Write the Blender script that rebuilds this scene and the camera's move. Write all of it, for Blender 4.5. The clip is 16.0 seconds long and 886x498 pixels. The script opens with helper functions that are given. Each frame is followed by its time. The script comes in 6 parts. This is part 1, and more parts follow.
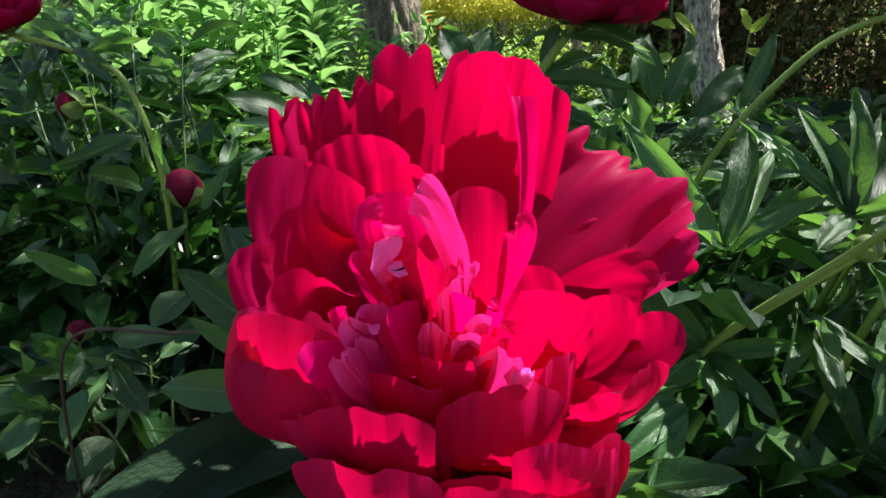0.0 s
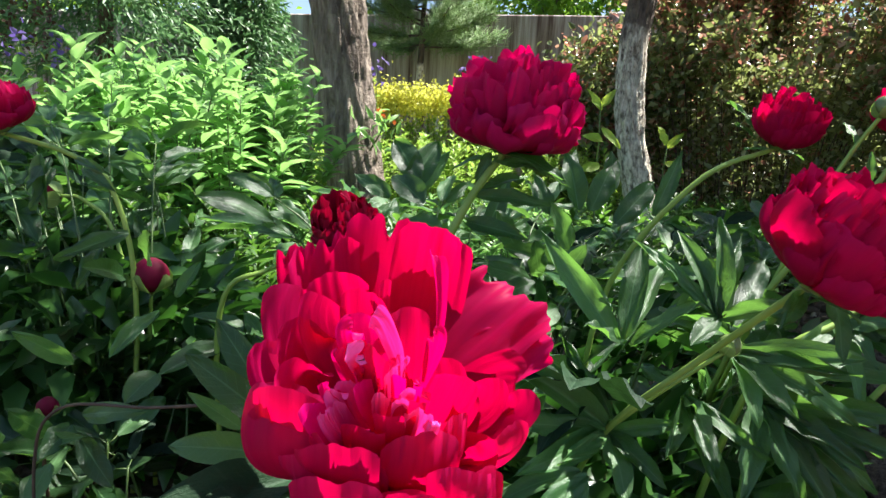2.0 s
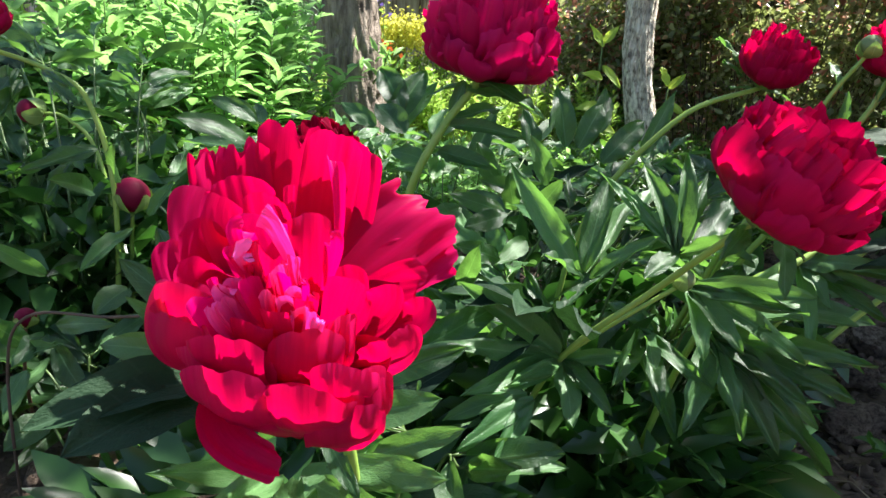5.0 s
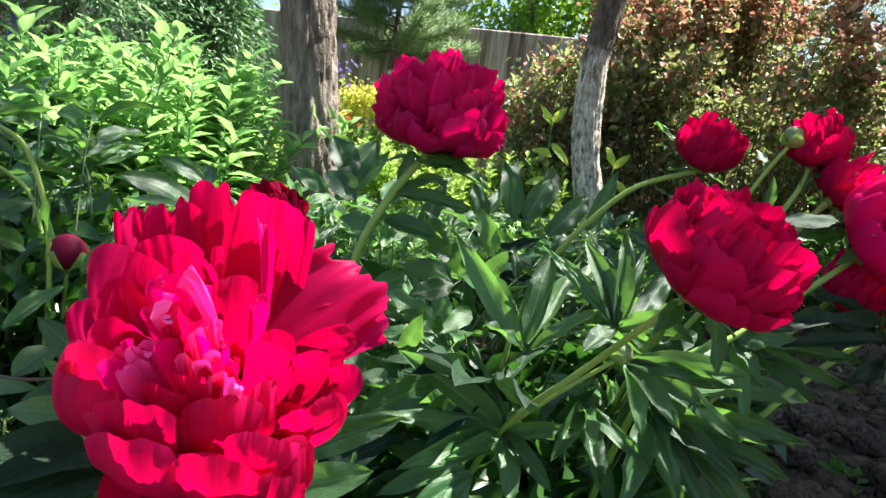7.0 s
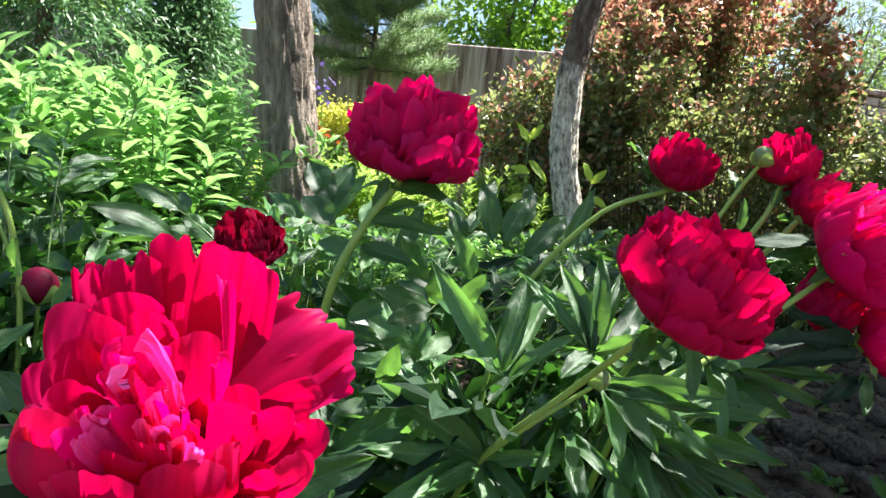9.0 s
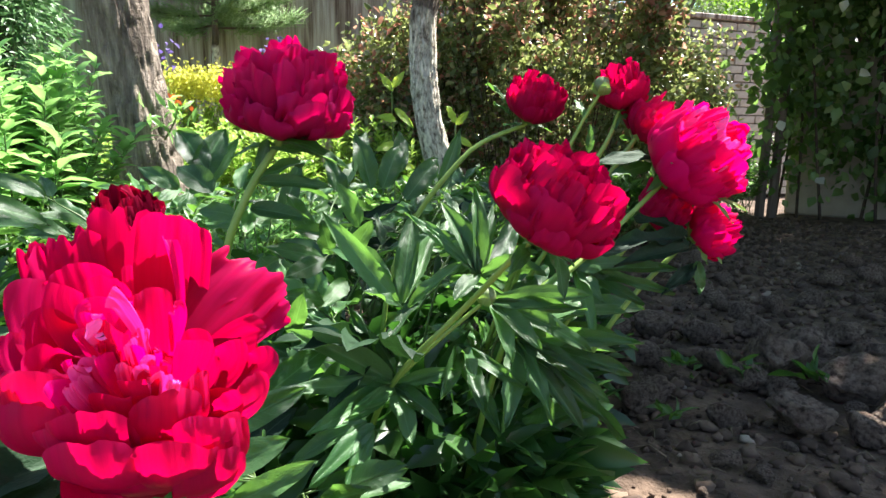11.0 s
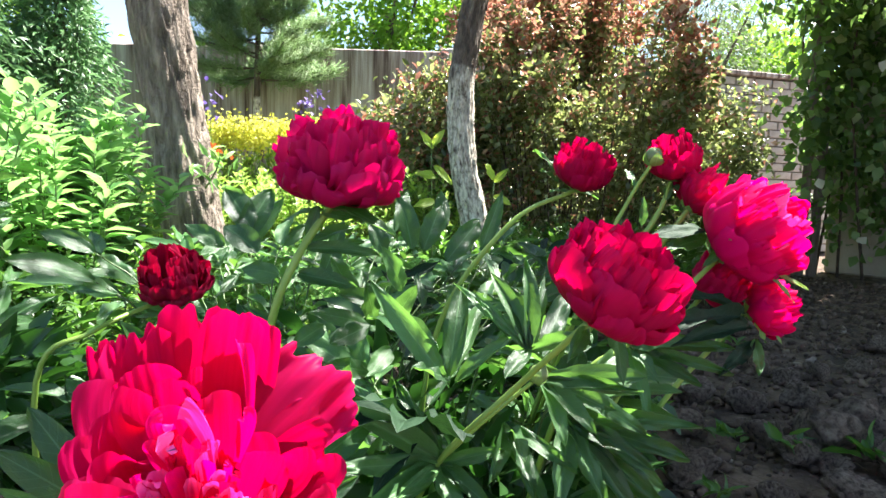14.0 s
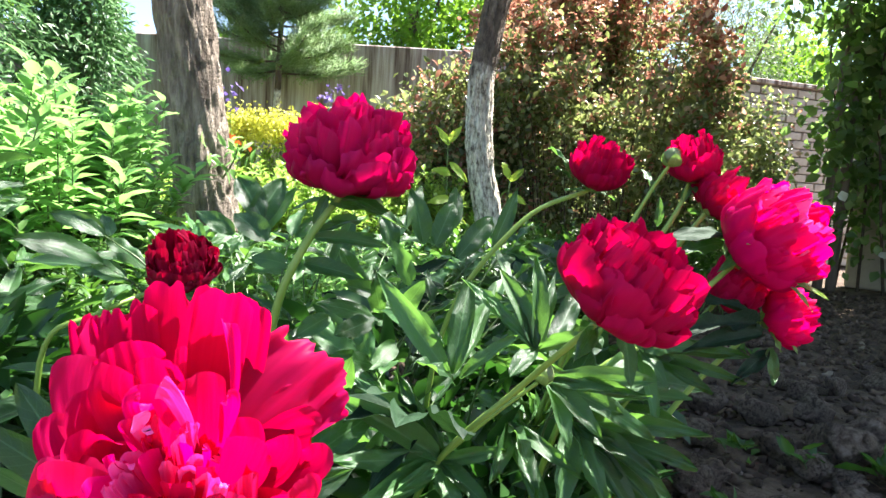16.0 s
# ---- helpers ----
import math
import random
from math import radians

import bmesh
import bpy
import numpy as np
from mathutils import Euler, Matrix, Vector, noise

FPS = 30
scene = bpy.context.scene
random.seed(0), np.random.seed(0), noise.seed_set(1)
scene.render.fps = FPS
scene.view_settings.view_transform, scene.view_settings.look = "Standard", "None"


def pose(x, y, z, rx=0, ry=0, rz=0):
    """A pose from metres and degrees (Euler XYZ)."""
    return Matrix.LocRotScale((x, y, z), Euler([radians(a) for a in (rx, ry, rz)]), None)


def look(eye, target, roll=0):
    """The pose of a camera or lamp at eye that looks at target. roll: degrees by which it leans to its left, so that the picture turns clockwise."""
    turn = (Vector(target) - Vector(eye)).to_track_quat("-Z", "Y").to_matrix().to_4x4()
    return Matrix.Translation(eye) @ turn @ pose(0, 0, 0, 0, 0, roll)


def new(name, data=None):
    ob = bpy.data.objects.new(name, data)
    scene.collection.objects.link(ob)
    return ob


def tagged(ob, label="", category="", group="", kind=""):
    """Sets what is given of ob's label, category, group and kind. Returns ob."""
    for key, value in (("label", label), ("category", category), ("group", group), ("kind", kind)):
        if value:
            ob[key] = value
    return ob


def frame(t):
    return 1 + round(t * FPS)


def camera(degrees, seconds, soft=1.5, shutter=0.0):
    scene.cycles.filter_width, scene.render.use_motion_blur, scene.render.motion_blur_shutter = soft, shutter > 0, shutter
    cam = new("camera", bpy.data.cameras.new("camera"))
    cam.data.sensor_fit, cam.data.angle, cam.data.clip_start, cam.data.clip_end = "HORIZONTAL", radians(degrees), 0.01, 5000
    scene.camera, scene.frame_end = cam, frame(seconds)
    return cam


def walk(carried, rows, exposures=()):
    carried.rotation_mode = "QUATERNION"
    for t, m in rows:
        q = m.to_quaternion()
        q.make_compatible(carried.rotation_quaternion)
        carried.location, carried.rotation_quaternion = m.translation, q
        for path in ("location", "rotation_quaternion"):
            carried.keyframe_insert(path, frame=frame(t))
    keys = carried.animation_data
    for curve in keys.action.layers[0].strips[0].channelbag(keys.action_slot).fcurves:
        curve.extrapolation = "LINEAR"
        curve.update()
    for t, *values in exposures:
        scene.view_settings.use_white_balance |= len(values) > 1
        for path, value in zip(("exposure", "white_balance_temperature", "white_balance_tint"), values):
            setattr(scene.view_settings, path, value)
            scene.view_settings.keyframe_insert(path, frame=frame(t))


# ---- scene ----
cam = camera(68.4, 16.0)
PATH = [
    (0, (0.003, -0.013, 0.627), (-0.021, 1.911, 0.081), 1.0),
    (0.5, (-0.005, -0.049, 0.619), (0.014, 1.867, 0.046), 0.9),
    (1, (-0.004, -0.054, 0.617), (0.054, 1.874, 0.087), 2.0),
    (1.5, (0.001, -0.076, 0.622), (0.131, 1.875, 0.202), 3.5),
    (2, (0.005, -0.134, 0.669), (0.13, 1.841, 0.379), 3.4),
    (2.5, (0.027, -0.192, 0.675), (0.2, 1.762, 0.287), 2.6),
    (3, (0.041, -0.202, 0.654), (0.184, 1.724, 0.134), 1.3),
    (5.3, (0.065, -0.142, 0.659), (0.171, 1.803, 0.204), 6.4),
    (5.5, (0.066, -0.144, 0.66), (0.174, 1.805, 0.224), 6.9),
    (6, (0.062, -0.145, 0.664), (0.206, 1.829, 0.376), 6.6),
    (6.5, (0.068, -0.159, 0.662), (0.27, 1.819, 0.444), 7.5),
    (7, (0.075, -0.146, 0.659), (0.304, 1.825, 0.409), 7.8),
    (7.5, (0.085, -0.137, 0.664), (0.313, 1.833, 0.399), 7.5),
    (8, (0.084, -0.131, 0.67), (0.33, 1.839, 0.43), 7.2),
    (8.5, (0.084, -0.134, 0.679), (0.346, 1.837, 0.468), 7.2),
    (9, (0.083, -0.142, 0.679), (0.358, 1.828, 0.474), 6.6),
    (9.5, (0.076, -0.171, 0.671), (0.412, 1.764, 0.295), 5.2),
    (9.7, (0.075, -0.185, 0.672), (0.519, 1.726, 0.286), 4.4),
    (11.8, (0.039, -0.215, 0.686), (0.715, 1.65, 0.431), 0.5),
    (12, (0.04, -0.215, 0.69), (0.725, 1.65, 0.455), 0.7),
    (12.5, (0.037, -0.21, 0.692), (0.732, 1.656, 0.507), 0.8),
    (13, (0.045, -0.207, 0.7), (0.753, 1.656, 0.535), 0.7),
    (13.5, (0.041, -0.2, 0.703), (0.702, 1.681, 0.544), 0.9),
    (14, (0.026, -0.184, 0.708), (0.595, 1.724, 0.519), 1.7),
    (14.5, (0.038, -0.174, 0.707), (0.63, 1.726, 0.517), 2.2),
    (15, (0.043, -0.179, 0.706), (0.631, 1.722, 0.499), 2.7),
    (15.5, (0.052, -0.176, 0.706), (0.636, 1.725, 0.501), 2.9),
    (16, (0.04, -0.17, 0.698), (0.564, 1.751, 0.507), 3.7),
]
EXPOSURES = [(0.0, 1.25), (1.0, 1.45), (2.0, 1.73), (3.0, 1.97), (5.5, 1.97), (7.0, 1.97), (9.5, 2.08), (12.0, 2.29), (14.0, 2.48), (16.0, 2.48)]
walk(cam, [(t, look(eye, target, roll)) for t, eye, target, roll in PATH], EXPOSURES)

# ---- light ----
SUN = Vector((0.47, 0.14, 0.87)).normalized()
world = bpy.data.worlds.new("world")
scene.world = world
world.use_nodes = True
wt = world.node_tree
sky = wt.nodes.new("ShaderNodeTexSky")
sky.sky_type, sky.sun_disc = "NISHITA", False
sky.sun_elevation = math.asin(SUN.z)
sky.sun_rotation = math.atan2(SUN.x, SUN.y)
wt.links.new(sky.outputs[0], wt.nodes["Background"].inputs[0])
wt.nodes["Background"].inputs[1].default_value = 0.067
sun_data = bpy.data.lights.new("sun", "SUN")
sun_data.energy, sun_data.angle, sun_data.color = 5.0, radians(0.55), (1.0, 0.965, 0.91)
sun = new("sun", sun_data)
sun.matrix_world = look(SUN * 30, (0, 0, 0))


# ---- materials ----
def base_mat(name):
    m = bpy.data.materials.new(name)
    m.use_nodes = True
    t = m.node_tree
    return m, t, t.nodes["Principled BSDF"], t.nodes["Material Output"]


def node(t, kind, **kw):
    n = t.nodes.new(kind)
    for k, v in kw.items():
        n.inputs[k.replace("_", " ")].default_value = v
    return n


def ramp(t, src, stops):
    n = t.nodes.new("ShaderNodeValToRGB")
    e = n.color_ramp.elements
    while len(e) < len(stops):
        e.new(0.5)
    for i, (p, c) in enumerate(stops):
        e[i].position, e[i].color = p, (*c, 1)
    t.links.new(src, n.inputs[0])
    return n.outputs[0]


def mix(t, a, b, f, mode="MIX"):
    n = t.nodes.new("ShaderNodeMix")
    n.data_type, n.blend_type = "RGBA", mode
    for sock, v in ((n.inputs[0], f), (n.inputs[6], a), (n.inputs[7], b)):
        if isinstance(v, bpy.types.NodeSocket):
            t.links.new(v, sock)
        else:
            sock.default_value = v if isinstance(v, float) else (*v, 1)
    return n.outputs[2]


def maths(t, op, a, b=0.0):
    n = t.nodes.new("ShaderNodeMath")
    n.operation = op
    for sock, v in ((n.inputs[0], a), (n.inputs[1], b)):
        if isinstance(v, bpy.types.NodeSocket):
            t.links.new(v, sock)
        else:
            sock.default_value = v
    return n.outputs[0]


def noise_tex(t, scale, detail=4.0, rough=0.55, coords="Object", stretch=None):
    n = node(t, "ShaderNodeTexNoise", Scale=scale, Detail=detail, Roughness=rough)
    c = t.nodes.new("ShaderNodeTexCoord")
    src = c.outputs[coords]
    if stretch:
        mp = t.nodes.new("ShaderNodeMapping")
        mp.inputs["Scale"].default_value = stretch
        t.links.new(src, mp.inputs[0])
        src = mp.outputs[0]
    t.links.new(src, n.inputs["Vector"])
    return n.outputs[0]


def bump(t, bsdf, height, strength, distance):
    n = node(t, "ShaderNodeBump", Strength=strength, Distance=distance)
    t.links.new(height, n.inputs["Height"])
    t.links.new(n.outputs[0], bsdf.inputs["Normal"])
    return n.outputs[0]


def see_through(t, bsdf, out, colour, share, normal=None):
    tr = t.nodes.new("ShaderNodeBsdfTranslucent")
    if isinstance(colour, bpy.types.NodeSocket):
        t.links.new(colour, tr.inputs[0])
    else:
        tr.inputs[0].default_value = (*colour, 1)
    if normal:
        t.links.new(normal, tr.inputs["Normal"])
    m = t.nodes.new("ShaderNodeMixShader")
    m.inputs[0].default_value = share
    t.links.new(bsdf.outputs[0], m.inputs[1])
    t.links.new(tr.outputs[0], m.inputs[2])
    t.links.new(m.outputs[0], out.inputs[0])


def leaf_mat(name, dark, light, glow, rough=0.36, share=0.3, veins=9.0, gloss=0.36):
    """A veined leaf whose blade runs along v of its UV map."""
    m, t, b, out = base_mat(name)
    uv = t.nodes.new("ShaderNodeUVMap")
    sep = t.nodes.new("ShaderNodeSeparateXYZ")
    t.links.new(uv.outputs[0], sep.inputs[0])
    side = maths(t, "ABSOLUTE", maths(t, "MULTIPLY_ADD", sep.outputs[0], 2.0))
    side.node.inputs[0].links[0].from_node.inputs[2].default_value = -1.0
    run = maths(t, "FRACT", maths(t, "MULTIPLY", maths(t, "SUBTRACT", sep.outputs[1], maths(t, "MULTIPLY", side, 0.16)), veins))
    line = maths(t, "GREATER_THAN", run, 0.90)
    rib = maths(t, "LESS_THAN", side, 0.055)
    vein = maths(t, "MAXIMUM", maths(t, "MULTIPLY", line, 0.35), rib)
    info = t.nodes.new("ShaderNodeObjectInfo")
    blotch = noise_tex(t, 3.0, 4.0)
    col = mix(t, dark, light, maths(t, "POWER", info.outputs["Random"], 1.7))
    col = mix(t, col, tuple(c * 0.55 for c in dark), maths(t, "MULTIPLY", blotch, 0.5))
    col = mix(t, col, tuple(min(1, c * 1.6 + 0.03) for c in light), maths(t, "MULTIPLY", vein, 0.30))
    t.links.new(col, b.inputs["Base Color"])
    b.inputs["Specular IOR Level"].default_value = gloss
    fine = noise_tex(t, 26.0, 3.0)
    t.links.new(maths(t, "MULTIPLY_ADD", fine, 0.25), b.inputs["Roughness"])
    b.inputs["Roughness"].links[0].from_node.inputs[2].default_value = rough - 0.10
    h = maths(t, "ADD", maths(t, "MULTIPLY", vein, -0.6), maths(t, "MULTIPLY", fine, 0.25))
    nrm = bump(t, b, h, 0.3, 0.02)
    see_through(t, b, out, glow, share, nrm)
    return m


def foliage_mat(name, stops, glow, rough=0.42, share=0.35):
    """Loose small leaves, each of its own tone."""
    m, t, b, out = base_mat(name)
    g = t.nodes.new("ShaderNodeNewGeometry")
    col = ramp(t, g.outputs["Random Per Island"], stops)
    n = noise_tex(t, 2.2, 3.0)
    col2 = mix(t, col, (0.55, 0.6, 0.4), maths(t, "MULTIPLY", n, 0.9), "MULTIPLY")
    t.links.new(col2, b.inputs["Base Color"])
    b.inputs["Roughness"].default_value = rough
    see_through(t, b, out, mix(t, col, glow, 0.6), share)
    return m


def petal_mat(name, deep, bright, glow, share=0.42, rough=0.5, gloss=0.2, tip=False, edge_gloss=0.15):
    m, t, b, out = base_mat(name)
    uv = t.nodes.new("ShaderNodeUVMap")
    mp = t.nodes.new("ShaderNodeMapping")
    mp.inputs["Scale"].default_value = (13, 1.2, 1)
    t.links.new(uv.outputs[0], mp.inputs[0])
    streak = node(t, "ShaderNodeTexNoise", Scale=1.0, Detail=5.0, Roughness=0.6)
    t.links.new(mp.outputs[0], streak.inputs["Vector"])
    sep = t.nodes.new("ShaderNodeSeparateXYZ")
    t.links.new(uv.outputs[0], sep.inputs[0])
    info = t.nodes.new("ShaderNodeObjectInfo")
    f = maths(t, "ADD", maths(t, "MULTIPLY", streak.outputs[0], 0.45), maths(t, "MULTIPLY", info.outputs["Random"], 0.25))
    if not tip:
        # deeper at the foot: petal pigment plus painted shade between the petals
        f = maths(t, "MULTIPLY", f, maths(t, "MULTIPLY_ADD", sep.outputs[1], 0.9))
        f.node.inputs[1].links[0].from_node.inputs[2].default_value = 0.35
    else:
        # the painted sheen only shows towards the petal's tip
        f = maths(t, "MULTIPLY", maths(t, "MULTIPLY_ADD", f, 1.5), maths(t, "POWER", sep.outputs[1], 1.8))
        f.node.use_clamp = True
    col = mix(t, deep, bright, f)
    # a pale rim in the colour stands in for gloss on petal edges
    rim = maths(t, "MULTIPLY", maths(t, "POWER", sep.outputs[1], 40.0), maths(t, "MULTIPLY", streak.outputs[0], edge_gloss))
    col = mix(t, col, tuple(0.6 * c + 0.4 * d for c, d in zip(bright, (1.0, 0.14, 0.55))), rim)
    t.links.new(col, b.inputs["Base Color"])
    b.inputs["Roughness"].default_value = rough
    b.inputs["Specular IOR Level"].default_value = gloss
    cell = noise_tex(t, 60.0, 3.0)
    h = maths(t, "ADD", streak.outputs[0], maths(t, "MULTIPLY", cell, 0.3))
    nrm = bump(t, b, h, 0.12, 0.003)
    see_through(t, b, out, glow, share, nrm)
    return m


def rough_mat(name, stops, scale, rough=0.9, relief=0.02, strength=0.8, stretch=None, detail=8.0, fine=None, patch=0.75):
    m, t, b, out = base_mat(name)
    n = noise_tex(t, scale, detail, 0.62, "Object", stretch)
    col = ramp(t, n, stops)
    big = noise_tex(t, scale * 0.17, 3.0)
    col = mix(t, col, (0.45, 0.42, 0.4), maths(t, "MULTIPLY", big, patch), "MULTIPLY")
    t.links.new(col, b.inputs["Base Color"])
    b.inputs["Roughness"].default_value = rough
    h = n
    if fine:
        h = maths(t, "ADD", n, maths(t, "MULTIPLY", noise_tex(t, fine, 4.0), 0.4))
    bump(t, b, h, strength, relief)
    return m


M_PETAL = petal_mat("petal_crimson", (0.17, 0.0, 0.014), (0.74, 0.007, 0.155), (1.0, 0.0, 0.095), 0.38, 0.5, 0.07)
# Pale pink paints the sunlit sheen of the heart onto its petal tips
M_PETAL_SHEEN = petal_mat("petal_sheen_pink", (0.66, 0.008, 0.17), (0.97, 0.12, 0.55), (1.0, 0.02, 0.28), 0.34, 0.34, 0.45, True)
# Brighter copy of the crimson: puts sun into petals that should look lit
M_PETAL_LIT = petal_mat("petal_sunlit_crimson", (0.48, 0.0, 0.065), (0.92, 0.003, 0.25), (1.0, 0.0, 0.17), 0.44, 0.42, 0.08, edge_gloss=0.3)
M_PETAL_ROSE = petal_mat("petal_rose_crimson", (0.24, 0.0, 0.035), (0.68, 0.012, 0.20), (0.95, 0.0, 0.13), 0.38, 0.48, 0.10, edge_gloss=0.3)
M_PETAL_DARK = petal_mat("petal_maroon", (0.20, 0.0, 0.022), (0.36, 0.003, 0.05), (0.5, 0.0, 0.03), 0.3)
M_LEAF = leaf_mat("peony_leaf", (0.011, 0.037, 0.013), (0.108, 0.222, 0.082), (0.27, 0.60, 0.09), 0.36, 0.26, 9.0, 0.42)
# Darker leaf copy with the shade under and beside the blooms in its colour
M_LEAF_SHADED = leaf_mat("shaded_peony_leaf", (0.010, 0.026, 0.014), (0.024, 0.058, 0.026), (0.05, 0.14, 0.03), 0.60, 0.10, 6.0, 0.2)
# Paler leaf copy; on leaflets meant to catch sun it paints that in
M_LEAF_PALE = leaf_mat("peony_leaf_pale", (0.05, 0.13, 0.045), (0.115, 0.23, 0.085), (0.26, 0.56, 0.10), 0.32, 0.28, 9.0, 0.42)
M_SEPAL = leaf_mat("sepal", (0.20, 0.32, 0.09), (0.30, 0.42, 0.15), (0.45, 0.75, 0.12), 0.45, 0.25, 4.0)
M_STEM = rough_mat("peony_stem", [(0.3, (0.21, 0.37, 0.05)), (0.7, (0.34, 0.50, 0.10))], 14.0, 0.45, 0.002, 0.3)
M_PETIOLE = rough_mat("petiole", [(0.3, (0.06, 0.12, 0.03)), (0.7, (0.11, 0.18, 0.045))], 14.0, 0.45, 0.002, 0.3)
M_STEM_RED = rough_mat("reddish_stem", [(0.3, (0.10, 0.045, 0.03)), (0.7, (0.17, 0.09, 0.05))], 20.0, 0.55, 0.002, 0.3)
M_BUD = petal_mat("bud_maroon", (0.12, 0.0, 0.02), (0.24, 0.004, 0.045), (0.3, 0.0, 0.02), 0.12, 0.6, 0.2)
M_BUD_GREEN = rough_mat("bud_green", [(0.3, (0.13, 0.2, 0.06)), (0.7, (0.2, 0.26, 0.1))], 18.0, 0.5, 0.002, 0.3)
M_BARK = rough_mat("furrowed_bark", [(0.28, (0.06, 0.043, 0.033)), (0.5, (0.29, 0.235, 0.19)), (0.72, (0.58, 0.49, 0.41))], 14.0, 0.95, 0.05, 1.0, (1.6, 1.6, 0.32), 10.0, 60.0)
def limed_bark(name, edge):
    """Cracked bark, whitewashed up to a ragged edge at that height."""
    m, t, b, _ = base_mat(name)
    n = noise_tex(t, 42.0, 10.0, 0.65, "Object", (1.3, 1.3, 0.6))
    white = ramp(t, n, [(0.36, (0.14, 0.11, 0.085)), (0.45, (0.46, 0.40, 0.32)), (0.60, (0.84, 0.78, 0.66))])
    dark = ramp(t, n, [(0.3, (0.06, 0.045, 0.035)), (0.7, (0.24, 0.185, 0.145))])
    sep = t.nodes.new("ShaderNodeSeparateXYZ")
    t.links.new(t.nodes.new("ShaderNodeTexCoord").outputs["Object"], sep.inputs[0])
    h = maths(t, "ADD", sep.outputs[2], maths(t, "MULTIPLY", noise_tex(t, 14.0, 6.0), 0.22))
    f = maths(t, "MULTIPLY", maths(t, "SUBTRACT", h, edge + 0.08), 14.0)
    f.node.use_clamp = True
    t.links.new(mix(t, white, dark, f), b.inputs["Base Color"])
    b.inputs["Roughness"].default_value = 0.93
    bump(t, b, maths(t, "ADD", n, maths(t, "MULTIPLY", noise_tex(t, 90.0, 4.0), 0.4)), 1.0, 0.02)
    return m


M_LIMED = limed_bark("limed_bark", 1.27)
M_LIMED_PINE = limed_bark("limed_pine_bark", 1.48)
M_BARK_DARK = rough_mat("dark_bark", [(0.3, (0.06, 0.045, 0.035)), (0.7, (0.22, 0.17, 0.135))], 20.0, 0.95, 0.02, 0.9, (1.5, 1.5, 0.4), 9.0)
M_TWIG = rough_mat("twig", [(0.3, (0.05, 0.035, 0.025)), (0.7, (0.13, 0.09, 0.065))], 30.0, 0.9, 0.005, 0.5)
M_SOIL = rough_mat("dug_soil", [(0.3, (0.042, 0.026, 0.017)), (0.5, (0.12, 0.078, 0.052)), (0.72, (0.29, 0.195, 0.135))], 9.0, 0.97, 0.03, 1.0, None, 12.0, 80.0)
M_CLOD = rough_mat("dry_clod", [(0.36, (0.10, 0.065, 0.045)), (0.5, (0.34, 0.24, 0.18)), (0.66, (0.52, 0.40, 0.31))], 5.0, 0.97, 0.05, 1.0, None, 12.0, 70.0)


# ---- geometry helpers ----
WORLD = {}


def thing(name, base, label, category, group="", kind=""):
    ob = new(name)
    ob.empty_display_size = 0.05
    ob.location = base
    WORLD[ob] = Matrix.Translation(base)
    return tagged(ob, label, category, group, kind)


def part(name, data, material, parent, label="", m=None):
    """Links a mesh as one object under a thing or a part, at the world pose m."""
    ob = new(name, data)
    if material and not data.materials:
        data.materials.append(material)
    if parent:
        ob.parent = parent
        ob.matrix_parent_inverse = WORLD[parent].inverted()
    if m is not None:
        ob.matrix_basis = m
    WORLD[ob] = m if m is not None else Matrix.Identity(4)
    return tagged(ob, label)


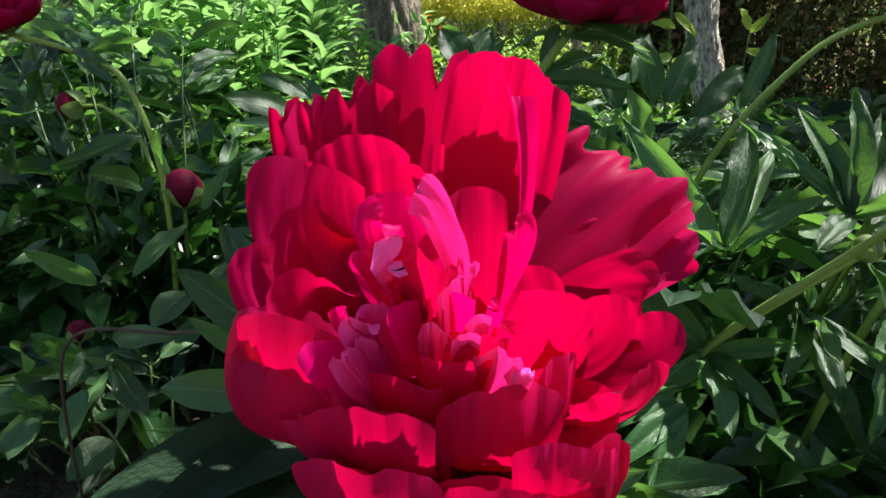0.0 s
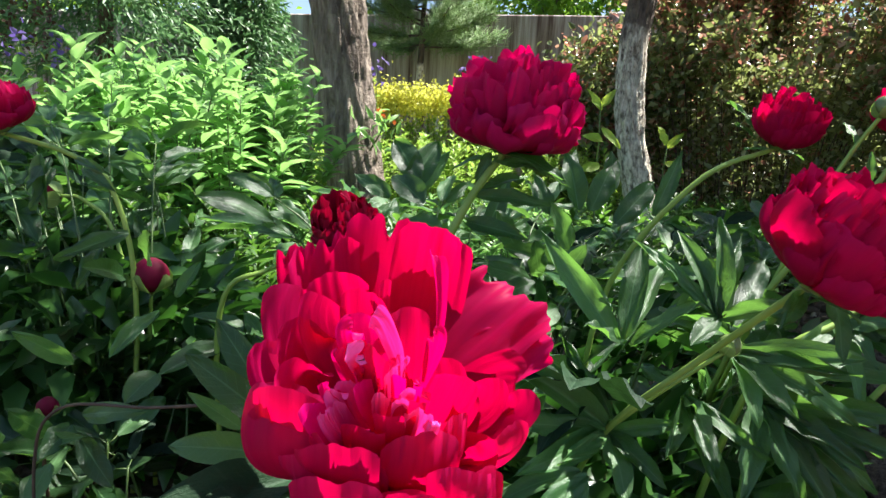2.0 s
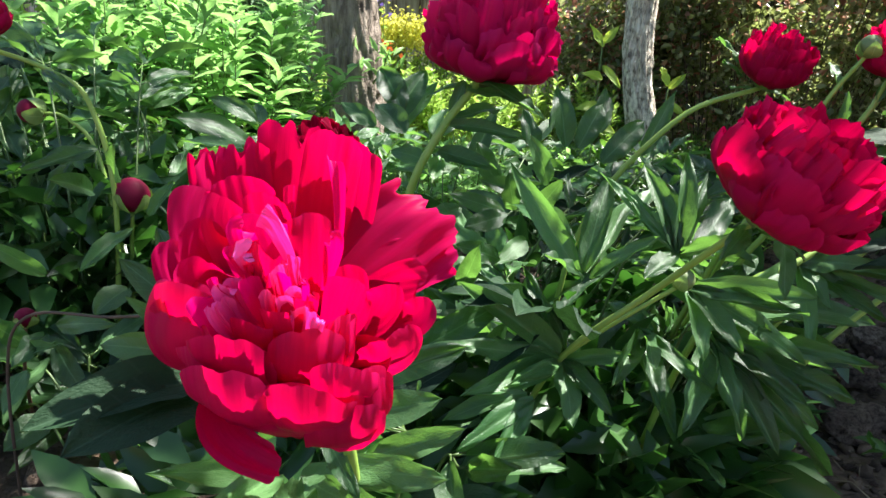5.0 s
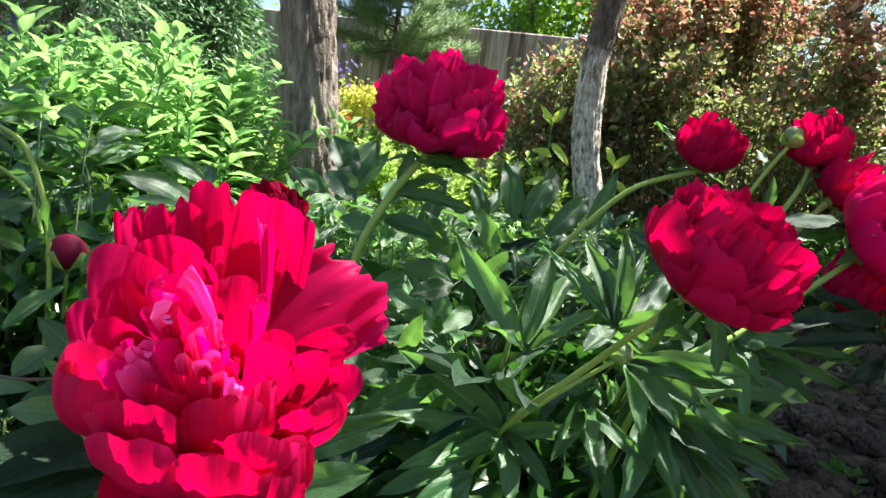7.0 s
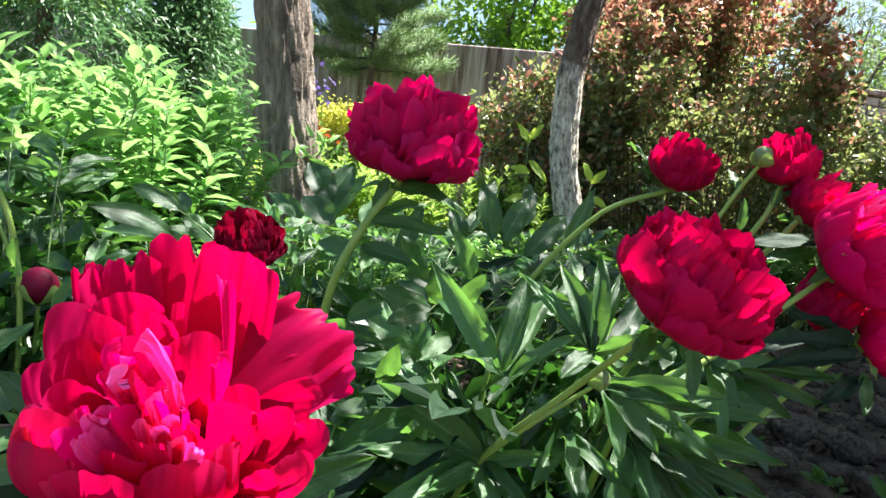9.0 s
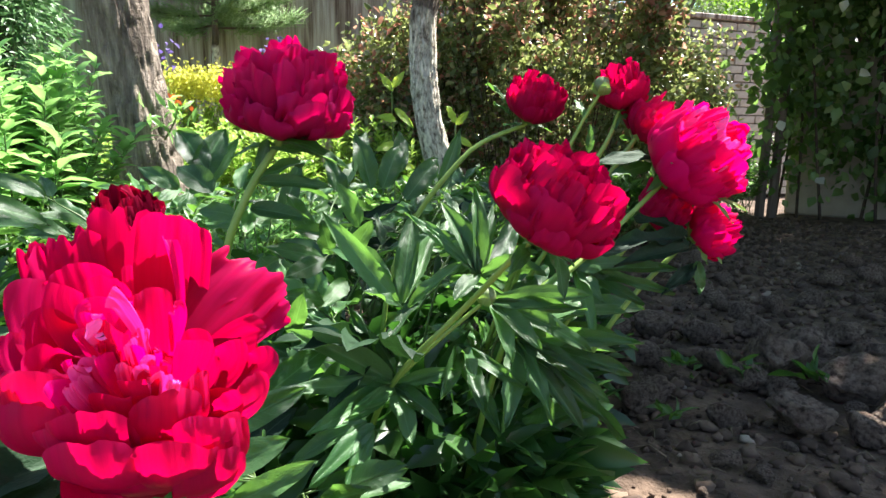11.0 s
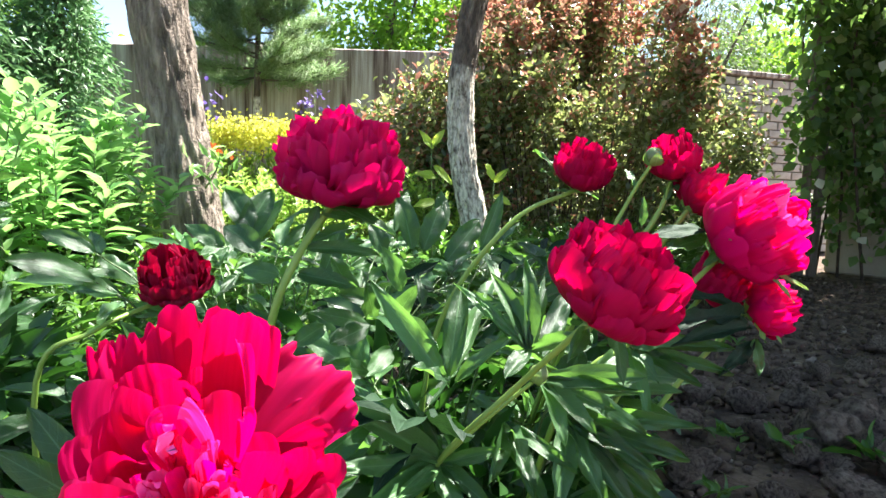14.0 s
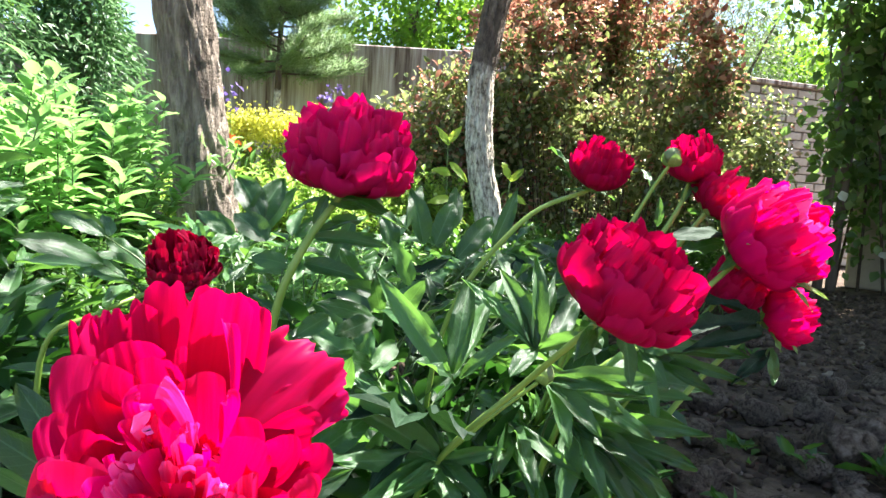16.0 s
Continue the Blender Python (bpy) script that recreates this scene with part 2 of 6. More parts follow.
class Geo:
    """Collects vertices and faces of one mesh."""

    def __init__(self):
        self.v, self.f, self.uv = [], [], []

    def tube(self, pts, r0, r1, n=8, bumps=0.0, seed=0, cap=True):
        pts = [Vector(p) for p in pts]
        start = len(self.v)
        side = None
        for i, p in enumerate(pts):
            d = (pts[min(i + 1, len(pts) - 1)] - pts[max(i - 1, 0)]).normalized()
            if side is None:
                side = d.orthogonal().normalized()
            side = (side - d * side.dot(d)).normalized()
            other = d.cross(side)
            r = r0 + (r1 - r0) * i / (len(pts) - 1)
            for k in range(n):
                a = 2 * math.pi * k / n
                rr = r
                if bumps:
                    rr *= 1 + bumps * noise.noise(Vector((math.cos(a) * 2.5, math.sin(a) * 2.5, seed + p.z * 3)))
                    rr *= 1 + 0.5 * bumps * noise.noise(Vector((math.cos(a) * 7, math.sin(a) * 7, seed + p.z * 9)))
                self.v.append(p + (side * math.cos(a) + other * math.sin(a)) * rr)
        for i in range(len(pts) - 1):
            for k in range(n):
                a, b = start + i * n + k, start + i * n + (k + 1) % n
                self.f.append((a, b, b + n, a + n))
        if cap:
            self.f.append(tuple(range(start + n - 1, start - 1, -1)))
            e = start + (len(pts) - 1) * n
            self.f.append(tuple(range(e, e + n)))
        return self

    def ball(self, centre, radii, seed=0, lump=0.0, rows=8, cols=12, axis=None):
        start = len(self.v)
        q = Vector(axis).to_track_quat("Z", "Y") if axis is not None else None
        for i in range(rows + 1):
            th = math.pi * i / rows
            for k in range(cols):
                a = 2 * math.pi * k / cols
                d = Vector((math.sin(th) * math.cos(a), math.sin(th) * math.sin(a), math.cos(th)))
                s = 1 + lump * noise.noise(d * 1.3 + Vector((seed, 0, 0))) + lump * 0.5 * noise.noise(d * 3.1 + Vector((0, seed, 0))) + lump * 0.3 * noise.noise(d * 7.0 + Vector((0, 0, seed))) + lump * 0.2 * noise.noise(d * 15.0 + Vector((seed, seed, 0)))
                p = Vector((d.x * radii[0], d.y * radii[1], d.z * radii[2])) * s
                self.v.append(Vector(centre) + (q @ p if q else p))
        for i in range(rows):
            for k in range(cols):
                a, b = start + i * cols + k, start + i * cols + (k + 1) % cols
                self.f.append((a, a + cols, b + cols, b))
        return self

    def mesh(self, name, smooth=True):
        me = bpy.data.meshes.new(name)
        me.from_pydata([tuple(v) for v in self.v], [], self.f)
        me.validate()
        if smooth:
            me.polygons.foreach_set("use_smooth", [True] * len(me.polygons))
        return me


def curve_pts(pts, n=10):
    """A smooth line through a few points."""
    p = [Vector(a) for a in pts]
    p = [p[0] * 2 - p[1]] + p + [p[-1] * 2 - p[-2]]
    out = []
    for i in range(1, len(p) - 2):
        for k in range(n):
            s = k / n
            out.append(0.5 * ((2 * p[i]) + (p[i + 1] - p[i - 1]) * s + (2 * p[i - 1] - 5 * p[i] + 4 * p[i + 1] - p[i + 2]) * s * s
                              + (3 * p[i] - p[i - 1] - 3 * p[i + 1] + p[i + 2]) * s ** 3))
    out.append(p[-2])
    return out


def sheet(name, fn, nu, nv, mat=None):
    """A smooth sheet from fn(u, v), u across in -1..1, v along in 0..1, with its UV map."""
    vs = [fn(-1 + 2 * i / nu, j / nv) for j in range(nv + 1) for i in range(nu + 1)]
    fs = [(j * (nu + 1) + i, j * (nu + 1) + i + 1, (j + 1) * (nu + 1) + i + 1, (j + 1) * (nu + 1) + i) for j in range(nv) for i in range(nu)]
    me = bpy.data.meshes.new(name)
    me.from_pydata([tuple(v) for v in vs], [], fs)
    uv = me.uv_layers.new(name="uv")
    flat = []
    for f in fs:
        for k in f:
            flat += [(k % (nu + 1)) / nu, (k // (nu + 1)) / nv]
    uv.data.foreach_set("uv", flat)
    me.polygons.foreach_set("use_smooth", [True] * len(fs))
    if mat:
        me.materials.append(mat)
    return me


def leaf_mesh(name, seed, fold=0.2, bend=0.15, wave=0.03, point=0.8, mat=None, side=0.0):
    """A lance-shaped leaflet of unit length and width: blade along y, upper face to z."""
    def fn(u, v):
        w = (v + 0.015) ** 0.62 * (1 - v) ** point * 2.15
        x = 0.5 * u * w * (1 + 0.07 * noise.noise(Vector((seed, v * 5, u))))
        z = fold * abs(x) * 0.5 - bend * v * v + wave * noise.noise(Vector((u * 1.4, v * 4.5, seed * 3.1))) * (0.3 + abs(u))
        return Vector((x + side * v * v, v, z))
    return sheet(name, fn, 8, 12, mat)


def aim(base, tip, width, face=(0, -0.5, 1), roll=0.0):
    """The pose of a leaflet from base to tip whose upper face looks about to face."""
    base, tip = Vector(base), Vector(tip)
    y = tip - base
    length = y.length
    y.normalize()
    z = Vector(face)
    z = (z - y * z.dot(y))
    z = z.normalized() if z.length > 1e-3 else y.orthogonal().normalized()
    if roll:
        z = Matrix.Rotation(radians(roll), 3, y) @ z
    x = y.cross(z)
    r = Matrix((x * width, y * length, z * length)).transposed().to_4x4()
    return Matrix.Translation(base) @ r


def cloud_mesh(name, centres, dirs, normals, length, width, mat, fold=0.25, bend=0.2):
    """Many small folded leaves in one mesh: numpy arrays of their bases, directions and faces."""
    n = len(centres)
    d = dirs / (np.linalg.norm(dirs, axis=1, keepdims=True) + 1e-9)
    nn = normals - d * (normals * d).sum(1, keepdims=True)
    nn /= np.linalg.norm(nn, axis=1, keepdims=True) + 1e-9
    s = np.cross(d, nn)
    L, W = np.asarray(length).reshape(-1, 1) * np.ones((n, 1)), np.asarray(width).reshape(-1, 1) * np.ones((n, 1))
    b = centres
    m1, m2 = b + d * L * 0.4 - nn * L * bend * 0.12, b + d * L
    m2 = m2 - nn * L * bend
    up = nn * W * fold
    vs = np.stack([b, m1 + s * W * 0.5 + up, m1, m1 - s * W * 0.5 + up, m2,
                   b + d * L * 0.72 + s * W * 0.34 - nn * L * bend * 0.45 + up * 0.7, b + d * L * 0.72 - s * W * 0.34 - nn * L * bend * 0.45 + up * 0.7,
                   b + d * L * 0.72 - nn * L * bend * 0.5], 1).reshape(-1, 3)
    tri = np.array([[0, 1, 2], [0, 2, 3], [1, 5, 7], [1, 7, 2], [2, 7, 6], [2, 6, 3], [5, 4, 7], [7, 4, 6]])
    fs = (np.arange(n)[:, None, None] * 8 + tri[None]).reshape(-1)
    me = bpy.data.meshes.new(name)
    me.vertices.add(n * 8)
    me.vertices.foreach_set("co", vs.astype(np.float32).reshape(-1))
    k = len(fs) // 3
    me.loops.add(len(fs))
    me.loops.foreach_set("vertex_index", fs.astype(np.int32))
    me.polygons.add(k)
    me.polygons.foreach_set("loop_start", np.arange(0, len(fs), 3, dtype=np.int32))
    me.polygons.foreach_set("use_smooth", np.ones(k, dtype=bool))
    me.update(calc_edges=True)
    me.materials.append(mat)
    return me


def needle_mesh(name, bases, dirs, length, width, mat):
    """Thin needles, three-sided at the foot, in one mesh."""
    n = len(bases)
    d = dirs / (np.linalg.norm(dirs, axis=1, keepdims=True) + 1e-9)
    ref = np.where(np.abs(d[:, 2:3]) < 0.9, np.array([[0, 0, 1.0]]), np.array([[1.0, 0, 0]]))
    s = np.cross(d, ref)
    s /= np.linalg.norm(s, axis=1, keepdims=True)
    o = np.cross(d, s)
    L = np.asarray(length).reshape(-1, 1)
    vs = np.stack([bases + s * width, bases - s * width * 0.5 + o * width * 0.8, bases - s * width * 0.5 - o * width * 0.8, bases + d * L], 1).reshape(-1, 3)
    tri = np.array([[0, 1, 3], [1, 2, 3], [2, 0, 3]])
    fs = (np.arange(n)[:, None, None] * 4 + tri[None]).reshape(-1)
    me = bpy.data.meshes.new(name)
    me.vertices.add(n * 4)
    me.vertices.foreach_set("co", vs.astype(np.float32).reshape(-1))
    me.loops.add(len(fs))
    me.loops.foreach_set("vertex_index", fs.astype(np.int32))
    me.polygons.add(len(fs) // 3)
    me.polygons.foreach_set("loop_start", np.arange(0, len(fs), 3, dtype=np.int32))
    me.update(calc_edges=True)
    me.materials.append(mat)
    return me


RNG = np.random.default_rng(7)


def rand_dirs(n, up=0.3):
    d = RNG.normal(size=(n, 3))
    d[:, 2] += up
    return d / np.linalg.norm(d, axis=1, keepdims=True)


# ---- ground ----
def soil_height(x, y):
    h = 0.03 * noise.noise(Vector((x * 0.9, y * 0.9, 0))) + 0.022 * noise.noise(Vector((x * 3.2, y * 3.2, 4))) + 0.014 * noise.noise(Vector((x * 9, y * 9, 8)))
    return h - 0.02


def make_ground():
    near = [i * 0.05 - 3.0 for i in range(211)]
    xs = [-900, -120, -30, -12, -6, -4] + near + [9, 12, 30, 120, 900]
    ys = [-900, -120, -30, -8, -3, -1.5] + [i * 0.05 - 0.8 for i in range(177)] + [9.5, 12, 30, 120, 900]
    g = Geo()
    for y in ys:
        for x in xs:
            inner = -3.2 < x < 8 and -1 < y < 8.2
            g.v.append((x, y, soil_height(x, y) if inner else -0.02))
    w = len(xs)
    for j in range(len(ys) - 1):
        for i in range(w - 1):
            g.f.append((j * w + i, j * w + i + 1, (j + 1) * w + i + 1, (j + 1) * w + i))
    ob = part("ground", g.mesh("ground"), M_SOIL, None)
    tagged(ob, "dark dug garden soil with lumps and crumbs", "soil", kind="structure")


make_ground()

# loose clods on the bare bed
def clod_mesh(seed):
    """A broken lump: a rounded body cut by uneven planes, cracked and crumbled on its faces."""
    rng = random.Random(seed)
    cuts = [(Vector((rng.gauss(0, 1), rng.gauss(0, 1), rng.gauss(0.2, 0.9))).normalized(), rng.uniform(0.55, 0.95)) for _ in range(9)]
    g = Geo().ball((0, 0, 0), (1, 1, 1), 0, 0.0, 30, 44)
    for i, d in enumerate(g.v):
        r = 1.05
        for n, h in cuts:
            c = d.dot(n)
            if c > 0.05:
                r = min(r, h / c)
        at = Vector((seed * 3.1, seed, 0))
        r *= 1 + 0.12 * noise.noise(d * 2.2 + at) + 0.08 * noise.noise(d * 5.5 + at) + 0.05 * noise.noise(d * 13 + at)
        crack = abs(noise.noise(d * 3.0 + at * 2.0))
        r -= 0.16 * max(0.0, 1 - crack / 0.07)
        g.v[i] = Vector((d.x, d.y * 0.82, d.z * 0.66)) * r
    return g.mesh("clod")


CLOD_MESHES = [clod_mesh(i + 1) for i in range(9)]
for me in CLOD_MESHES:
    me.materials.append(M_CLOD)


def clod(x, y, size, turn):
    m = Matrix.Translation((x, y, soil_height(x, y) + size * 0.33)) @ pose(0, 0, 0, random.uniform(-14, 14), random.uniform(-14, 14), turn) @ Matrix.Scale(size * 0.5, 4)
    ob = part("soil_clod", CLOD_MESHES[int(turn) % 9], None, None, m=m)
    tagged(ob, "grey-brown dry lump of clay soil on the bed", "soil clod", "clods on the bed")


rr = random.Random(5)
for x, y, s in ((1.62, 1.25, 0.24), (1.82, 1.31, 0.21), (1.38, 0.92, 0.17), (1.70, 1.03, 0.20), (1.48, 1.32, 0.14), (1.14, 1.19, 0.12), (1.31, 1.46, 0.13), (1.86, 1.58, 0.15), (1.55, 1.72, 0.15), (1.96, 1.18, 0.17), (1.24, 1.02, 0.09), (1.52, 0.86, 0.13), (1.90, 0.94, 0.16), (2.10, 1.42, 0.14)):
    clod(x, y, s, rr.uniform(0, 360))
for k in range(280):
    x, y = rr.uniform(0.85, 3.6), rr.uniform(0.45, 3.0)
    clod(x, y, (0.025 + 0.105 * rr.random() ** 2.2) * (0.5 if x < 1.05 or y < 0.7 else 1.0), rr.uniform(0, 360))
for k in range(40):
    x, y = rr.uniform(-0.6, 1.0), rr.uniform(0.4, 2.0)
    clod(x, y, 0.02 + 0.05 * rr.random() ** 2, rr.uniform(0, 360))

M_CRUMB, kt, kb, _ = base_mat("soil_crumb")
kt.links.new(ramp(kt, kt.nodes.new("ShaderNodeNewGeometry").outputs["Random Per Island"], [(0.0, (0.045, 0.027, 0.018)), (0.6, (0.10, 0.065, 0.043)), (0.97, (0.17, 0.115, 0.08)), (1.0, (0.38, 0.31, 0.24))]), kb.inputs["Base Color"])
kb.inputs["Roughness"].default_value = 0.97
bump(kt, kb, noise_tex(kt, 120.0, 4.0), 0.6, 0.004)
crumbs = Geo()
for k in range(15000):
    x, y = rr.uniform(0.3, 5.2), rr.uniform(0.3, 4.6)
    s = 0.003 + 0.020 * rr.random() ** 2.2
    crumbs.ball((x, y, soil_height(x, y) + s * 0.4), (s, s * rr.uniform(0.6, 1.1), s * 0.7), k * 1.3, 1.0, 5, 7)
tagged(part("soil_crumbs", crumbs.mesh("soil_crumbs"), M_CRUMB, None), "small crumbs of dry soil scattered on the bed", "soil crumbs", kind="stuff")

M_STRAW = rough_mat("dry_straw", [(0.3, (0.16, 0.12, 0.07)), (0.7, (0.36, 0.29, 0.19))], 30.0, 0.9, 0.003, 0.4)
straw = Geo()
for k in range(800):
    x, y = rr.uniform(0.7, 4.8), rr.uniform(0.4, 4.2)
    a, l = rr.uniform(0, 6.28), rr.uniform(0.02, 0.12)
    z = soil_height(x, y) + 0.012
    straw.tube([(x, y, z), (x + math.cos(a) * l * 0.5, y + math.sin(a) * l * 0.5, z + rr.uniform(0, 0.02)), (x + math.cos(a + 0.4) * l, y + math.sin(a + 0.4) * l, z)], 0.0014, 0.0008, 4)
tagged(part("dry_litter", straw.mesh("dry_litter"), M_STRAW, None), "dry straw and twigs lying on the soil", "plant litter", kind="stuff")

# ---- fence and walls ----
M_CONCRETE, ct, cb, _ = base_mat("weathered_concrete")
streaks = noise_tex(ct, 6.0, 6.0, 0.6, "Object", (2.6, 2.6, 0.14))
blot = noise_tex(ct, 1.1, 5.0)
cc = ramp(ct, streaks, [(0.36, (0.13, 0.085, 0.07)), (0.47, (0.36, 0.29, 0.265)), (0.56, (0.52, 0.46, 0.44)), (0.66, (0.68, 0.64, 0.62))])
cc = mix(ct, cc, (0.5, 0.42, 0.38), maths(ct, "MULTIPLY", blot, 0.6), "MULTIPLY")
ct.links.new(cc, cb.inputs["Base Color"])
cb.inputs["Roughness"].default_value = 0.93
bump(ct, cb, noise_tex(ct, 60.0, 5.0), 0.4, 0.01)


def box_mesh(name, size, bevel=0.006):
    bm = bmesh.new()
    bmesh.ops.create_cube(bm, size=1, matrix=Matrix.Diagonal((*size, 1)))
    bmesh.ops.bevel(bm, geom=bm.edges[:], offset=bevel, segments=1, affect="EDGES")
    me = bpy.data.meshes.new(name)
    bm.to_mesh(me)
    bm.free()
    return me


F0, F1 = Vector((-7.2, 9.16, 0)), Vector((5.0, 5.5, 0))
fence_dir = (F1 - F0).normalized()
fence_turn = math.degrees(math.atan2(fence_dir.y, fence_dir.x))
fence = thing("concrete_fence", F0, "weathered grey concrete panel fence with brown streaks", "fence")
panel_me = box_mesh("panel", (1.96, 0.07, 2.10), 0.012)
post_me = box_mesh("post", (0.14, 0.16, 2.16), 0.012)
panel_me.materials.append(M_CONCRETE)
post_me.materials.append(M_CONCRETE)
for k in range(6):
    c = F0 + fence_dir * (k * 2.0 + 0.6)
    part("panel", panel_me, None, fence, m=Matrix.Translation((c.x, c.y, 1.03 + 0.012 * (k % 3))) @ pose(0, 0, 0, 0, 0, fence_turn))
    e = c - fence_dir * 1.0 + Vector((0, 0.055, 0))
    part("post", post_me, None, fence, m=Matrix.Translation((e.x, e.y, 1.05)) @ pose(0, 0, 0, 0, 0, fence_turn))

# pale brick wall beyond the barberry
M_BRICK = rough_mat("pale_brick", [(0.3, (0.42, 0.37, 0.34)), (0.7, (0.64, 0.59, 0.55))], 8.0, 0.9, 0.006, 0.5, None, 8.0, 120.0)
M_MORTAR = rough_mat("mortar", [(0.3, (0.17, 0.15, 0.135)), (0.7, (0.27, 0.245, 0.22))], 30.0, 0.95, 0.004, 0.5)
bw = thing("wall_brick", (6.3, 6.6, 0), "pale grey-pink brick wall with dark joints", "wall", kind="structure")
part("mortar", box_mesh("mortar", (5.2, 0.20, 2.16)), M_MORTAR, bw, m=Matrix.Translation((5.1, 6.71, 1.08)))
brick_me = box_mesh("brick", (0.25, 0.06, 0.088), 0.005)
brick_me.materials.append(M_BRICK)
for row in range(21):
    for k in range(13):
        x = 4.21 + k * 0.27 + (0.135 if row % 2 else 0)
        if x < 7.6:
            part("brick", brick_me, None, bw, m=Matrix.Translation((x, 6.60 - 0.004 * rr.random(), 0.06 + row * 0.102)))
cap = part("coping", box_mesh("coping", (5.3, 0.3, 0.06), 0.01), M_CONCRETE, bw, m=Matrix.Translation((5.1, 6.68, 2.195)))

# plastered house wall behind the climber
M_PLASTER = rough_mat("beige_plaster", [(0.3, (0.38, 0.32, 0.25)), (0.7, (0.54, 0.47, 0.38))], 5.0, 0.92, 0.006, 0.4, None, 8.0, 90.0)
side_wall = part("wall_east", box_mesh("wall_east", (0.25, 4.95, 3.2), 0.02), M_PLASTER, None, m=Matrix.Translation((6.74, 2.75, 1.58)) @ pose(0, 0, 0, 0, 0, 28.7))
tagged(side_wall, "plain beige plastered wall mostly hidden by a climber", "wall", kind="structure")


M_GREEN_STEM = rough_mat("green_stem", [(0.3, (0.10, 0.17, 0.04)), (0.7, (0.17, 0.25, 0.07))], 20.0, 0.6, 0.002, 0.3)


# ---- trees ----
def trunk(name, pts, r0, r1, mat, parent, label="", n=28, steps=14, bumps=0.16, seed=0):
    return part(name, Geo().tube(curve_pts(pts, steps), r0, r1, n, bumps, seed).mesh(name), mat, parent, label)


def fine_bark(pts, r0, r1, seed, furrow):
    """A trunk with plates and furrows cut into its bark."""
    line = curve_pts(pts, 40)
    g, n = Geo(), 72
    for i, p in enumerate(line):
        f = i / (len(line) - 1)
        r = r0 + (r1 - r0) * f + 0.05 * math.exp(-p.z * 6)
        for k in range(n):
            a = 2 * math.pi * k / n
            q = Vector((math.cos(a) * 5.5 + 1.2 * noise.noise(Vector((p.z * 2, a, seed))), math.sin(a) * 5.5, p.z * 2.4 + seed))
            ridge = abs(noise.noise(q)) * 2.0
            d = -furrow * max(0.0, 0.42 - ridge) + 0.35 * furrow * noise.noise(q * 3.0)
            g.v.append((p.x + math.cos(a) * (r + d), p.y + math.sin(a) * (r + d), p.z))
    for i in range(len(line) - 1):
        for k in range(n):
            a, b = i * n + k, i * n + (k + 1) % n
            g.f.append((a, b, b + n, a + n))
    return g.mesh("trunk")


old_tree = thing("old_tree", (-0.235, 4.0, 0), "thick leaning tree trunk with deeply furrowed brown bark", "tree")
part("trunk", fine_bark([(-0.225, 4.0, -0.05), (-0.31, 4.0, 0.5), (-0.40, 4.0, 1.1), (-0.49, 4.0, 1.75), (-0.62, 4.02, 2.6), (-0.72, 4.05, 3.4)], 0.182, 0.152, 2.0, 0.055), M_BARK, old_tree)

trunk("bough", [(-0.70, 4.05, 3.3), (-1.0, 4.2, 3.9), (-1.5, 4.4, 4.4)], 0.10, 0.05, M_BARK, old_tree, n=14)
trunk("bough", [(-0.70, 4.05, 3.3), (-0.6, 4.3, 3.9), (-0.3, 4.7, 4.5)], 0.10, 0.05, M_BARK, old_tree, n=14)
shoot = part("shoot", Geo().tube(curve_pts([(-0.22, 3.86, 0.66), (-0.16, 3.78, 0.76), (-0.13, 3.74, 0.86)], 5), 0.006, 0.003, 6).mesh("shoot"), M_GREEN_STEM, old_tree, "green leafy shoot beside the trunk")

young_tree = thing("young_tree", (1.22, 3.0, 0), "slender tree with whitewashed lower trunk and dark upper bark", "tree")
T2 = [(1.20, 3.0, -0.03), (1.175, 3.0, 0.40), (1.135, 3.0, 0.56), (1.075, 3.0, 0.81), (1.047, 3.0, 1.07), (1.052, 3.0, 1.28)]
part("trunk", fine_bark(T2 + [(1.075, 3.0, 1.45), (1.11, 3.0, 1.66), (1.19, 3.0, 1.95), (1.32, 2.98, 2.4)], 0.074, 0.058, 5.0, 0.030), M_LIMED, young_tree, "trunk whitewashed up to chest height")
BOUGHS = [[(1.32, 2.98, 2.38), (1.9, 2.75, 2.8), (2.6, 2.4, 3.05), (3.3, 2.1, 3.2)],
          [(1.30, 2.98, 2.30), (1.35, 2.4, 2.75), (1.45, 1.8, 3.0), (1.6, 1.25, 3.1)],
          [(1.32, 2.98, 2.40), (1.5, 3.5, 2.95), (2.3, 3.9, 3.3), (3.6, 3.8, 3.5)],
          [(1.32, 2.98, 2.40), (1.3, 3.1, 3.0), (1.2, 3.3, 3.6)],
          [(2.5, 2.45, 3.0), (3.2, 2.2, 3.2), (4.2, 2.0, 3.4), (5.2, 2.2, 3.4)]]
for k, l in enumerate(BOUGHS):
    trunk("limb", l, 0.034, 0.012, M_BARK_DARK, young_tree, n=10, steps=8, seed=k)
M_CROWN = foliage_mat("crown_leaves", [(0.0, (0.03, 0.085, 0.02)), (0.5, (0.06, 0.14, 0.025)), (1.0, (0.10, 0.20, 0.04))], (0.25, 0.55, 0.05))


# openings through the added leaves that let flecks of sun reach the peonies
SUN_GAPS = [((0.02 + 0.70 * random.Random(k).random(), 0.48 + 0.62 * random.Random(k + 500).random(), 0.42), 0.020 + 0.024 * random.Random(k + 900).random()) for k in range(54)]

SUN_GAPS += [((0.165, 0.475, 0.31), 0.05), ((0.16, 0.575, 0.43), 0.04)]


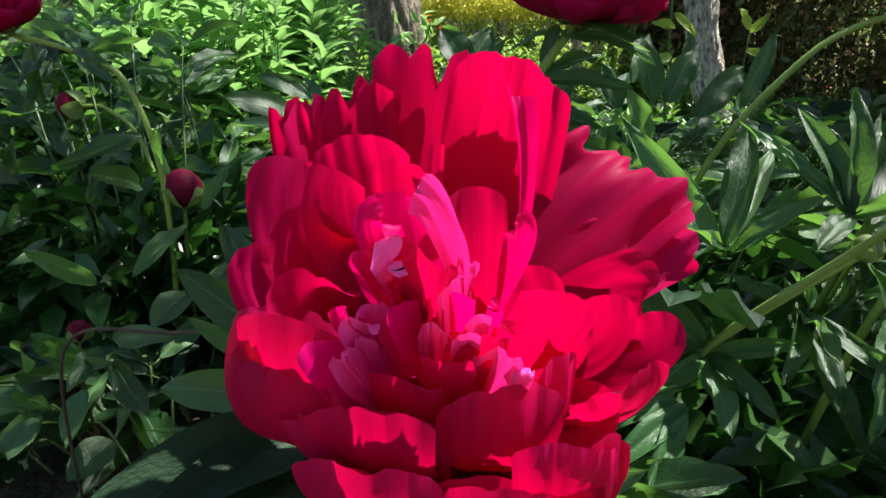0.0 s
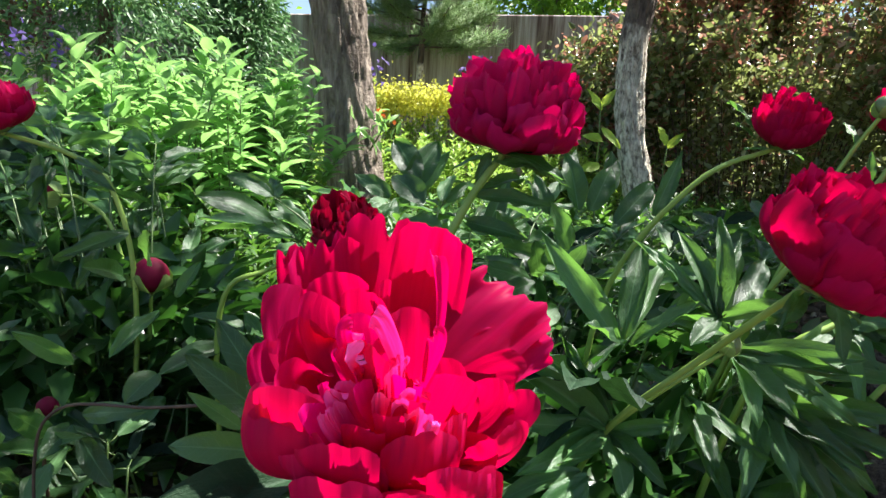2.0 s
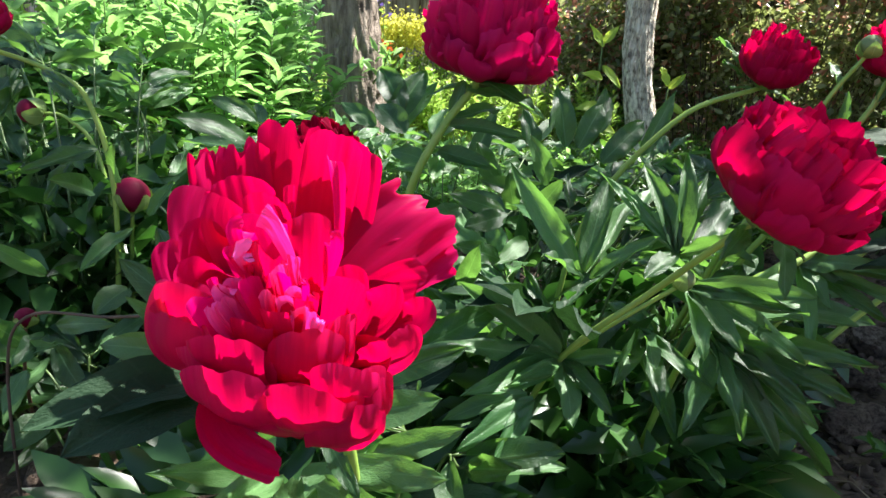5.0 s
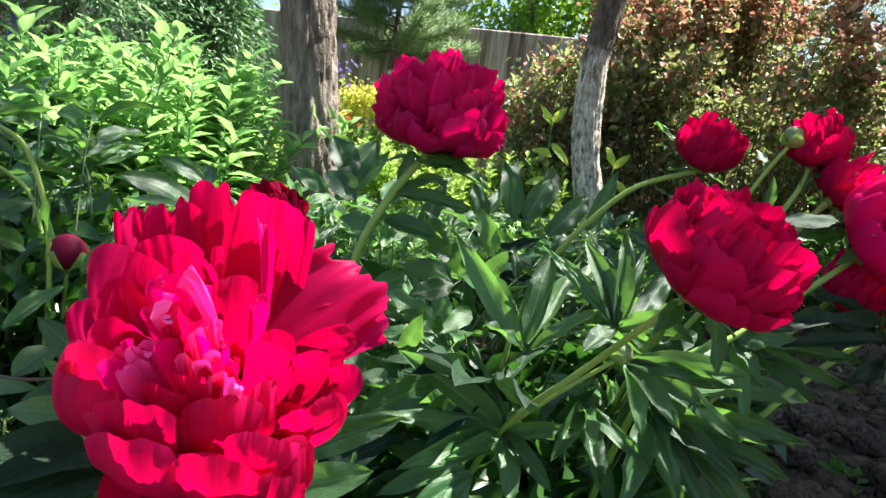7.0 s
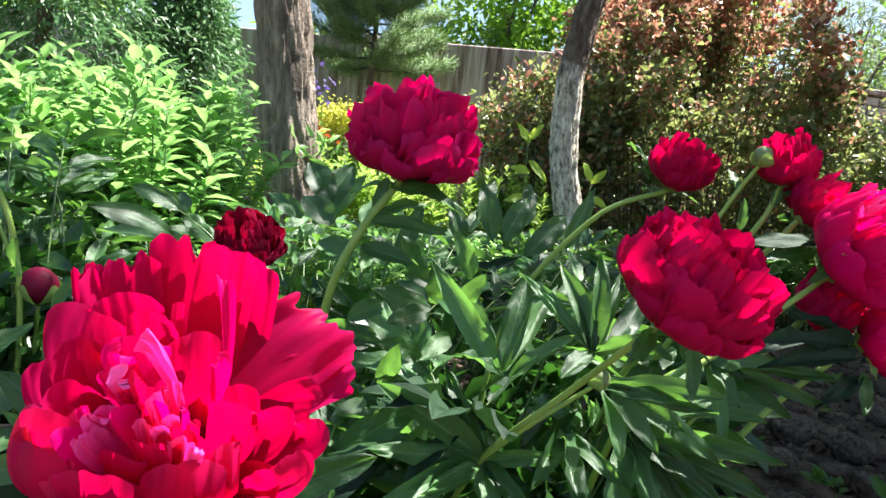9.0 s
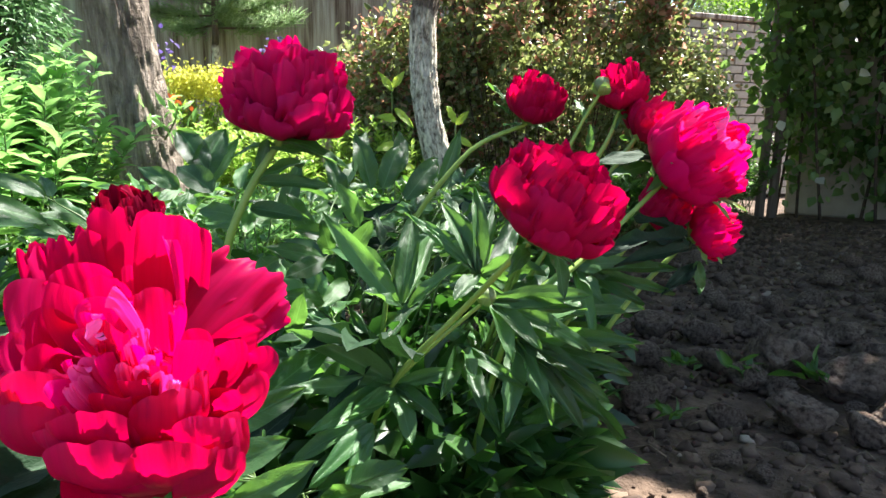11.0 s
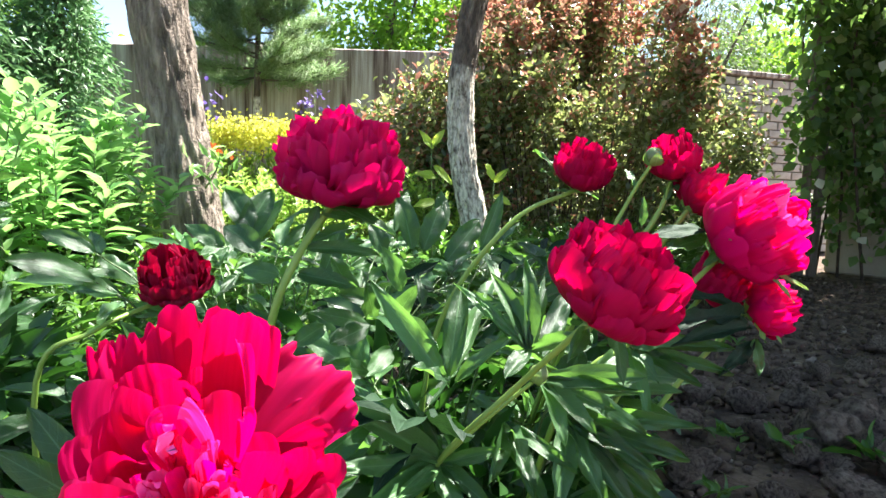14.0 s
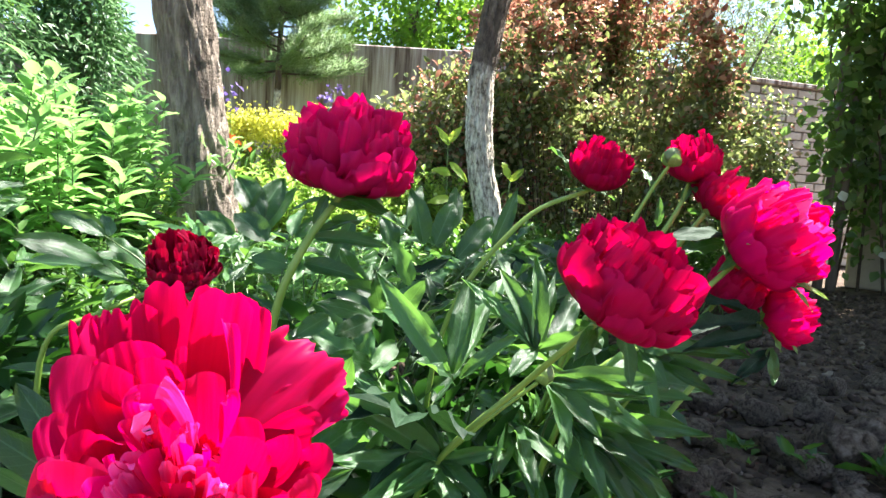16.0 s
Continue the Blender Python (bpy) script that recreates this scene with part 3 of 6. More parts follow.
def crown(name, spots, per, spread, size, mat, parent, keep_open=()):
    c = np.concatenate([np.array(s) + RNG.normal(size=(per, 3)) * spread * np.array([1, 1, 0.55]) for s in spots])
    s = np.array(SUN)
    # thin the leaves along sun lines so chosen spots stay lit
    for p, r in list(keep_open) + SUN_GAPS:
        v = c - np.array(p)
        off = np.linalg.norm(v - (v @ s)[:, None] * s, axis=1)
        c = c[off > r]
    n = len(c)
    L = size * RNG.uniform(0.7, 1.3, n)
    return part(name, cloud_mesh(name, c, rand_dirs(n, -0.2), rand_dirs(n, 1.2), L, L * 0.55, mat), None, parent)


# unseen canopy, spread where its shade should fall on the bed
spots = []
for k, l in enumerate(BOUGHS):
    if k != 1:
        for p in curve_pts(l, 4)[4:]:
            spots.append(p + Vector((rr.uniform(-0.15, 0.15), rr.uniform(-0.15, 0.15), rr.uniform(-0.1, 0.2))))
for k in range(250):
    spots.append(Vector((rr.uniform(2.75, 7.2), rr.uniform(-1.2, 4.0), rr.uniform(2.7, 3.8))))
for k in range(26):
    spots.append(Vector((rr.uniform(2.4, 3.0), rr.uniform(1.2, 2.6), rr.uniform(2.9, 3.3))))
for k in range(130):
    spots.append(Vector((rr.uniform(3.9, 6.6), rr.uniform(1.8, 4.2), rr.uniform(3.0, 3.8))))
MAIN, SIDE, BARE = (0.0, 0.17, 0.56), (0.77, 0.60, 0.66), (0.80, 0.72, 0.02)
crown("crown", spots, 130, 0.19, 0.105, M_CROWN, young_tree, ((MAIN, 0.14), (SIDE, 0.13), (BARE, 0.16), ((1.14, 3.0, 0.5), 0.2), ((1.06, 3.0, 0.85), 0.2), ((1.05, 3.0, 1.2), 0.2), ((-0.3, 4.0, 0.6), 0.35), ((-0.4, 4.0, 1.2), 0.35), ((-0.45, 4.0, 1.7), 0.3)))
# unseen leaf clumps, each hung on the sun's line to shade one spot
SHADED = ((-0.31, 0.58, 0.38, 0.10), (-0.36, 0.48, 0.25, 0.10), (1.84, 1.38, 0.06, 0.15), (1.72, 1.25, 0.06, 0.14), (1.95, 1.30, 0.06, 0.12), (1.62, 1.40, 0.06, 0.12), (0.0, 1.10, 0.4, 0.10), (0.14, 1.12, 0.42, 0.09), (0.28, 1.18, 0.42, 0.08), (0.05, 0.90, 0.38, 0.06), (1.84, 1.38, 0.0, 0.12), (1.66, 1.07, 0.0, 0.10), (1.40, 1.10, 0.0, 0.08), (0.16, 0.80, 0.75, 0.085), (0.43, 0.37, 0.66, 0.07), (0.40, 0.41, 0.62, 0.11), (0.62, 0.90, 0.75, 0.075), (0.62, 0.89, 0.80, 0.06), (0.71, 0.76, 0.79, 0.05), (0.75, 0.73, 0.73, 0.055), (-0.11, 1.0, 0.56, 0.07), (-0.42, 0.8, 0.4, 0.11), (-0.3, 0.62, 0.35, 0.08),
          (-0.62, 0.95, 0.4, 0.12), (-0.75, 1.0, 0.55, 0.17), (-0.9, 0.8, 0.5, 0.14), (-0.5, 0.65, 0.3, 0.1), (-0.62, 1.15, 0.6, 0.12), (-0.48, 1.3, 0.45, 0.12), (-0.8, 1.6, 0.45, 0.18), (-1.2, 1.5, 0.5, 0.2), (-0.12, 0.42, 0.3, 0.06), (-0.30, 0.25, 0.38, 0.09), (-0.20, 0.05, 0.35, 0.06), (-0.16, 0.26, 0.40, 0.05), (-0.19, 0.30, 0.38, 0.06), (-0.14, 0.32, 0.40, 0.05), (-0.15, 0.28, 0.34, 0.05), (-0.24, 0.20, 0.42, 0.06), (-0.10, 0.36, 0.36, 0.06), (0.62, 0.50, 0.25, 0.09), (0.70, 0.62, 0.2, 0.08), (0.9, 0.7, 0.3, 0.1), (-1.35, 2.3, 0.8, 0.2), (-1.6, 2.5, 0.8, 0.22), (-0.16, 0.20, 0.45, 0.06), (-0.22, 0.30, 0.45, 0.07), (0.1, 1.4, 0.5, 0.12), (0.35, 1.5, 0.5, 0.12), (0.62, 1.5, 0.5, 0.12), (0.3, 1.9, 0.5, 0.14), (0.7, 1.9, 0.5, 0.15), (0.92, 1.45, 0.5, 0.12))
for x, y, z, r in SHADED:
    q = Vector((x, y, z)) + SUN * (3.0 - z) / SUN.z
    crown("shade_clump", [q], int(9000 * r * r), r, 0.06, M_CROWN, young_tree, ((MAIN, 0.105), (SIDE, 0.12), (BARE, 0.15)))

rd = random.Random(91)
# unseen twig and loose leaves, added to dapple the light on the peonies
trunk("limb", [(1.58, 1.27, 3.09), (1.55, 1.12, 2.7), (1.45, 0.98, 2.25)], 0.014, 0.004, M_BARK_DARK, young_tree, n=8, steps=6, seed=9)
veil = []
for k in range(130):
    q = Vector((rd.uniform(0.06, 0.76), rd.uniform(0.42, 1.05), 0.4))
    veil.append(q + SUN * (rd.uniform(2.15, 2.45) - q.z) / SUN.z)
crown("shade_veil", veil, 1, 0.01, 0.058, M_CROWN, young_tree, ((MAIN, 0.13), (SIDE, 0.12), (BARE, 0.15)))
# further unseen clumps, added to shade the leaves behind
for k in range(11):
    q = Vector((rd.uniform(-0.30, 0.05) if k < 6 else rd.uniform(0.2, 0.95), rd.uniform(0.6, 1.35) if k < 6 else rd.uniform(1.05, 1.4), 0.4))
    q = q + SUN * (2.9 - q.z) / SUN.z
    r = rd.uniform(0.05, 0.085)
    crown("shade_clump", [q], int(7000 * r * r), r, 0.06, M_CROWN, young_tree, ((MAIN, 0.13), (SIDE, 0.12), (BARE, 0.15)))


# ---- shrubs ----
def stalk_shrub(name, base, label, category, stalks, per, size, ratio, mat, stem_mat, rng, leaf_up=0.5, group=""):
    """Upright stalks, each set with leaves along its upper length; stalks are rows of foot, tip."""
    ob = thing(name, base, label, category, group)
    g, cs, ds, ns, ls = Geo(), [], [], [], []
    for foot, tip in stalks:
        foot, tip = Vector(foot), Vector(tip)
        mid = (foot + tip) / 2 + Vector((rng.uniform(-0.05, 0.05), rng.uniform(-0.05, 0.05), 0.06))
        line = curve_pts([foot, mid, tip], 4)
        g.tube(line, 0.004, 0.0018, 5)
        a = rng.uniform(0, 6.28)
        for k in range(per):
            f = 0.22 + 0.78 * (k + rng.random() * 0.7) / per
            i = min(int(f * (len(line) - 1)), len(line) - 2)
            p = line[i].lerp(line[i + 1], f * (len(line) - 1) - i)
            a += 2.4 + rng.uniform(-0.6, 0.6)
            d = Vector((math.cos(a), math.sin(a), leaf_up + 0.8 * f * f + rng.uniform(-0.6, 0.5)))
            cs.append(p)
            ds.append(d)
            ns.append(Vector((-math.cos(a) * 0.6, -math.sin(a) * 0.6, 1.0)))
            ls.append(size * rng.uniform(0.5, 1.35) * (1.1 - 0.4 * f))
    ls = np.array(ls)
    tagged(part("stalk_growth", g.mesh("stalk_growth"), stem_mat, ob), kind="stuff")
    tagged(part("foliage", cloud_mesh("foliage", np.array(cs), np.array(ds), np.array(ns), ls, ls * ratio, mat), None, ob), kind="stuff")
    return ob


M_SHRUB = foliage_mat("bright_green_leaves", [(0.0, (0.08, 0.20, 0.06)), (0.45, (0.18, 0.35, 0.11)), (1.0, (0.38, 0.54, 0.25))], (0.46, 0.88, 0.22), 0.30, 0.45)
rs = random.Random(11)


def field(n, x0, x1, y0, y1, h0, h1, lean=0.14):
    out = []
    for k in range(n):
        x, y = rs.uniform(x0, x1), rs.uniform(y0, y1)
        h = rs.uniform(h0, h1)
        out.append(((x, y, -0.02), (x + rs.gauss(0, lean), y + rs.gauss(0, lean), h)))
    return out


stalk_shrub("leafy_shrub", (-0.9, 2.6, 0), "bright green bushy perennial with narrow leaves in full sun", "shrub",
            field(175, -1.30, -0.54, 2.15, 3.3, 0.62, 1.0) + field(70, -1.75, -1.25, 2.15, 3.0, 0.5, 0.80), 42, 0.125, 0.44, M_SHRUB, M_GREEN_STEM, rs, 0.15)
stalk_shrub("leafy_shrub", (-2.4, 2.8, 0), "bright green bushy perennial with narrow leaves in full sun", "shrub",
            field(190, -3.2, -1.6, 1.9, 3.6, 0.5, 0.85), 46, 0.105, 0.38, M_SHRUB, M_GREEN_STEM, rs)
# darker copy of the shrub leaves: low growth gets its shade from this colour
M_LEAVES_SHADED = foliage_mat("shaded_green_leaves", [(0.0, (0.03, 0.08, 0.018)), (0.5, (0.06, 0.14, 0.03)), (1.0, (0.11, 0.22, 0.05))], (0.25, 0.55, 0.06), 0.4, 0.35)
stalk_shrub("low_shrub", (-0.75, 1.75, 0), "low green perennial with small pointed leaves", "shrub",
            field(160, -1.6, -0.15, 1.45, 2.2, 0.22, 0.52), 40, 0.06, 0.44, M_LEAVES_SHADED, M_GREEN_STEM, rs)

n = 26
sc = np.array([-0.16, 3.77, 0.77]) + RNG.normal(size=(n, 3)) * np.array([0.05, 0.04, 0.06])
part("foliage", cloud_mesh("foliage", sc, rand_dirs(n, 0.4), rand_dirs(n, 1), 0.10, 0.032, M_SHRUB), None, shoot)

# grass between the beds
M_GRASS = foliage_mat("sunny_grass", [(0.0, (0.20, 0.34, 0.06)), (0.5, (0.30, 0.46, 0.09)), (1.0, (0.44, 0.55, 0.17))], (0.5, 0.8, 0.12), 0.5, 0.4)
n = 26000
gx, gy = RNG.uniform(-4.5, 1.6, n), RNG.uniform(2.6, 7.4, n)
gb = np.stack([gx, gy, np.full(n, -0.03)], 1)
gl = RNG.uniform(0.10, 0.30, n)
grass = part("grass", cloud_mesh("grass", gb, RNG.normal(size=(n, 3)) * 0.35 + np.array([0, 0, 1.0]), RNG.normal(size=(n, 3)), gl, 0.010, M_GRASS, 0.1, 0.25), None, None)
tagged(grass, "tall sunlit yellow-green grass between the beds", "grass", kind="stuff")

# perennials beyond the old tree, with yellow bloom
M_LIME = foliage_mat("lime_leaves", [(0.0, (0.20, 0.34, 0.05)), (0.5, (0.32, 0.46, 0.09)), (1.0, (0.46, 0.55, 0.16))], (0.5, 0.8, 0.12), 0.45, 0.4)
M_YELLOW = foliage_mat("yellow_bloom", [(0.0, (0.60, 0.58, 0.08)), (0.5, (0.74, 0.70, 0.12)), (1.0, (0.82, 0.80, 0.25))], (0.85, 0.85, 0.15), 0.6, 0.35)
M_PURPLE = foliage_mat("violet_bloom", [(0.0, (0.10, 0.06, 0.30)), (1.0, (0.26, 0.18, 0.5))], (0.3, 0.2, 0.7), 0.6, 0.3)
M_ORANGE = foliage_mat("orange_bloom", [(0.0, (0.45, 0.05, 0.02)), (1.0, (0.65, 0.15, 0.04))], (0.8, 0.2, 0.05), 0.6, 0.3)
M_BROWN = foliage_mat("brown_seedheads", [(0.0, (0.06, 0.03, 0.02)), (1.0, (0.14, 0.07, 0.04))], (0.15, 0.07, 0.04), 0.8, 0.1)
stalk_shrub("lime_perennial", (0.4, 4.9, 0), "lime-green leafy perennials in the sunny bed", "perennial",
            field(210, -0.6, 1.5, 4.1, 4.8, 0.5, 0.82, 0.1), 40, 0.075, 0.42, M_LIME, M_GREEN_STEM, rs)
stalk_shrub("green_perennial", (0.35, 3.4, 0), "low green perennials at the foot of the trees", "perennial",
            field(130, -0.22, 1.0, 2.5, 3.7, 0.18, 0.44, 0.08), 34, 0.07, 0.42, M_SHRUB, M_GREEN_STEM, rs)
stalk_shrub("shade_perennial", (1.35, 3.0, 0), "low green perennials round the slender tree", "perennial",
            field(150, 0.75, 1.7, 2.4, 3.9, 0.20, 0.50, 0.1), 30, 0.085, 0.44, M_LEAVES_SHADED, M_GREEN_STEM, rs)
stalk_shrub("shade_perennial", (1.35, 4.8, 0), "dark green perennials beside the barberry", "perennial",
            field(90, 1.0, 1.75, 4.5, 5.2, 0.4, 0.85, 0.12), 40, 0.08, 0.44, M_LEAVES_SHADED, M_GREEN_STEM, rs)
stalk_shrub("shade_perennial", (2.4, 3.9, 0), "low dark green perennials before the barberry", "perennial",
            field(190, 1.6, 3.4, 3.3, 4.3, 0.2, 0.50, 0.12), 34, 0.085, 0.44, M_LEAVES_SHADED, M_GREEN_STEM, rs)
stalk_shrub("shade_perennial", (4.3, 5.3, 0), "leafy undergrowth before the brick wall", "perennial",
            field(150, 3.5, 5.2, 4.7, 5.9, 0.4, 0.85, 0.16), 44, 0.085, 0.44, M_LEAVES_SHADED, M_GREEN_STEM, rs)
yellow = stalk_shrub("yellow_perennial", (0.3, 5.3, 0), "yellow-flowering perennial clump before the fence", "perennial",
                     field(150, -0.28, 0.86, 5.18, 5.42, 0.75, 1.02, 0.06), 34, 0.07, 0.4, M_LIME, M_GREEN_STEM, rs)
n = 5200
yc = np.stack([RNG.uniform(-0.30, 0.90, n), RNG.uniform(5.14, 5.46, n), RNG.normal(1.07, 0.07, n)], 1)
tagged(part("bloom", cloud_mesh("bloom", yc, rand_dirs(n, 0.4), rand_dirs(n, 1.0), RNG.uniform(0.02, 0.04, n), 0.022, M_YELLOW), None, yellow, "bright yellow flower heads"), kind="stuff")


def flower_stalk(name, base, top, mat, label, count, spread, size):
    ob = thing(name, base, label, "garden flower")
    g = Geo().tube(curve_pts([base, (Vector(base) + Vector(top)) / 2 + Vector((0.02, 0, 0)), top], 5), 0.004, 0.002, 5)
    part("stalk", g.mesh("stalk"), M_GREEN_STEM, ob)
    c = np.array(top) + RNG.normal(size=(count, 3)) * np.array(spread)
    tagged(part("bloom", cloud_mesh("bloom", c, rand_dirs(count), rand_dirs(count, 1), RNG.uniform(0.6, 1.2, count) * size, size * 0.7, mat), None, ob), kind="stuff")
    n2 = 40
    c = np.array(base) + (np.array(top) - np.array(base)) * RNG.uniform(0.2, 0.9, (n2, 1)) + RNG.normal(size=(n2, 3)) * 0.04
    tagged(part("foliage", cloud_mesh("foliage", c, rand_dirs(n2, 0.5), rand_dirs(n2, 1), 0.06, 0.03, M_LIME), None, ob), kind="stuff")


for x, y, z in ((-0.36, 5.0, 1.35), (-0.26, 5.05, 1.25), (-0.42, 5.1, 1.2), (0.55, 5.5, 1.42), (0.47, 5.45, 1.36), (0.66, 5.6, 1.3)):
    flower_stalk("columbine", (x, y, 0), (x, y, z), M_PURPLE, "pale violet columbine on a thin stalk", 14, (0.05, 0.03, 0.05), 0.05)
for x, y, z in ((-0.30, 4.95, 0.98), (-0.22, 5.0, 0.94)):
    flower_stalk("orange_flower", (x, y, 0), (x, y, z), M_ORANGE, "orange-red garden flower in the sunny bed", 7, (0.06, 0.03, 0.03), 0.05)
for x, y, z in ((-2.35, 3.6, 1.32), (-2.22, 3.5, 1.26), (-2.5, 3.6, 1.2), (-2.1, 3.6, 1.12), (-1.9, 3.6, 1.1)):
    flower_stalk("blue_flower", (x, y, 0), (x, y, z), M_PURPLE, "blue-violet flower spike above the shrub", 14, (0.025, 0.025, 0.06), 0.045)
for x, y, z in ((-2.2, 3.7, 1.25), (-2.1, 3.75, 1.28), (-2.0, 3.7, 1.2)):
    flower_stalk("seed_spike", (x, y, 0), (x, y, z), M_BROWN, "brown faded flower spike", 30, (0.02, 0.02, 0.1), 0.035)

# barberry, red at the shoot tips
# palest stops paint sun glints on the leaves, darkest ones the shaded gaps
M_BARB_G = foliage_mat("barberry_green", [(0.0, (0.02, 0.042, 0.016)), (0.45, (0.10, 0.14, 0.055)), (0.8, (0.25, 0.30, 0.14)), (1.0, (0.50, 0.51, 0.36))], (0.46, 0.54, 0.15), 0.30, 0.42)
M_BARB_R = foliage_mat("barberry_red", [(0.0, (0.13, 0.045, 0.035)), (0.35, (0.40, 0.14, 0.11)), (0.7, (0.50, 0.32, 0.22)), (1.0, (0.70, 0.62, 0.50))], (0.72, 0.32, 0.20), 0.30, 0.42)
barberry = thing("barberry_bush", (2.6, 5.0, 0), "tall dense barberry bush with green and coppery red leaves", "bush")
g, cs, ds, red = Geo(), [], [], []
for k in range(120):
    a, q = rs.uniform(0, 6.28), rs.random() ** 0.6
    foot = Vector((2.75 + math.cos(a) * 0.8 * q, 4.9 + math.sin(a) * 0.5 * q, -0.02))
    h = 2.75 - 1.0 * q * q - 0.85 * max(0.0, math.cos(a)) * q + rs.uniform(-0.35, 0.2)
    tip = Vector((2.75 + math.cos(a) * 1.45 * q, 4.9 + math.sin(a) * 1.05 * q, h * (0.5 + 0.5 * rs.random() ** 0.4)))
    mid = foot.lerp(tip, 0.5) + Vector((0, 0, 0.25))
    line = curve_pts([foot, mid, tip, tip + Vector((math.cos(a) * 0.16, math.sin(a) * 0.12, 0.06))], 6)
    g.tube(line, 0.005, 0.0012, 5)
    for j in range(330):
        f = 0.05 + 0.95 * rs.random() ** 0.8
        i = min(int(f * (len(line) - 1)), len(line) - 2)
        p = line[i].lerp(line[i + 1], rs.random())
        cs.append(p + Vector((rs.gauss(0, 0.06), rs.gauss(0, 0.06), rs.gauss(0, 0.06))))
        red.append(rs.random() < (0.08 + 1.35 * max(0, f - 0.30) * max(0.0, p.z - 1.15) / 1.0))
for k in range(34):
    foot = Vector((3.5 + rs.uniform(-0.3, 0.4), 5.2 + rs.uniform(-0.3, 0.3), -0.02))
    tip = Vector((4.2 + rs.uniform(-0.55, 0.5), 5.3 + rs.uniform(-0.4, 0.4), rs.uniform(0.9, 1.75)))
    line = curve_pts([foot, foot.lerp(tip, 0.5) + Vector((0, 0, 0.25)), tip, tip + Vector((0.2, -0.05, -0.03))], 6)
    g.tube(line, 0.005, 0.0012, 5)
    for j in range(230):
        i = rs.randrange(4, len(line) - 1)
        p = line[i].lerp(line[i + 1], rs.random())
        cs.append(p + Vector((rs.gauss(0, 0.085), rs.gauss(0, 0.085), rs.gauss(0, 0.08))))
        red.append(rs.random() < 0.10)
for k in range(40):
    foot = Vector((1.75 + rs.uniform(-0.3, 0.4), 4.95 + rs.uniform(-0.3, 0.3), -0.02))
    tip = Vector((1.48 + rs.uniform(-0.42, 0.55), 4.9 + rs.uniform(-0.35, 0.35), rs.uniform(0.75, 1.5)))
    line = curve_pts([foot, foot.lerp(tip, 0.5) + Vector((0, 0, 0.2)), tip, tip + Vector((-0.1, -0.03, 0.06))], 6)
    g.tube(line, 0.005, 0.0012, 5)
    for j in range(230):
        i = rs.randrange(3, len(line) - 1)
        p = line[i].lerp(line[i + 1], rs.random())
        cs.append(p + Vector((rs.gauss(0, 0.07), rs.gauss(0, 0.07), rs.gauss(0, 0.07))))
        red.append(rs.random() < 0.25)
tagged(part("brushwood", g.mesh("brushwood"), M_TWIG, barberry), kind="stuff")
cs, red = np.array(cs), np.array(red)
for flag, m, nm in ((False, M_BARB_G, "green_foliage"), (True, M_BARB_R, "red_foliage")):
    c = cs[red == flag]
    k = len(c)
    L = RNG.uniform(0.028, 0.078, k)
    tagged(part(nm, cloud_mesh(nm, c, rand_dirs(k, 0.3), rand_dirs(k, 1.0), L, L * 0.55, m), None, barberry), kind="stuff")

# young pine before the fence
M_PINE = foliage_mat("pine_needles", [(0.0, (0.12, 0.23, 0.07)), (0.5, (0.23, 0.38, 0.13)), (1.0, (0.38, 0.50, 0.24))], (0.3, 0.5, 0.15), 0.4, 0.25)
pine = thing("young_pine", (0.085, 6.2, 0), "young pine with long green needles and whitewashed trunk", "pine tree")
part("trunk", Geo().tube(curve_pts([(0.08, 6.2, -0.02), (0.08, 6.2, 0.8), (0.09, 6.2, 1.50)], 8), 0.036, 0.031, 14, 0.1, 3).mesh("trunk"), M_LIMED_PINE, pine, "whitewashed lower trunk")
part("upper_trunk", Geo().tube(curve_pts([(0.09, 6.2, 1.49), (0.10, 6.2, 2.2), (0.12, 6.2, 3.4)], 8), 0.031, 0.012, 12, 0.1, 4).mesh("upper_trunk"), M_BARK_DARK, pine)
nb, nd = [], []
for k in range(64):
    z = 1.64 + 1.70 * (k / 64)
    a = k * 2.4 + rs.uniform(-0.3, 0.3)
    R = 0.86 * (1 - 0.55 * (z - 1.58) / 1.75) * rs.uniform(0.7, 1.05)
    root = Vector((0.095, 6.2, z))
    end = root + Vector((math.cos(a) * R, math.sin(a) * R, rs.uniform(0.0, 0.3)))
    line = curve_pts([root, root.lerp(end, 0.5) + Vector((0, 0, -0.05)), end], 6)
    part("branch", Geo().tube(line, 0.010, 0.004, 6).mesh("branch"), M_BARK_DARK, pine)
    d = (line[-1] - line[-3]).normalized()
    for j in range(800):
        f = 0.25 + 0.75 * rs.random()
        p = line[min(int(f * (len(line) - 1)), len(line) - 1)] + Vector((rs.gauss(0, 0.035), rs.gauss(0, 0.035), rs.gauss(0, 0.035)))
        nb.append(p)
        nd.append(d * 0.9 + Vector((rs.gauss(0, 0.7), rs.gauss(0, 0.7), rs.gauss(0.25, 0.6))))
nb, nd = np.array(nb), np.array(nd)
tagged(part("needles", needle_mesh("needles", nb, nd, RNG.uniform(0.07, 0.13, len(nb)), 0.0034, M_PINE), None, pine), kind="stuff")


# conifers at the far left
M_THUJA = foliage_mat("conifer_sprays", [(0.0, (0.06, 0.15, 0.06)), (0.5, (0.12, 0.25, 0.10)), (1.0, (0.22, 0.36, 0.17))], (0.25, 0.5, 0.18), 0.45, 0.3)


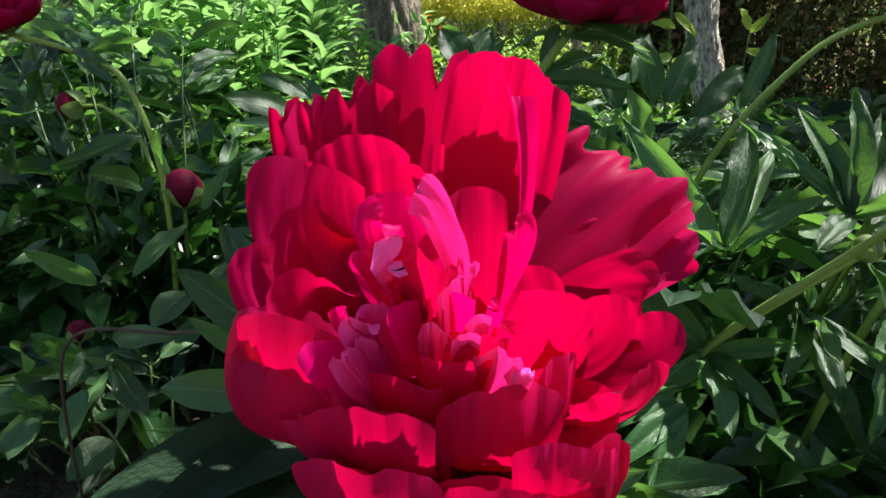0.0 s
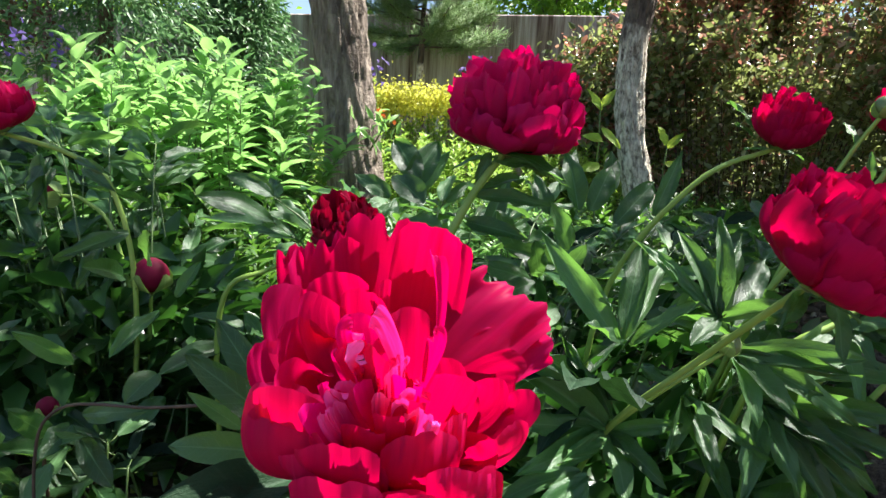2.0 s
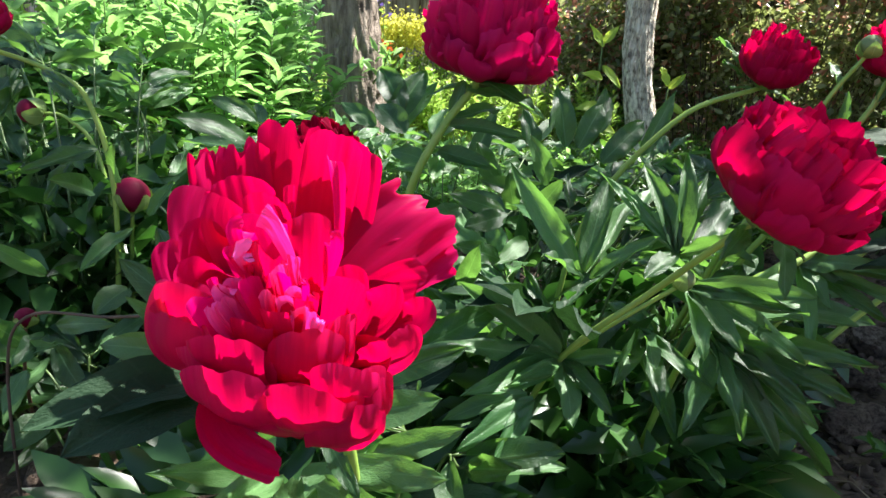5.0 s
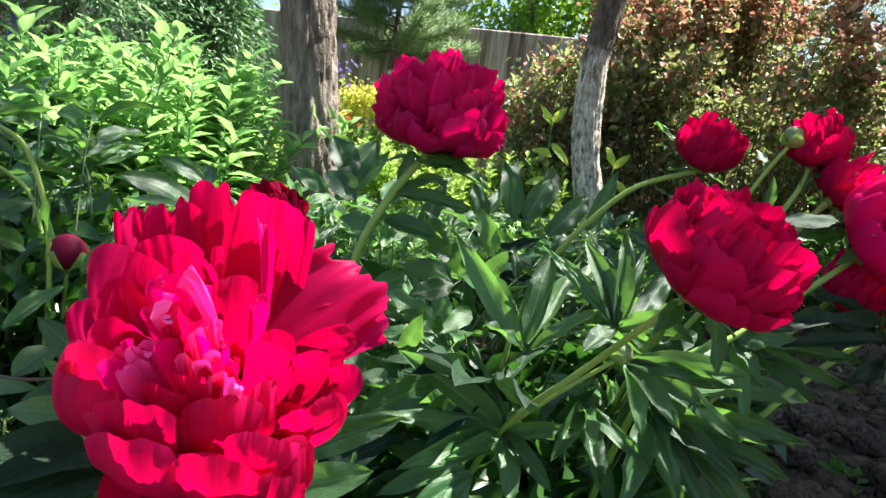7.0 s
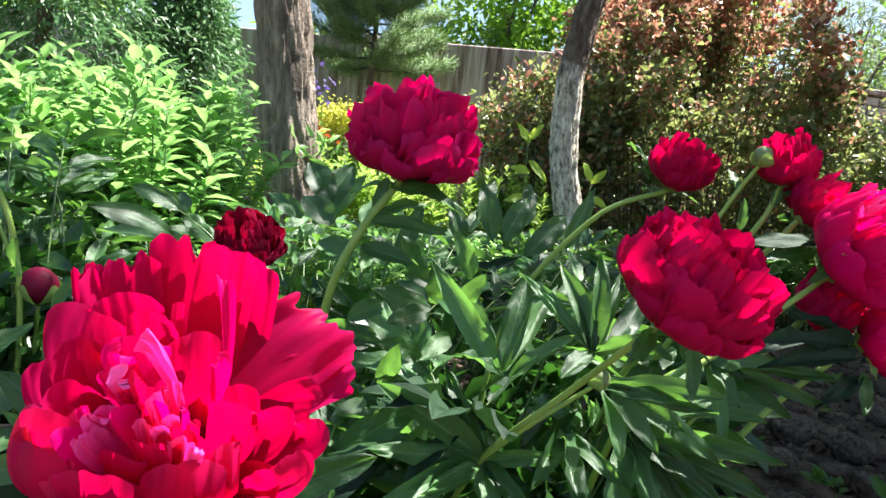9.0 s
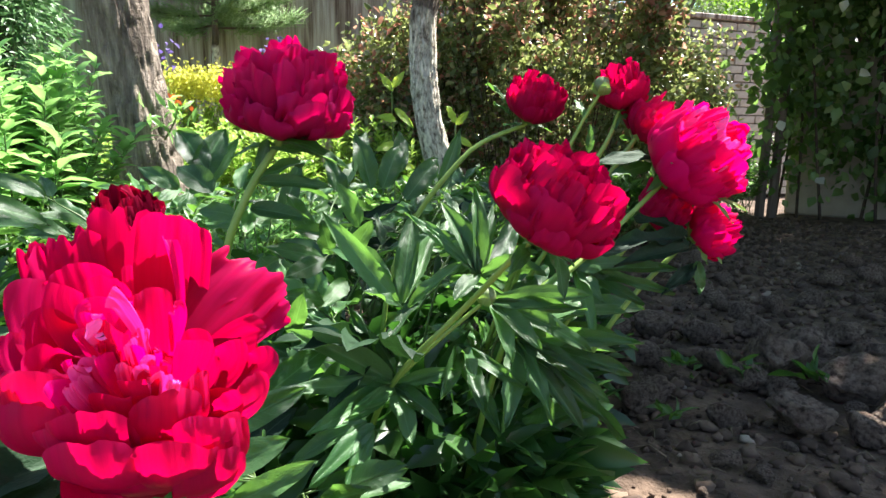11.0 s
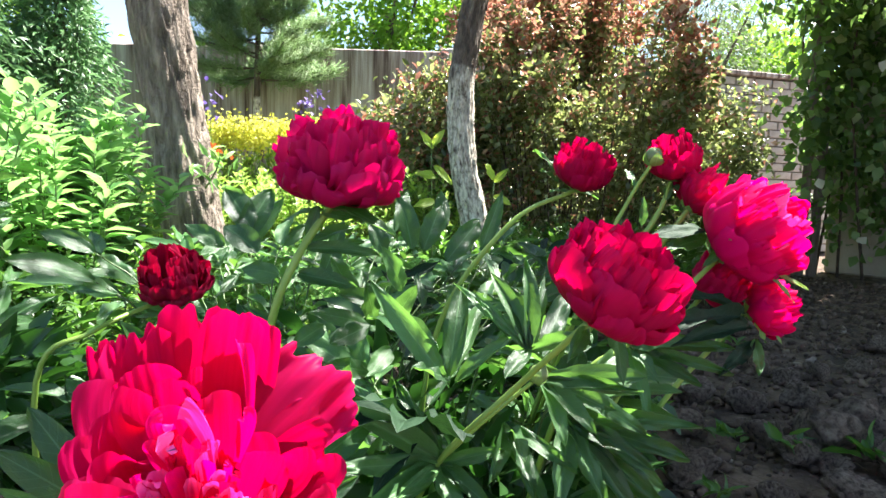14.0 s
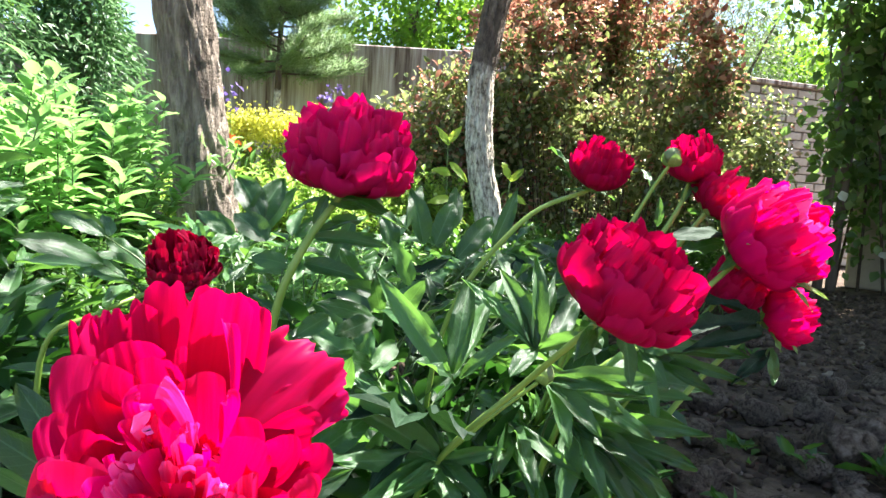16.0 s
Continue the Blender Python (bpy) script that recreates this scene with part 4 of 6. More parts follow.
def conifer(name, x, y, top, low, width, label, count):
    ob = thing(name, (x, y, 0), label, "conifer")
    part("trunk", Geo().tube([(x, y, -0.02), (x, y, top * 0.5), (x, y, top)], 0.09, 0.02, 10, 0.1, x).mesh("trunk"), M_BARK_DARK, ob)
    c, d = [], []
    for k in range(count):
        z = low + (top - low) * rs.random()
        a = rs.uniform(0, 6.28)
        R = width * (1 - 0.6 * (z - low) / (top - low)) * (0.75 + 0.35 * math.sin(a * 3 + z * 5) * math.sin(z * 9 + a))
        for j in range(18):
            q = 0.35 + 0.65 * rs.random() ** 0.5
            c.append((x + math.cos(a) * R * q + rs.gauss(0, 0.05), y + math.sin(a) * R * q + rs.gauss(0, 0.05), z - 0.28 * q * q + rs.gauss(0, 0.05)))
            d.append((math.cos(a), math.sin(a), -0.5))
    c, d = np.array(c), np.array(d)
    d = d + RNG.normal(size=d.shape) * 0.5
    tagged(part("sprays", cloud_mesh("sprays", c, d, rand_dirs(len(c), 0.8), RNG.uniform(0.05, 0.11, len(c)), 0.022, M_THUJA, 0.1, 0.3), None, ob), kind="stuff")


conifer("conifer", -2.7, 6.0, 4.4, 1.30, 1.35, "dark green conifer with drooping feathery sprays", 1500)
conifer("conifer", -1.62, 6.6, 3.2, 1.0, 0.62, "small blue-green conifer near the fence", 620)
conifer("conifer", -4.6, 5.2, 4.6, 0.9, 1.5, "dark green conifer with drooping feathery sprays", 1200)


# leafy trees beyond the fence
def far_tree(name, x, y, h, low, w, mat, label, count, size, ratio=0.55, clumps=60):
    ob = thing(name, (x, y, 0), label, "tree")
    trunk("trunk", [(x, y, -0.05), (x + 0.1, y, h * 0.3), (x, y, h * 0.7)], 0.12, 0.04, M_BARK_DARK, ob, n=10, steps=5)
    sp = []
    for k in range(clumps):
        a, q, z = rs.uniform(0, 6.28), rs.random() ** 0.5, rs.random()
        sp.append((x + math.cos(a) * w * q * math.sin(0.5 + 2.4 * z), y + math.sin(a) * w * q * 0.8, low + (h - low) * z))
        if k < 9:
            trunk("limb", [(x, y, h * 0.25 + 0.3 * z), Vector(sp[-1]) * 0.5 + Vector((x, y, h * 0.4)) * 0.5, sp[-1]], 0.04, 0.01, M_BARK_DARK, ob, n=6, steps=4)
    c = np.concatenate([np.array(s) + RNG.normal(size=(count // clumps, 3)) * 0.24 for s in sp])
    k = len(c)
    L = RNG.uniform(0.7, 1.3, k) * size
    tagged(part("crown", cloud_mesh("crown", c, rand_dirs(k, -0.1), rand_dirs(k, 1.0), L, L * ratio, mat), None, ob), kind="stuff")


M_FAR = foliage_mat("far_leaves", [(0.0, (0.05, 0.13, 0.02)), (0.5, (0.12, 0.25, 0.03)), (1.0, (0.22, 0.36, 0.05))], (0.45, 0.8, 0.06), 0.45, 0.4)
M_WILLOW = foliage_mat("silvery_leaves", [(0.0, (0.10, 0.14, 0.09)), (0.5, (0.18, 0.23, 0.15)), (1.0, (0.30, 0.35, 0.24))], (0.35, 0.45, 0.2), 0.5, 0.3)
far_tree("leafy_tree", 1.9, 9.2, 4.6, 1.5, 1.3, M_FAR, "bright green broadleaf tree beyond the fence", 9000, 0.11)
far_tree("leafy_tree", -0.6, 11.5, 2.75, 1.3, 1.5, M_FAR, "bright green broadleaf tree beyond the fence", 7000, 0.11)
far_tree("leafy_tree", 4.0, 8.8, 4.8, 1.4, 1.5, M_FAR, "bright green broadleaf tree beyond the fence", 7000, 0.11)
far_tree("leafy_tree", -5.0, 11.0, 5.2, 1.2, 2.2, M_FAR, "bright green broadleaf tree beyond the fence", 9000, 0.12)
far_tree("silvery_tree", 6.15, 8.0, 3.9, 1.2, 1.15, M_WILLOW, "silvery narrow-leaved tree beyond the brick wall", 10000, 0.09, 0.2)
far_tree("leafy_tree", 8.4, 9.3, 3.6, 1.0, 1.6, M_FAR, "bright green broadleaf tree beyond the wall", 6000, 0.12)

# climber on the right
# the lightest stops paint highlights on leaves that should catch light
M_VINE = foliage_mat("climber_leaves", [(0.0, (0.02, 0.05, 0.016)), (0.5, (0.08, 0.15, 0.05)), (0.85, (0.19, 0.29, 0.115)), (1.0, (0.40, 0.48, 0.26))], (0.36, 0.66, 0.10), 0.40, 0.38)
M_WHITE_LEAF = foliage_mat("white_leaf", [(0.0, (0.62, 0.64, 0.6)), (1.0, (0.8, 0.8, 0.76))], (0.8, 0.85, 0.7), 0.5, 0.2)
M_POST = rough_mat("grey_wood", [(0.3, (0.16, 0.125, 0.10)), (0.7, (0.34, 0.28, 0.23))], 9.0, 0.85, 0.01, 0.6, (3, 3, 0.3), 8.0)
vine = thing("climbing_vine", (5.4, 4.5, 0), "dense dark climber with white-splashed leaves on wooden posts", "climber")
for x, y, h in ((5.02, 4.75, 2.7), (5.12, 4.7, 2.75), (6.0, 3.7, 2.8), (6.5, 2.6, 2.8)):
    part("post", Geo().tube([(x, y, -0.1), (x + 0.03, y, h * 0.5), (x, y, h)], 0.045, 0.04, 10, 0.05, x).mesh("post"), M_POST, vine)
for k in range(16):
    f = k / 15
    x, y = 5.2 + 1.6 * f + rs.uniform(-0.1, 0.1), 4.75 - 3.0 * f
    part("stem", Geo().tube(curve_pts([(x, y, -0.02), (x + rs.uniform(-0.2, 0.2), y, 1.0), (x + rs.uniform(-0.25, 0.25), y + 0.1, 2.0), (x + rs.uniform(-0.3, 0.3), y, 3.0)], 6), 0.014, 0.005, 7).mesh("stem"), M_TWIG, vine)
n = 11000
f = RNG.random(n)
z = 0.06 + 0.34 * np.abs(np.sin(f * 11.0)) + 2.6 * RNG.random(n) ** 0.8
edge = 0.16 + 0.28 * (np.sin(z * 5 + f * 9) * 0.5 + 0.5)
c = np.stack([5.2 + 1.75 * f, 4.75 - 3.2 * f, z], 1) + RNG.normal(size=(n, 3)) * edge[:, None] * np.array([0.8, 0.8, 0.4])
L = RNG.uniform(0.06, 0.135, n)
nrm = rand_dirs(n, 0.6) + np.array([-0.7, -0.5, 0.2])
dirs = rand_dirs(n, -0.9)
c[260:1000] = np.stack([RNG.uniform(4.75, 5.3, 740), RNG.uniform(4.45, 4.7, 740), RNG.uniform(1.05, 3.0, 740)], 1) + RNG.normal(size=(740, 3)) * 0.09
c[:260] = np.array([4.85, 4.9, 2.65]) + RNG.normal(size=(260, 3)) * np.array([0.28, 0.2, 0.22])
tagged(part("foliage", cloud_mesh("foliage", c, dirs, nrm, L, L * 0.72, M_VINE, 0.15, 0.2), None, vine), kind="stuff")
n = 12
f = RNG.random(n)
c = np.stack([4.85 + 2.0 * f, 4.8 - 3.3 * f, RNG.uniform(0.4, 2.0, n)], 1) + RNG.normal(size=(n, 3)) * 0.12 + np.array([-0.25, -0.3, 0])
tagged(part("white_leaves", cloud_mesh("white_leaves", c, rand_dirs(n, -1.2), rand_dirs(n, 0.2) + np.array([-0.6, -0.8, 0.3]), 0.10, 0.085, M_WHITE_LEAF), None, vine, "white-splashed leaves"), kind="stuff")


# small weeds on the bed
def weed(x, y, size, n):
    ob = thing("weed", (x, y, soil_height(x, y)), "small green weed on the bare soil", "weed", "weeds on the bed")
    a = RNG.uniform(0, 6.28, n)
    c = np.tile(np.array([x, y, soil_height(x, y) + 0.005]), (n, 1)) + RNG.normal(size=(n, 3)) * np.array([0.3, 0.3, 0.12]) * size
    c[:, 2] = np.abs(c[:, 2])
    d = np.stack([np.cos(a), np.sin(a), RNG.uniform(0.2, 1.4, n)], 1)
    tagged(part("foliage", cloud_mesh("foliage", c, d, rand_dirs(n, 1.5), RNG.uniform(0.5, 1.0, n) * size, size * 0.3, M_LEAVES_SHADED), None, ob), kind="stuff")


for x, y, s, n in ((1.33, 1.30, 0.07, 16), (1.45, 1.20, 0.09, 12), (1.62, 1.10, 0.09, 14), (1.25, 1.55, 0.08, 10), (1.05, 1.0, 0.06, 12), (1.95, 0.95, 0.05, 8), (1.5, 1.9, 0.10, 12), (1.1, 1.75, 0.10, 14), (2.2, 2.3, 0.08, 8), (1.4, 2.4, 0.1, 10)):
    weed(x, y, s, n)

# young sprout with yellow-green leaves by the slender tree
sprout = thing("sprout", (0.66, 2.05, 0), "thin upright sprout with sunlit yellow-green leaves", "seedling")
part("stem", Geo().tube(curve_pts([(0.66, 2.05, -0.02), (0.645, 2.02, 0.4), (0.625, 2.0, 0.86)], 6), 0.004, 0.002, 6).mesh("stem"), M_GREEN_STEM, sprout)
part("stem", Geo().tube(curve_pts([(0.86, 2.1, -0.02), (0.865, 2.06, 0.4), (0.86, 2.0, 0.74)], 6), 0.004, 0.002, 6).mesh("stem"), M_GREEN_STEM, sprout)
M_SPROUT = leaf_mat("sprout_leaf", (0.22, 0.34, 0.05), (0.34, 0.46, 0.07), (0.65, 0.85, 0.10), 0.4, 0.45)


# ---- peonies ----
def flower_frame(centre, axis):
    z = Vector(axis).normalized()
    x = Vector((1, 0, 0))
    x = (x - z * x.dot(z)).normalized()
    y = z.cross(x)
    return Matrix.Translation(centre) @ Matrix((x, y, z)).transposed().to_4x4()


def receptacle(parent, m, size, label=""):
    g = Geo().ball((0, 0, 0), (size, size, size * 0.7), 1, 0.1, 6, 10)
    fl = part("flower", g.mesh("flower"), M_BUD_GREEN, parent, label, m)
    for k in range(5):
        me = sheet("sepal", lambda u, v: Vector((size * 0.6 + v * size * 2.2, u * size * 0.9 * math.sin(0.4 + 2.6 * v), -0.3 * size + size * 1.4 * v * v)), 4, 5, M_SEPAL)
        part("sepal", me, None, fl, m=m @ pose(0, 0, 0, 0, 0, 72 * k + 20))
    return fl


def bow_petal(base, ctrl, tip, face, width, cup, ruffle, jag, seed, top=0.40, nu=24, nv=16, mat=None, heel=0.4, low=None):
    """One petal bowed from its base over ctrl (and low, if given) to its tip; face is where its hollow side looks."""
    low, high = (low, ctrl) if low else (base.lerp(ctrl, 2 / 3), tip.lerp(ctrl, 2 / 3))
    f = Vector(face).normalized()
    rng = random.Random(seed)
    notches = [(rng.uniform(-0.8, 0.8), rng.uniform(0.06, 0.16), rng.uniform(0.3, 1.0)) for _ in range(3)]
    lean, curl = rng.uniform(-0.06, 0.06), rng.uniform(-0.05, 0.05)
    ratio = width / ((ctrl - base).length * 0.5 + (tip - ctrl).length * 0.5 + (tip - base).length * 0.5)
    drop, teeth = min(0.42, top * ratio), jag * min(1.0, 1.3 * ratio)

    def fn(u, v):
        bite = 0.5 * abs(noise.noise(Vector((u * 4, seed * 2.3, 0)))) + 0.25 * abs(noise.noise(Vector((u * 9.0, seed * 1.1, 5))))
        for at, wide, deep in notches:
            bite += deep * math.exp(-((u - at) / wide) ** 2)
        s = v * (1 - drop * (1 - math.sqrt(max(0.0, 1 - 0.97 * u * u))) - lean * u * v) * (1 - 0.5 * teeth * bite * v ** 6)
        r = 1 - s
        p = base * r ** 3 + low * (3 * s * r * r) + high * (3 * s * s * r) + tip * s ** 3
        d = ((low - base) * (r * r) + (high - low) * (2 * s * r) + (tip - high) * (s * s)).normalized()
        n = (f - d * f.dot(d)).normalized()
        w = d.cross(n)
        half = 0.5 * width * (heel + (1 - heel) * math.sin(min(1.0, v * 1.5) * math.pi / 2))
        amp = 2.2 * ruffle * (0.15 + 0.85 * v * v)
        h = amp * (0.9 * noise.noise(Vector((u * 1.6 + seed, v * 1.5, seed * 0.7))) + 0.7 * abs(u) * noise.noise(Vector((u * 3.6, v * 3.0 + seed, 3.0))))
        h += amp * 0.16 * v * noise.noise(Vector((u * 9.0, v * 1.4, seed * 1.3)))
        return p + w * (u * half) + n * (cup * width * u * u * (0.4 + 0.6 * v) + h + curl * width * max(0.0, (v - 0.6) / 0.4) ** 2)
    return sheet("petal", fn, nu, nv, mat)


def bloom(parent, centre, axis, radius, seed, mat, label="", height=0.86, guard=9, inner=46, closed=0.0, jag=0.16, ruffle=0.085, bracts=2, heart=None, reach=100, hollow=0.0):
    """A double bloom: a ring of broad guard petals round a dome of many ruffled ones. height: of the dome to its radius; closed: how far the guard petals lap inward; hollow: how deep its middle sinks."""
    m = flower_frame(Vector(centre), axis)
    rng = random.Random(seed)
    low = -radius * height * 0.86
    fl = receptacle(parent, m @ Matrix.Translation((0, 0, low)), radius * 0.17, label)
    for k in range(bracts):
        a = rng.uniform(0, 6.28)
        r = radius * 0.15
        leaf(parent, m @ Vector((math.cos(a) * r, math.sin(a) * r, low - r)), m @ Vector((math.cos(a) * r * 6.4, math.sin(a) * r * 6.4, low - r * rng.uniform(0, 3))), radius * 0.34, M_LEAF_PALE if k else M_LEAF, face=tuple(axis))

    def one(th, az, size, wide, tuck, cup, ruf, jg, material, nu, nv):
        out = Vector((math.cos(az), math.sin(az), 0))
        tip = Vector((out.x * math.sin(th) * radius * size, out.y * math.sin(th) * radius * size, math.cos(th) * radius * height * size))
        base = Vector((out.x * radius * 0.07, out.y * radius * 0.07, low))
        mid_r = radius * (0.30 + 0.66 * math.sin(min(th + 0.28, 1.6))) * size
        ctrl = Vector((out.x * mid_r * tuck, out.y * mid_r * tuck, 0.5 * (low + tip.z) - 0.22 * radius * math.sin(th)))
        me = bow_petal(base, ctrl, tip, -out * 0.9 + Vector((0, 0, 0.45)), wide * radius, cup, ruf * radius, jg, rng.randint(1, 9999), rng.uniform(0.3, 0.45), nu, nv, material)
        part("petal", me, None, fl, m=m)

    for k in range(inner):
        f = (k + 0.5) / inner
        th = math.acos(1 - f * (1 - math.cos(radians(reach)))) + rng.uniform(-0.12, 0.12)
        one(max(0.05, th), k * 2.39996 + rng.uniform(-0.25, 0.25), rng.uniform(0.80, 1.05) - 0.05 * (f < 0.15) - hollow * max(0.0, 1 - f / 0.35), rng.uniform(0.34, 0.54) + 0.16 * f, rng.uniform(1.0, 1.25), rng.uniform(0.06, 0.34), ruffle * rng.uniform(0.8, 1.5),
            jag * rng.uniform(0.5, 1.5), heart if heart and f < 0.6 and rng.random() < 0.25 else mat, 18, 12)
    for ring in range(2):
        for k in range(guard):
            az = 6.2832 * (k + 0.5 * ring) / guard + rng.uniform(-0.2, 0.2)
            one(radians((100, 78)[ring] - closed) + rng.uniform(-0.12, 0.12), az, rng.uniform(0.98, 1.08), rng.uniform(0.80, 1.0), rng.uniform(1.15, 1.3), rng.uniform(0.16, 0.28), ruffle * 1.1, jag, mat, 20, 14)
    return fl


VARIANTS = {}


def leaf_variants(mat):
    if mat not in VARIANTS:
        rng = random.Random(21)
        VARIANTS[mat] = [leaf_mesh("leaf", 3.1 * k + 1, rng.uniform(0.10, 0.5), rng.uniform(0.0, 0.38), rng.uniform(0.05, 0.11), rng.uniform(0.58, 0.95), mat, rng.uniform(-0.14, 0.14)) for k in range(16)]
    return VARIANTS[mat]


LEAF_RNG = random.Random(33)


def leaf(parent, base, tip, width, mat=None, roll=0, face=(0, -0.5, 1)):
    me = LEAF_RNG.choice(leaf_variants(mat or M_LEAF))
    return part("leaf", me, None, parent, m=aim(base, tip, width * 1.03, face, roll))


def stem(parent, pts, r0, r1, mat=None, n=9):
    return part("stem", Geo().tube(curve_pts(pts, 7), r0, r1, n, 0.04, 1).mesh("stem"), mat or M_STEM, parent)


def spray(parent, base, head, size, rng, count=7, mat=None):
    """A divided leaf: a stalk from base that carries leaflets round its head."""
    base, head = Vector(base), Vector(head)
    mid = base.lerp(head, 0.55) + Vector((0, 0, 0.05))
    line = curve_pts([base, mid, head], 5)
    out = (head - base)
    out.z = 0
    out = out.normalized() if out.length > 0.01 else Vector((rng.uniform(-1, 1), rng.uniform(-1, 1), 0)).normalized()
    g = Geo().tube(line, 0.0024, 0.0016, 6)
    for k in range(count):
        f = 1.0 - 0.42 * (k // 3) / max(1, count // 3)
        i = min(int(f * (len(line) - 1)), len(line) - 1)
        p = line[i]
        a = (0, 42, -42)[k % 3] * (1 + 0.5 * (k // 3)) + rng.uniform(-14, 14)
        d = Matrix.Rotation(radians(a), 3, "Z") @ out
        d = Vector((d.x, d.y, rng.uniform(-0.15, 0.75)))
        d.normalize()
        foot = p + d * 0.02
        g.tube([p, foot], 0.0013, 0.001, 5)
        L = size * rng.uniform(0.75, 1.2)
        leaf(parent, foot, foot + d * L, L * rng.uniform(0.31, 0.42), mat, rng.uniform(-50, 50), (rng.uniform(-0.3, 0.3), -0.35, 1))
    part("stem", g.mesh("stem"), M_PETIOLE, parent)


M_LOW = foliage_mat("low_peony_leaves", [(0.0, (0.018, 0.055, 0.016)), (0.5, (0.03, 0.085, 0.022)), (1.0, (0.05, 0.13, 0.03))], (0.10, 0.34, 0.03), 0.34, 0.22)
plant_a = thing("peony_plant", (0.05, 0.40, 0), "peony plant bearing one large fully open crimson bloom", "peony", "peony plants")
plant_b = thing("peony_plant", (0.10, 1.05, 0), "peony plant with dark glossy leaves and tall shaded bloom", "peony", "peony plants")
plant_c = thing("peony_plant", (0.30, 0.72, 0), "peony plant with arching stems and a cluster of crimson blooms", "peony", "peony plants")
plant_d = thing("peony_plant", (-0.40, 0.85, 0), "peony plant with maroon buds among dark green leaves", "peony", "peony plants")

# the large bloom
A0 = Vector((0.05, -0.72, 0.70)).normalized()
C0 = Vector((0.004, 0.192, 0.545))
m0 = flower_frame(C0 - A0 * 0.055, A0)
fl = receptacle(plant_a, m0, 0.014, "large open crimson double bloom with ruffled petals")


def pet(tip, mid, foot, width, face, seed, ruffle=0.004, jag=0.05, cup=0.2, top=0.40, mat=None, heel=0.4, wall=False):
    """One petal of the large bloom through its foot, middle and tip; a wall swings forward from the foot and then stands up over mid."""
    tip, mid, foot = Vector(tip), Vector(mid), Vector(foot)
    ctrl, low = (mid, mid + Vector((0, 0.045, -0.012))) if wall else (mid * 2 - (foot + tip) / 2, None)
    part("petal", bow_petal(foot, ctrl, tip, face, width, cup, ruffle, jag, seed, top, 28, 20, mat or M_PETAL, heel, low), None, fl)


# tall petals at the back
pet((-0.0232, 0.2340, 0.6263), (-0.0152, 0.2440, 0.5740), (-0.0003, 0.2320, 0.5136), 0.0415, (.1,-.95,.3), seed=7, ruffle=.004, jag=.30, cup=.07)
pet((-0.0001, 0.2280, 0.6338), (-0.0014, 0.2400, 0.5823), (0.0022, 0.2300, 0.5144), 0.0511, (0,-.95,.3), seed=11, ruffle=.003, jag=.34, cup=.08, top=.3)
pet((0.0318, 0.2260, 0.6256), (0.0294, 0.2360, 0.5808), (0.0124, 0.2300, 0.5200), 0.0261, (-.2,-.95,.3), seed=15, ruffle=.003, jag=.1, cup=.12)
pet((0.0202, 0.2140, 0.6313), (0.0138, 0.2260, 0.5866), (0.0071, 0.2280, 0.5206), 0.0339, (-.15,-.95,.25), seed=19, ruffle=.003, jag=.08, cup=.10, top=.5)
pet((-0.0516, 0.2320, 0.6167), (-0.0436, 0.2360, 0.5673), (-0.0133, 0.2300, 0.5142), 0.0290, (.4,-.9,.2), seed=23, ruffle=.004, jag=.5, cup=.10, top=.25)
pet((-0.0398, 0.2260, 0.6198), (-0.0319, 0.2320, 0.5707), (-0.0081, 0.2280, 0.5150), 0.0402, (.25,-.92,.25), seed=27, ruffle=.004, jag=.5, cup=.08, top=.2)
pet((-0.0319, 0.2050, 0.6038), (-0.0254, 0.2200, 0.5666), (-0.0055, 0.2250, 0.5161), 0.0372, (.25,-.9,.3), seed=31, ruffle=0.0020, jag=0.17, cup=0.13)
pet((-0.0131, 0.2000, 0.5967), (-0.0115, 0.2130, 0.5630), (-0.0030, 0.2220, 0.5173), 0.0244, (.05,-.95,.3), seed=35, ruffle=0.0013, jag=0.06, cup=0.14)
pet((-0.0327, 0.1960, 0.5920), (-0.0324, 0.2050, 0.5640), (-0.0105, 0.2200, 0.5180), 0.0250, (0.32,-0.90,0.21), seed=39, ruffle=0.0013, jag=0.01, cup=0.14)
pet((-0.0027, 0.2050, 0.6017), (-0.0026, 0.2120, 0.5675), (0.0019, 0.2200, 0.5234), 0.0062, (.1,-.9,.3), seed=43, ruffle=0.0003, jag=0.15, cup=.12)
pet((0.0067, 0.2000, 0.5875), (0.0078, 0.2060, 0.5573), (0.0069, 0.2220, 0.5227), 0.0287, (0,-.95,.3), seed=47, ruffle=0.0015, jag=0.05, cup=.12)
# the sides
pet((-0.0460, 0.2160, 0.5917), (-0.0458, 0.2160, 0.5595), (-0.0182, 0.2250, 0.5133), 0.0415, (.45,-.8,.3), seed=51, ruffle=0.0022, jag=.06, cup=0.06)
pet((-0.0565, 0.2060, 0.5646), (-0.0518, 0.2120, 0.5381), (-0.0182, 0.2250, 0.5051), 0.0369, (.5,-.8,.3), seed=55, ruffle=.003, jag=.06, cup=.05, top=.4)
pet((-0.0392, 0.2000, 0.5793), (-0.0419, 0.2050, 0.5527), (-0.0154, 0.2200, 0.5126), 0.0333, (0.63,-0.90,0.24), seed=59, ruffle=0.0018, jag=0.03, cup=.12)
pet((-0.0398, 0.1900, 0.5608), (-0.0416, 0.1980, 0.5378), (-0.0152, 0.2150, 0.5093), 0.0328, (0.63,-0.90,0.30), seed=63, ruffle=0.0018, jag=0.03, cup=.12)
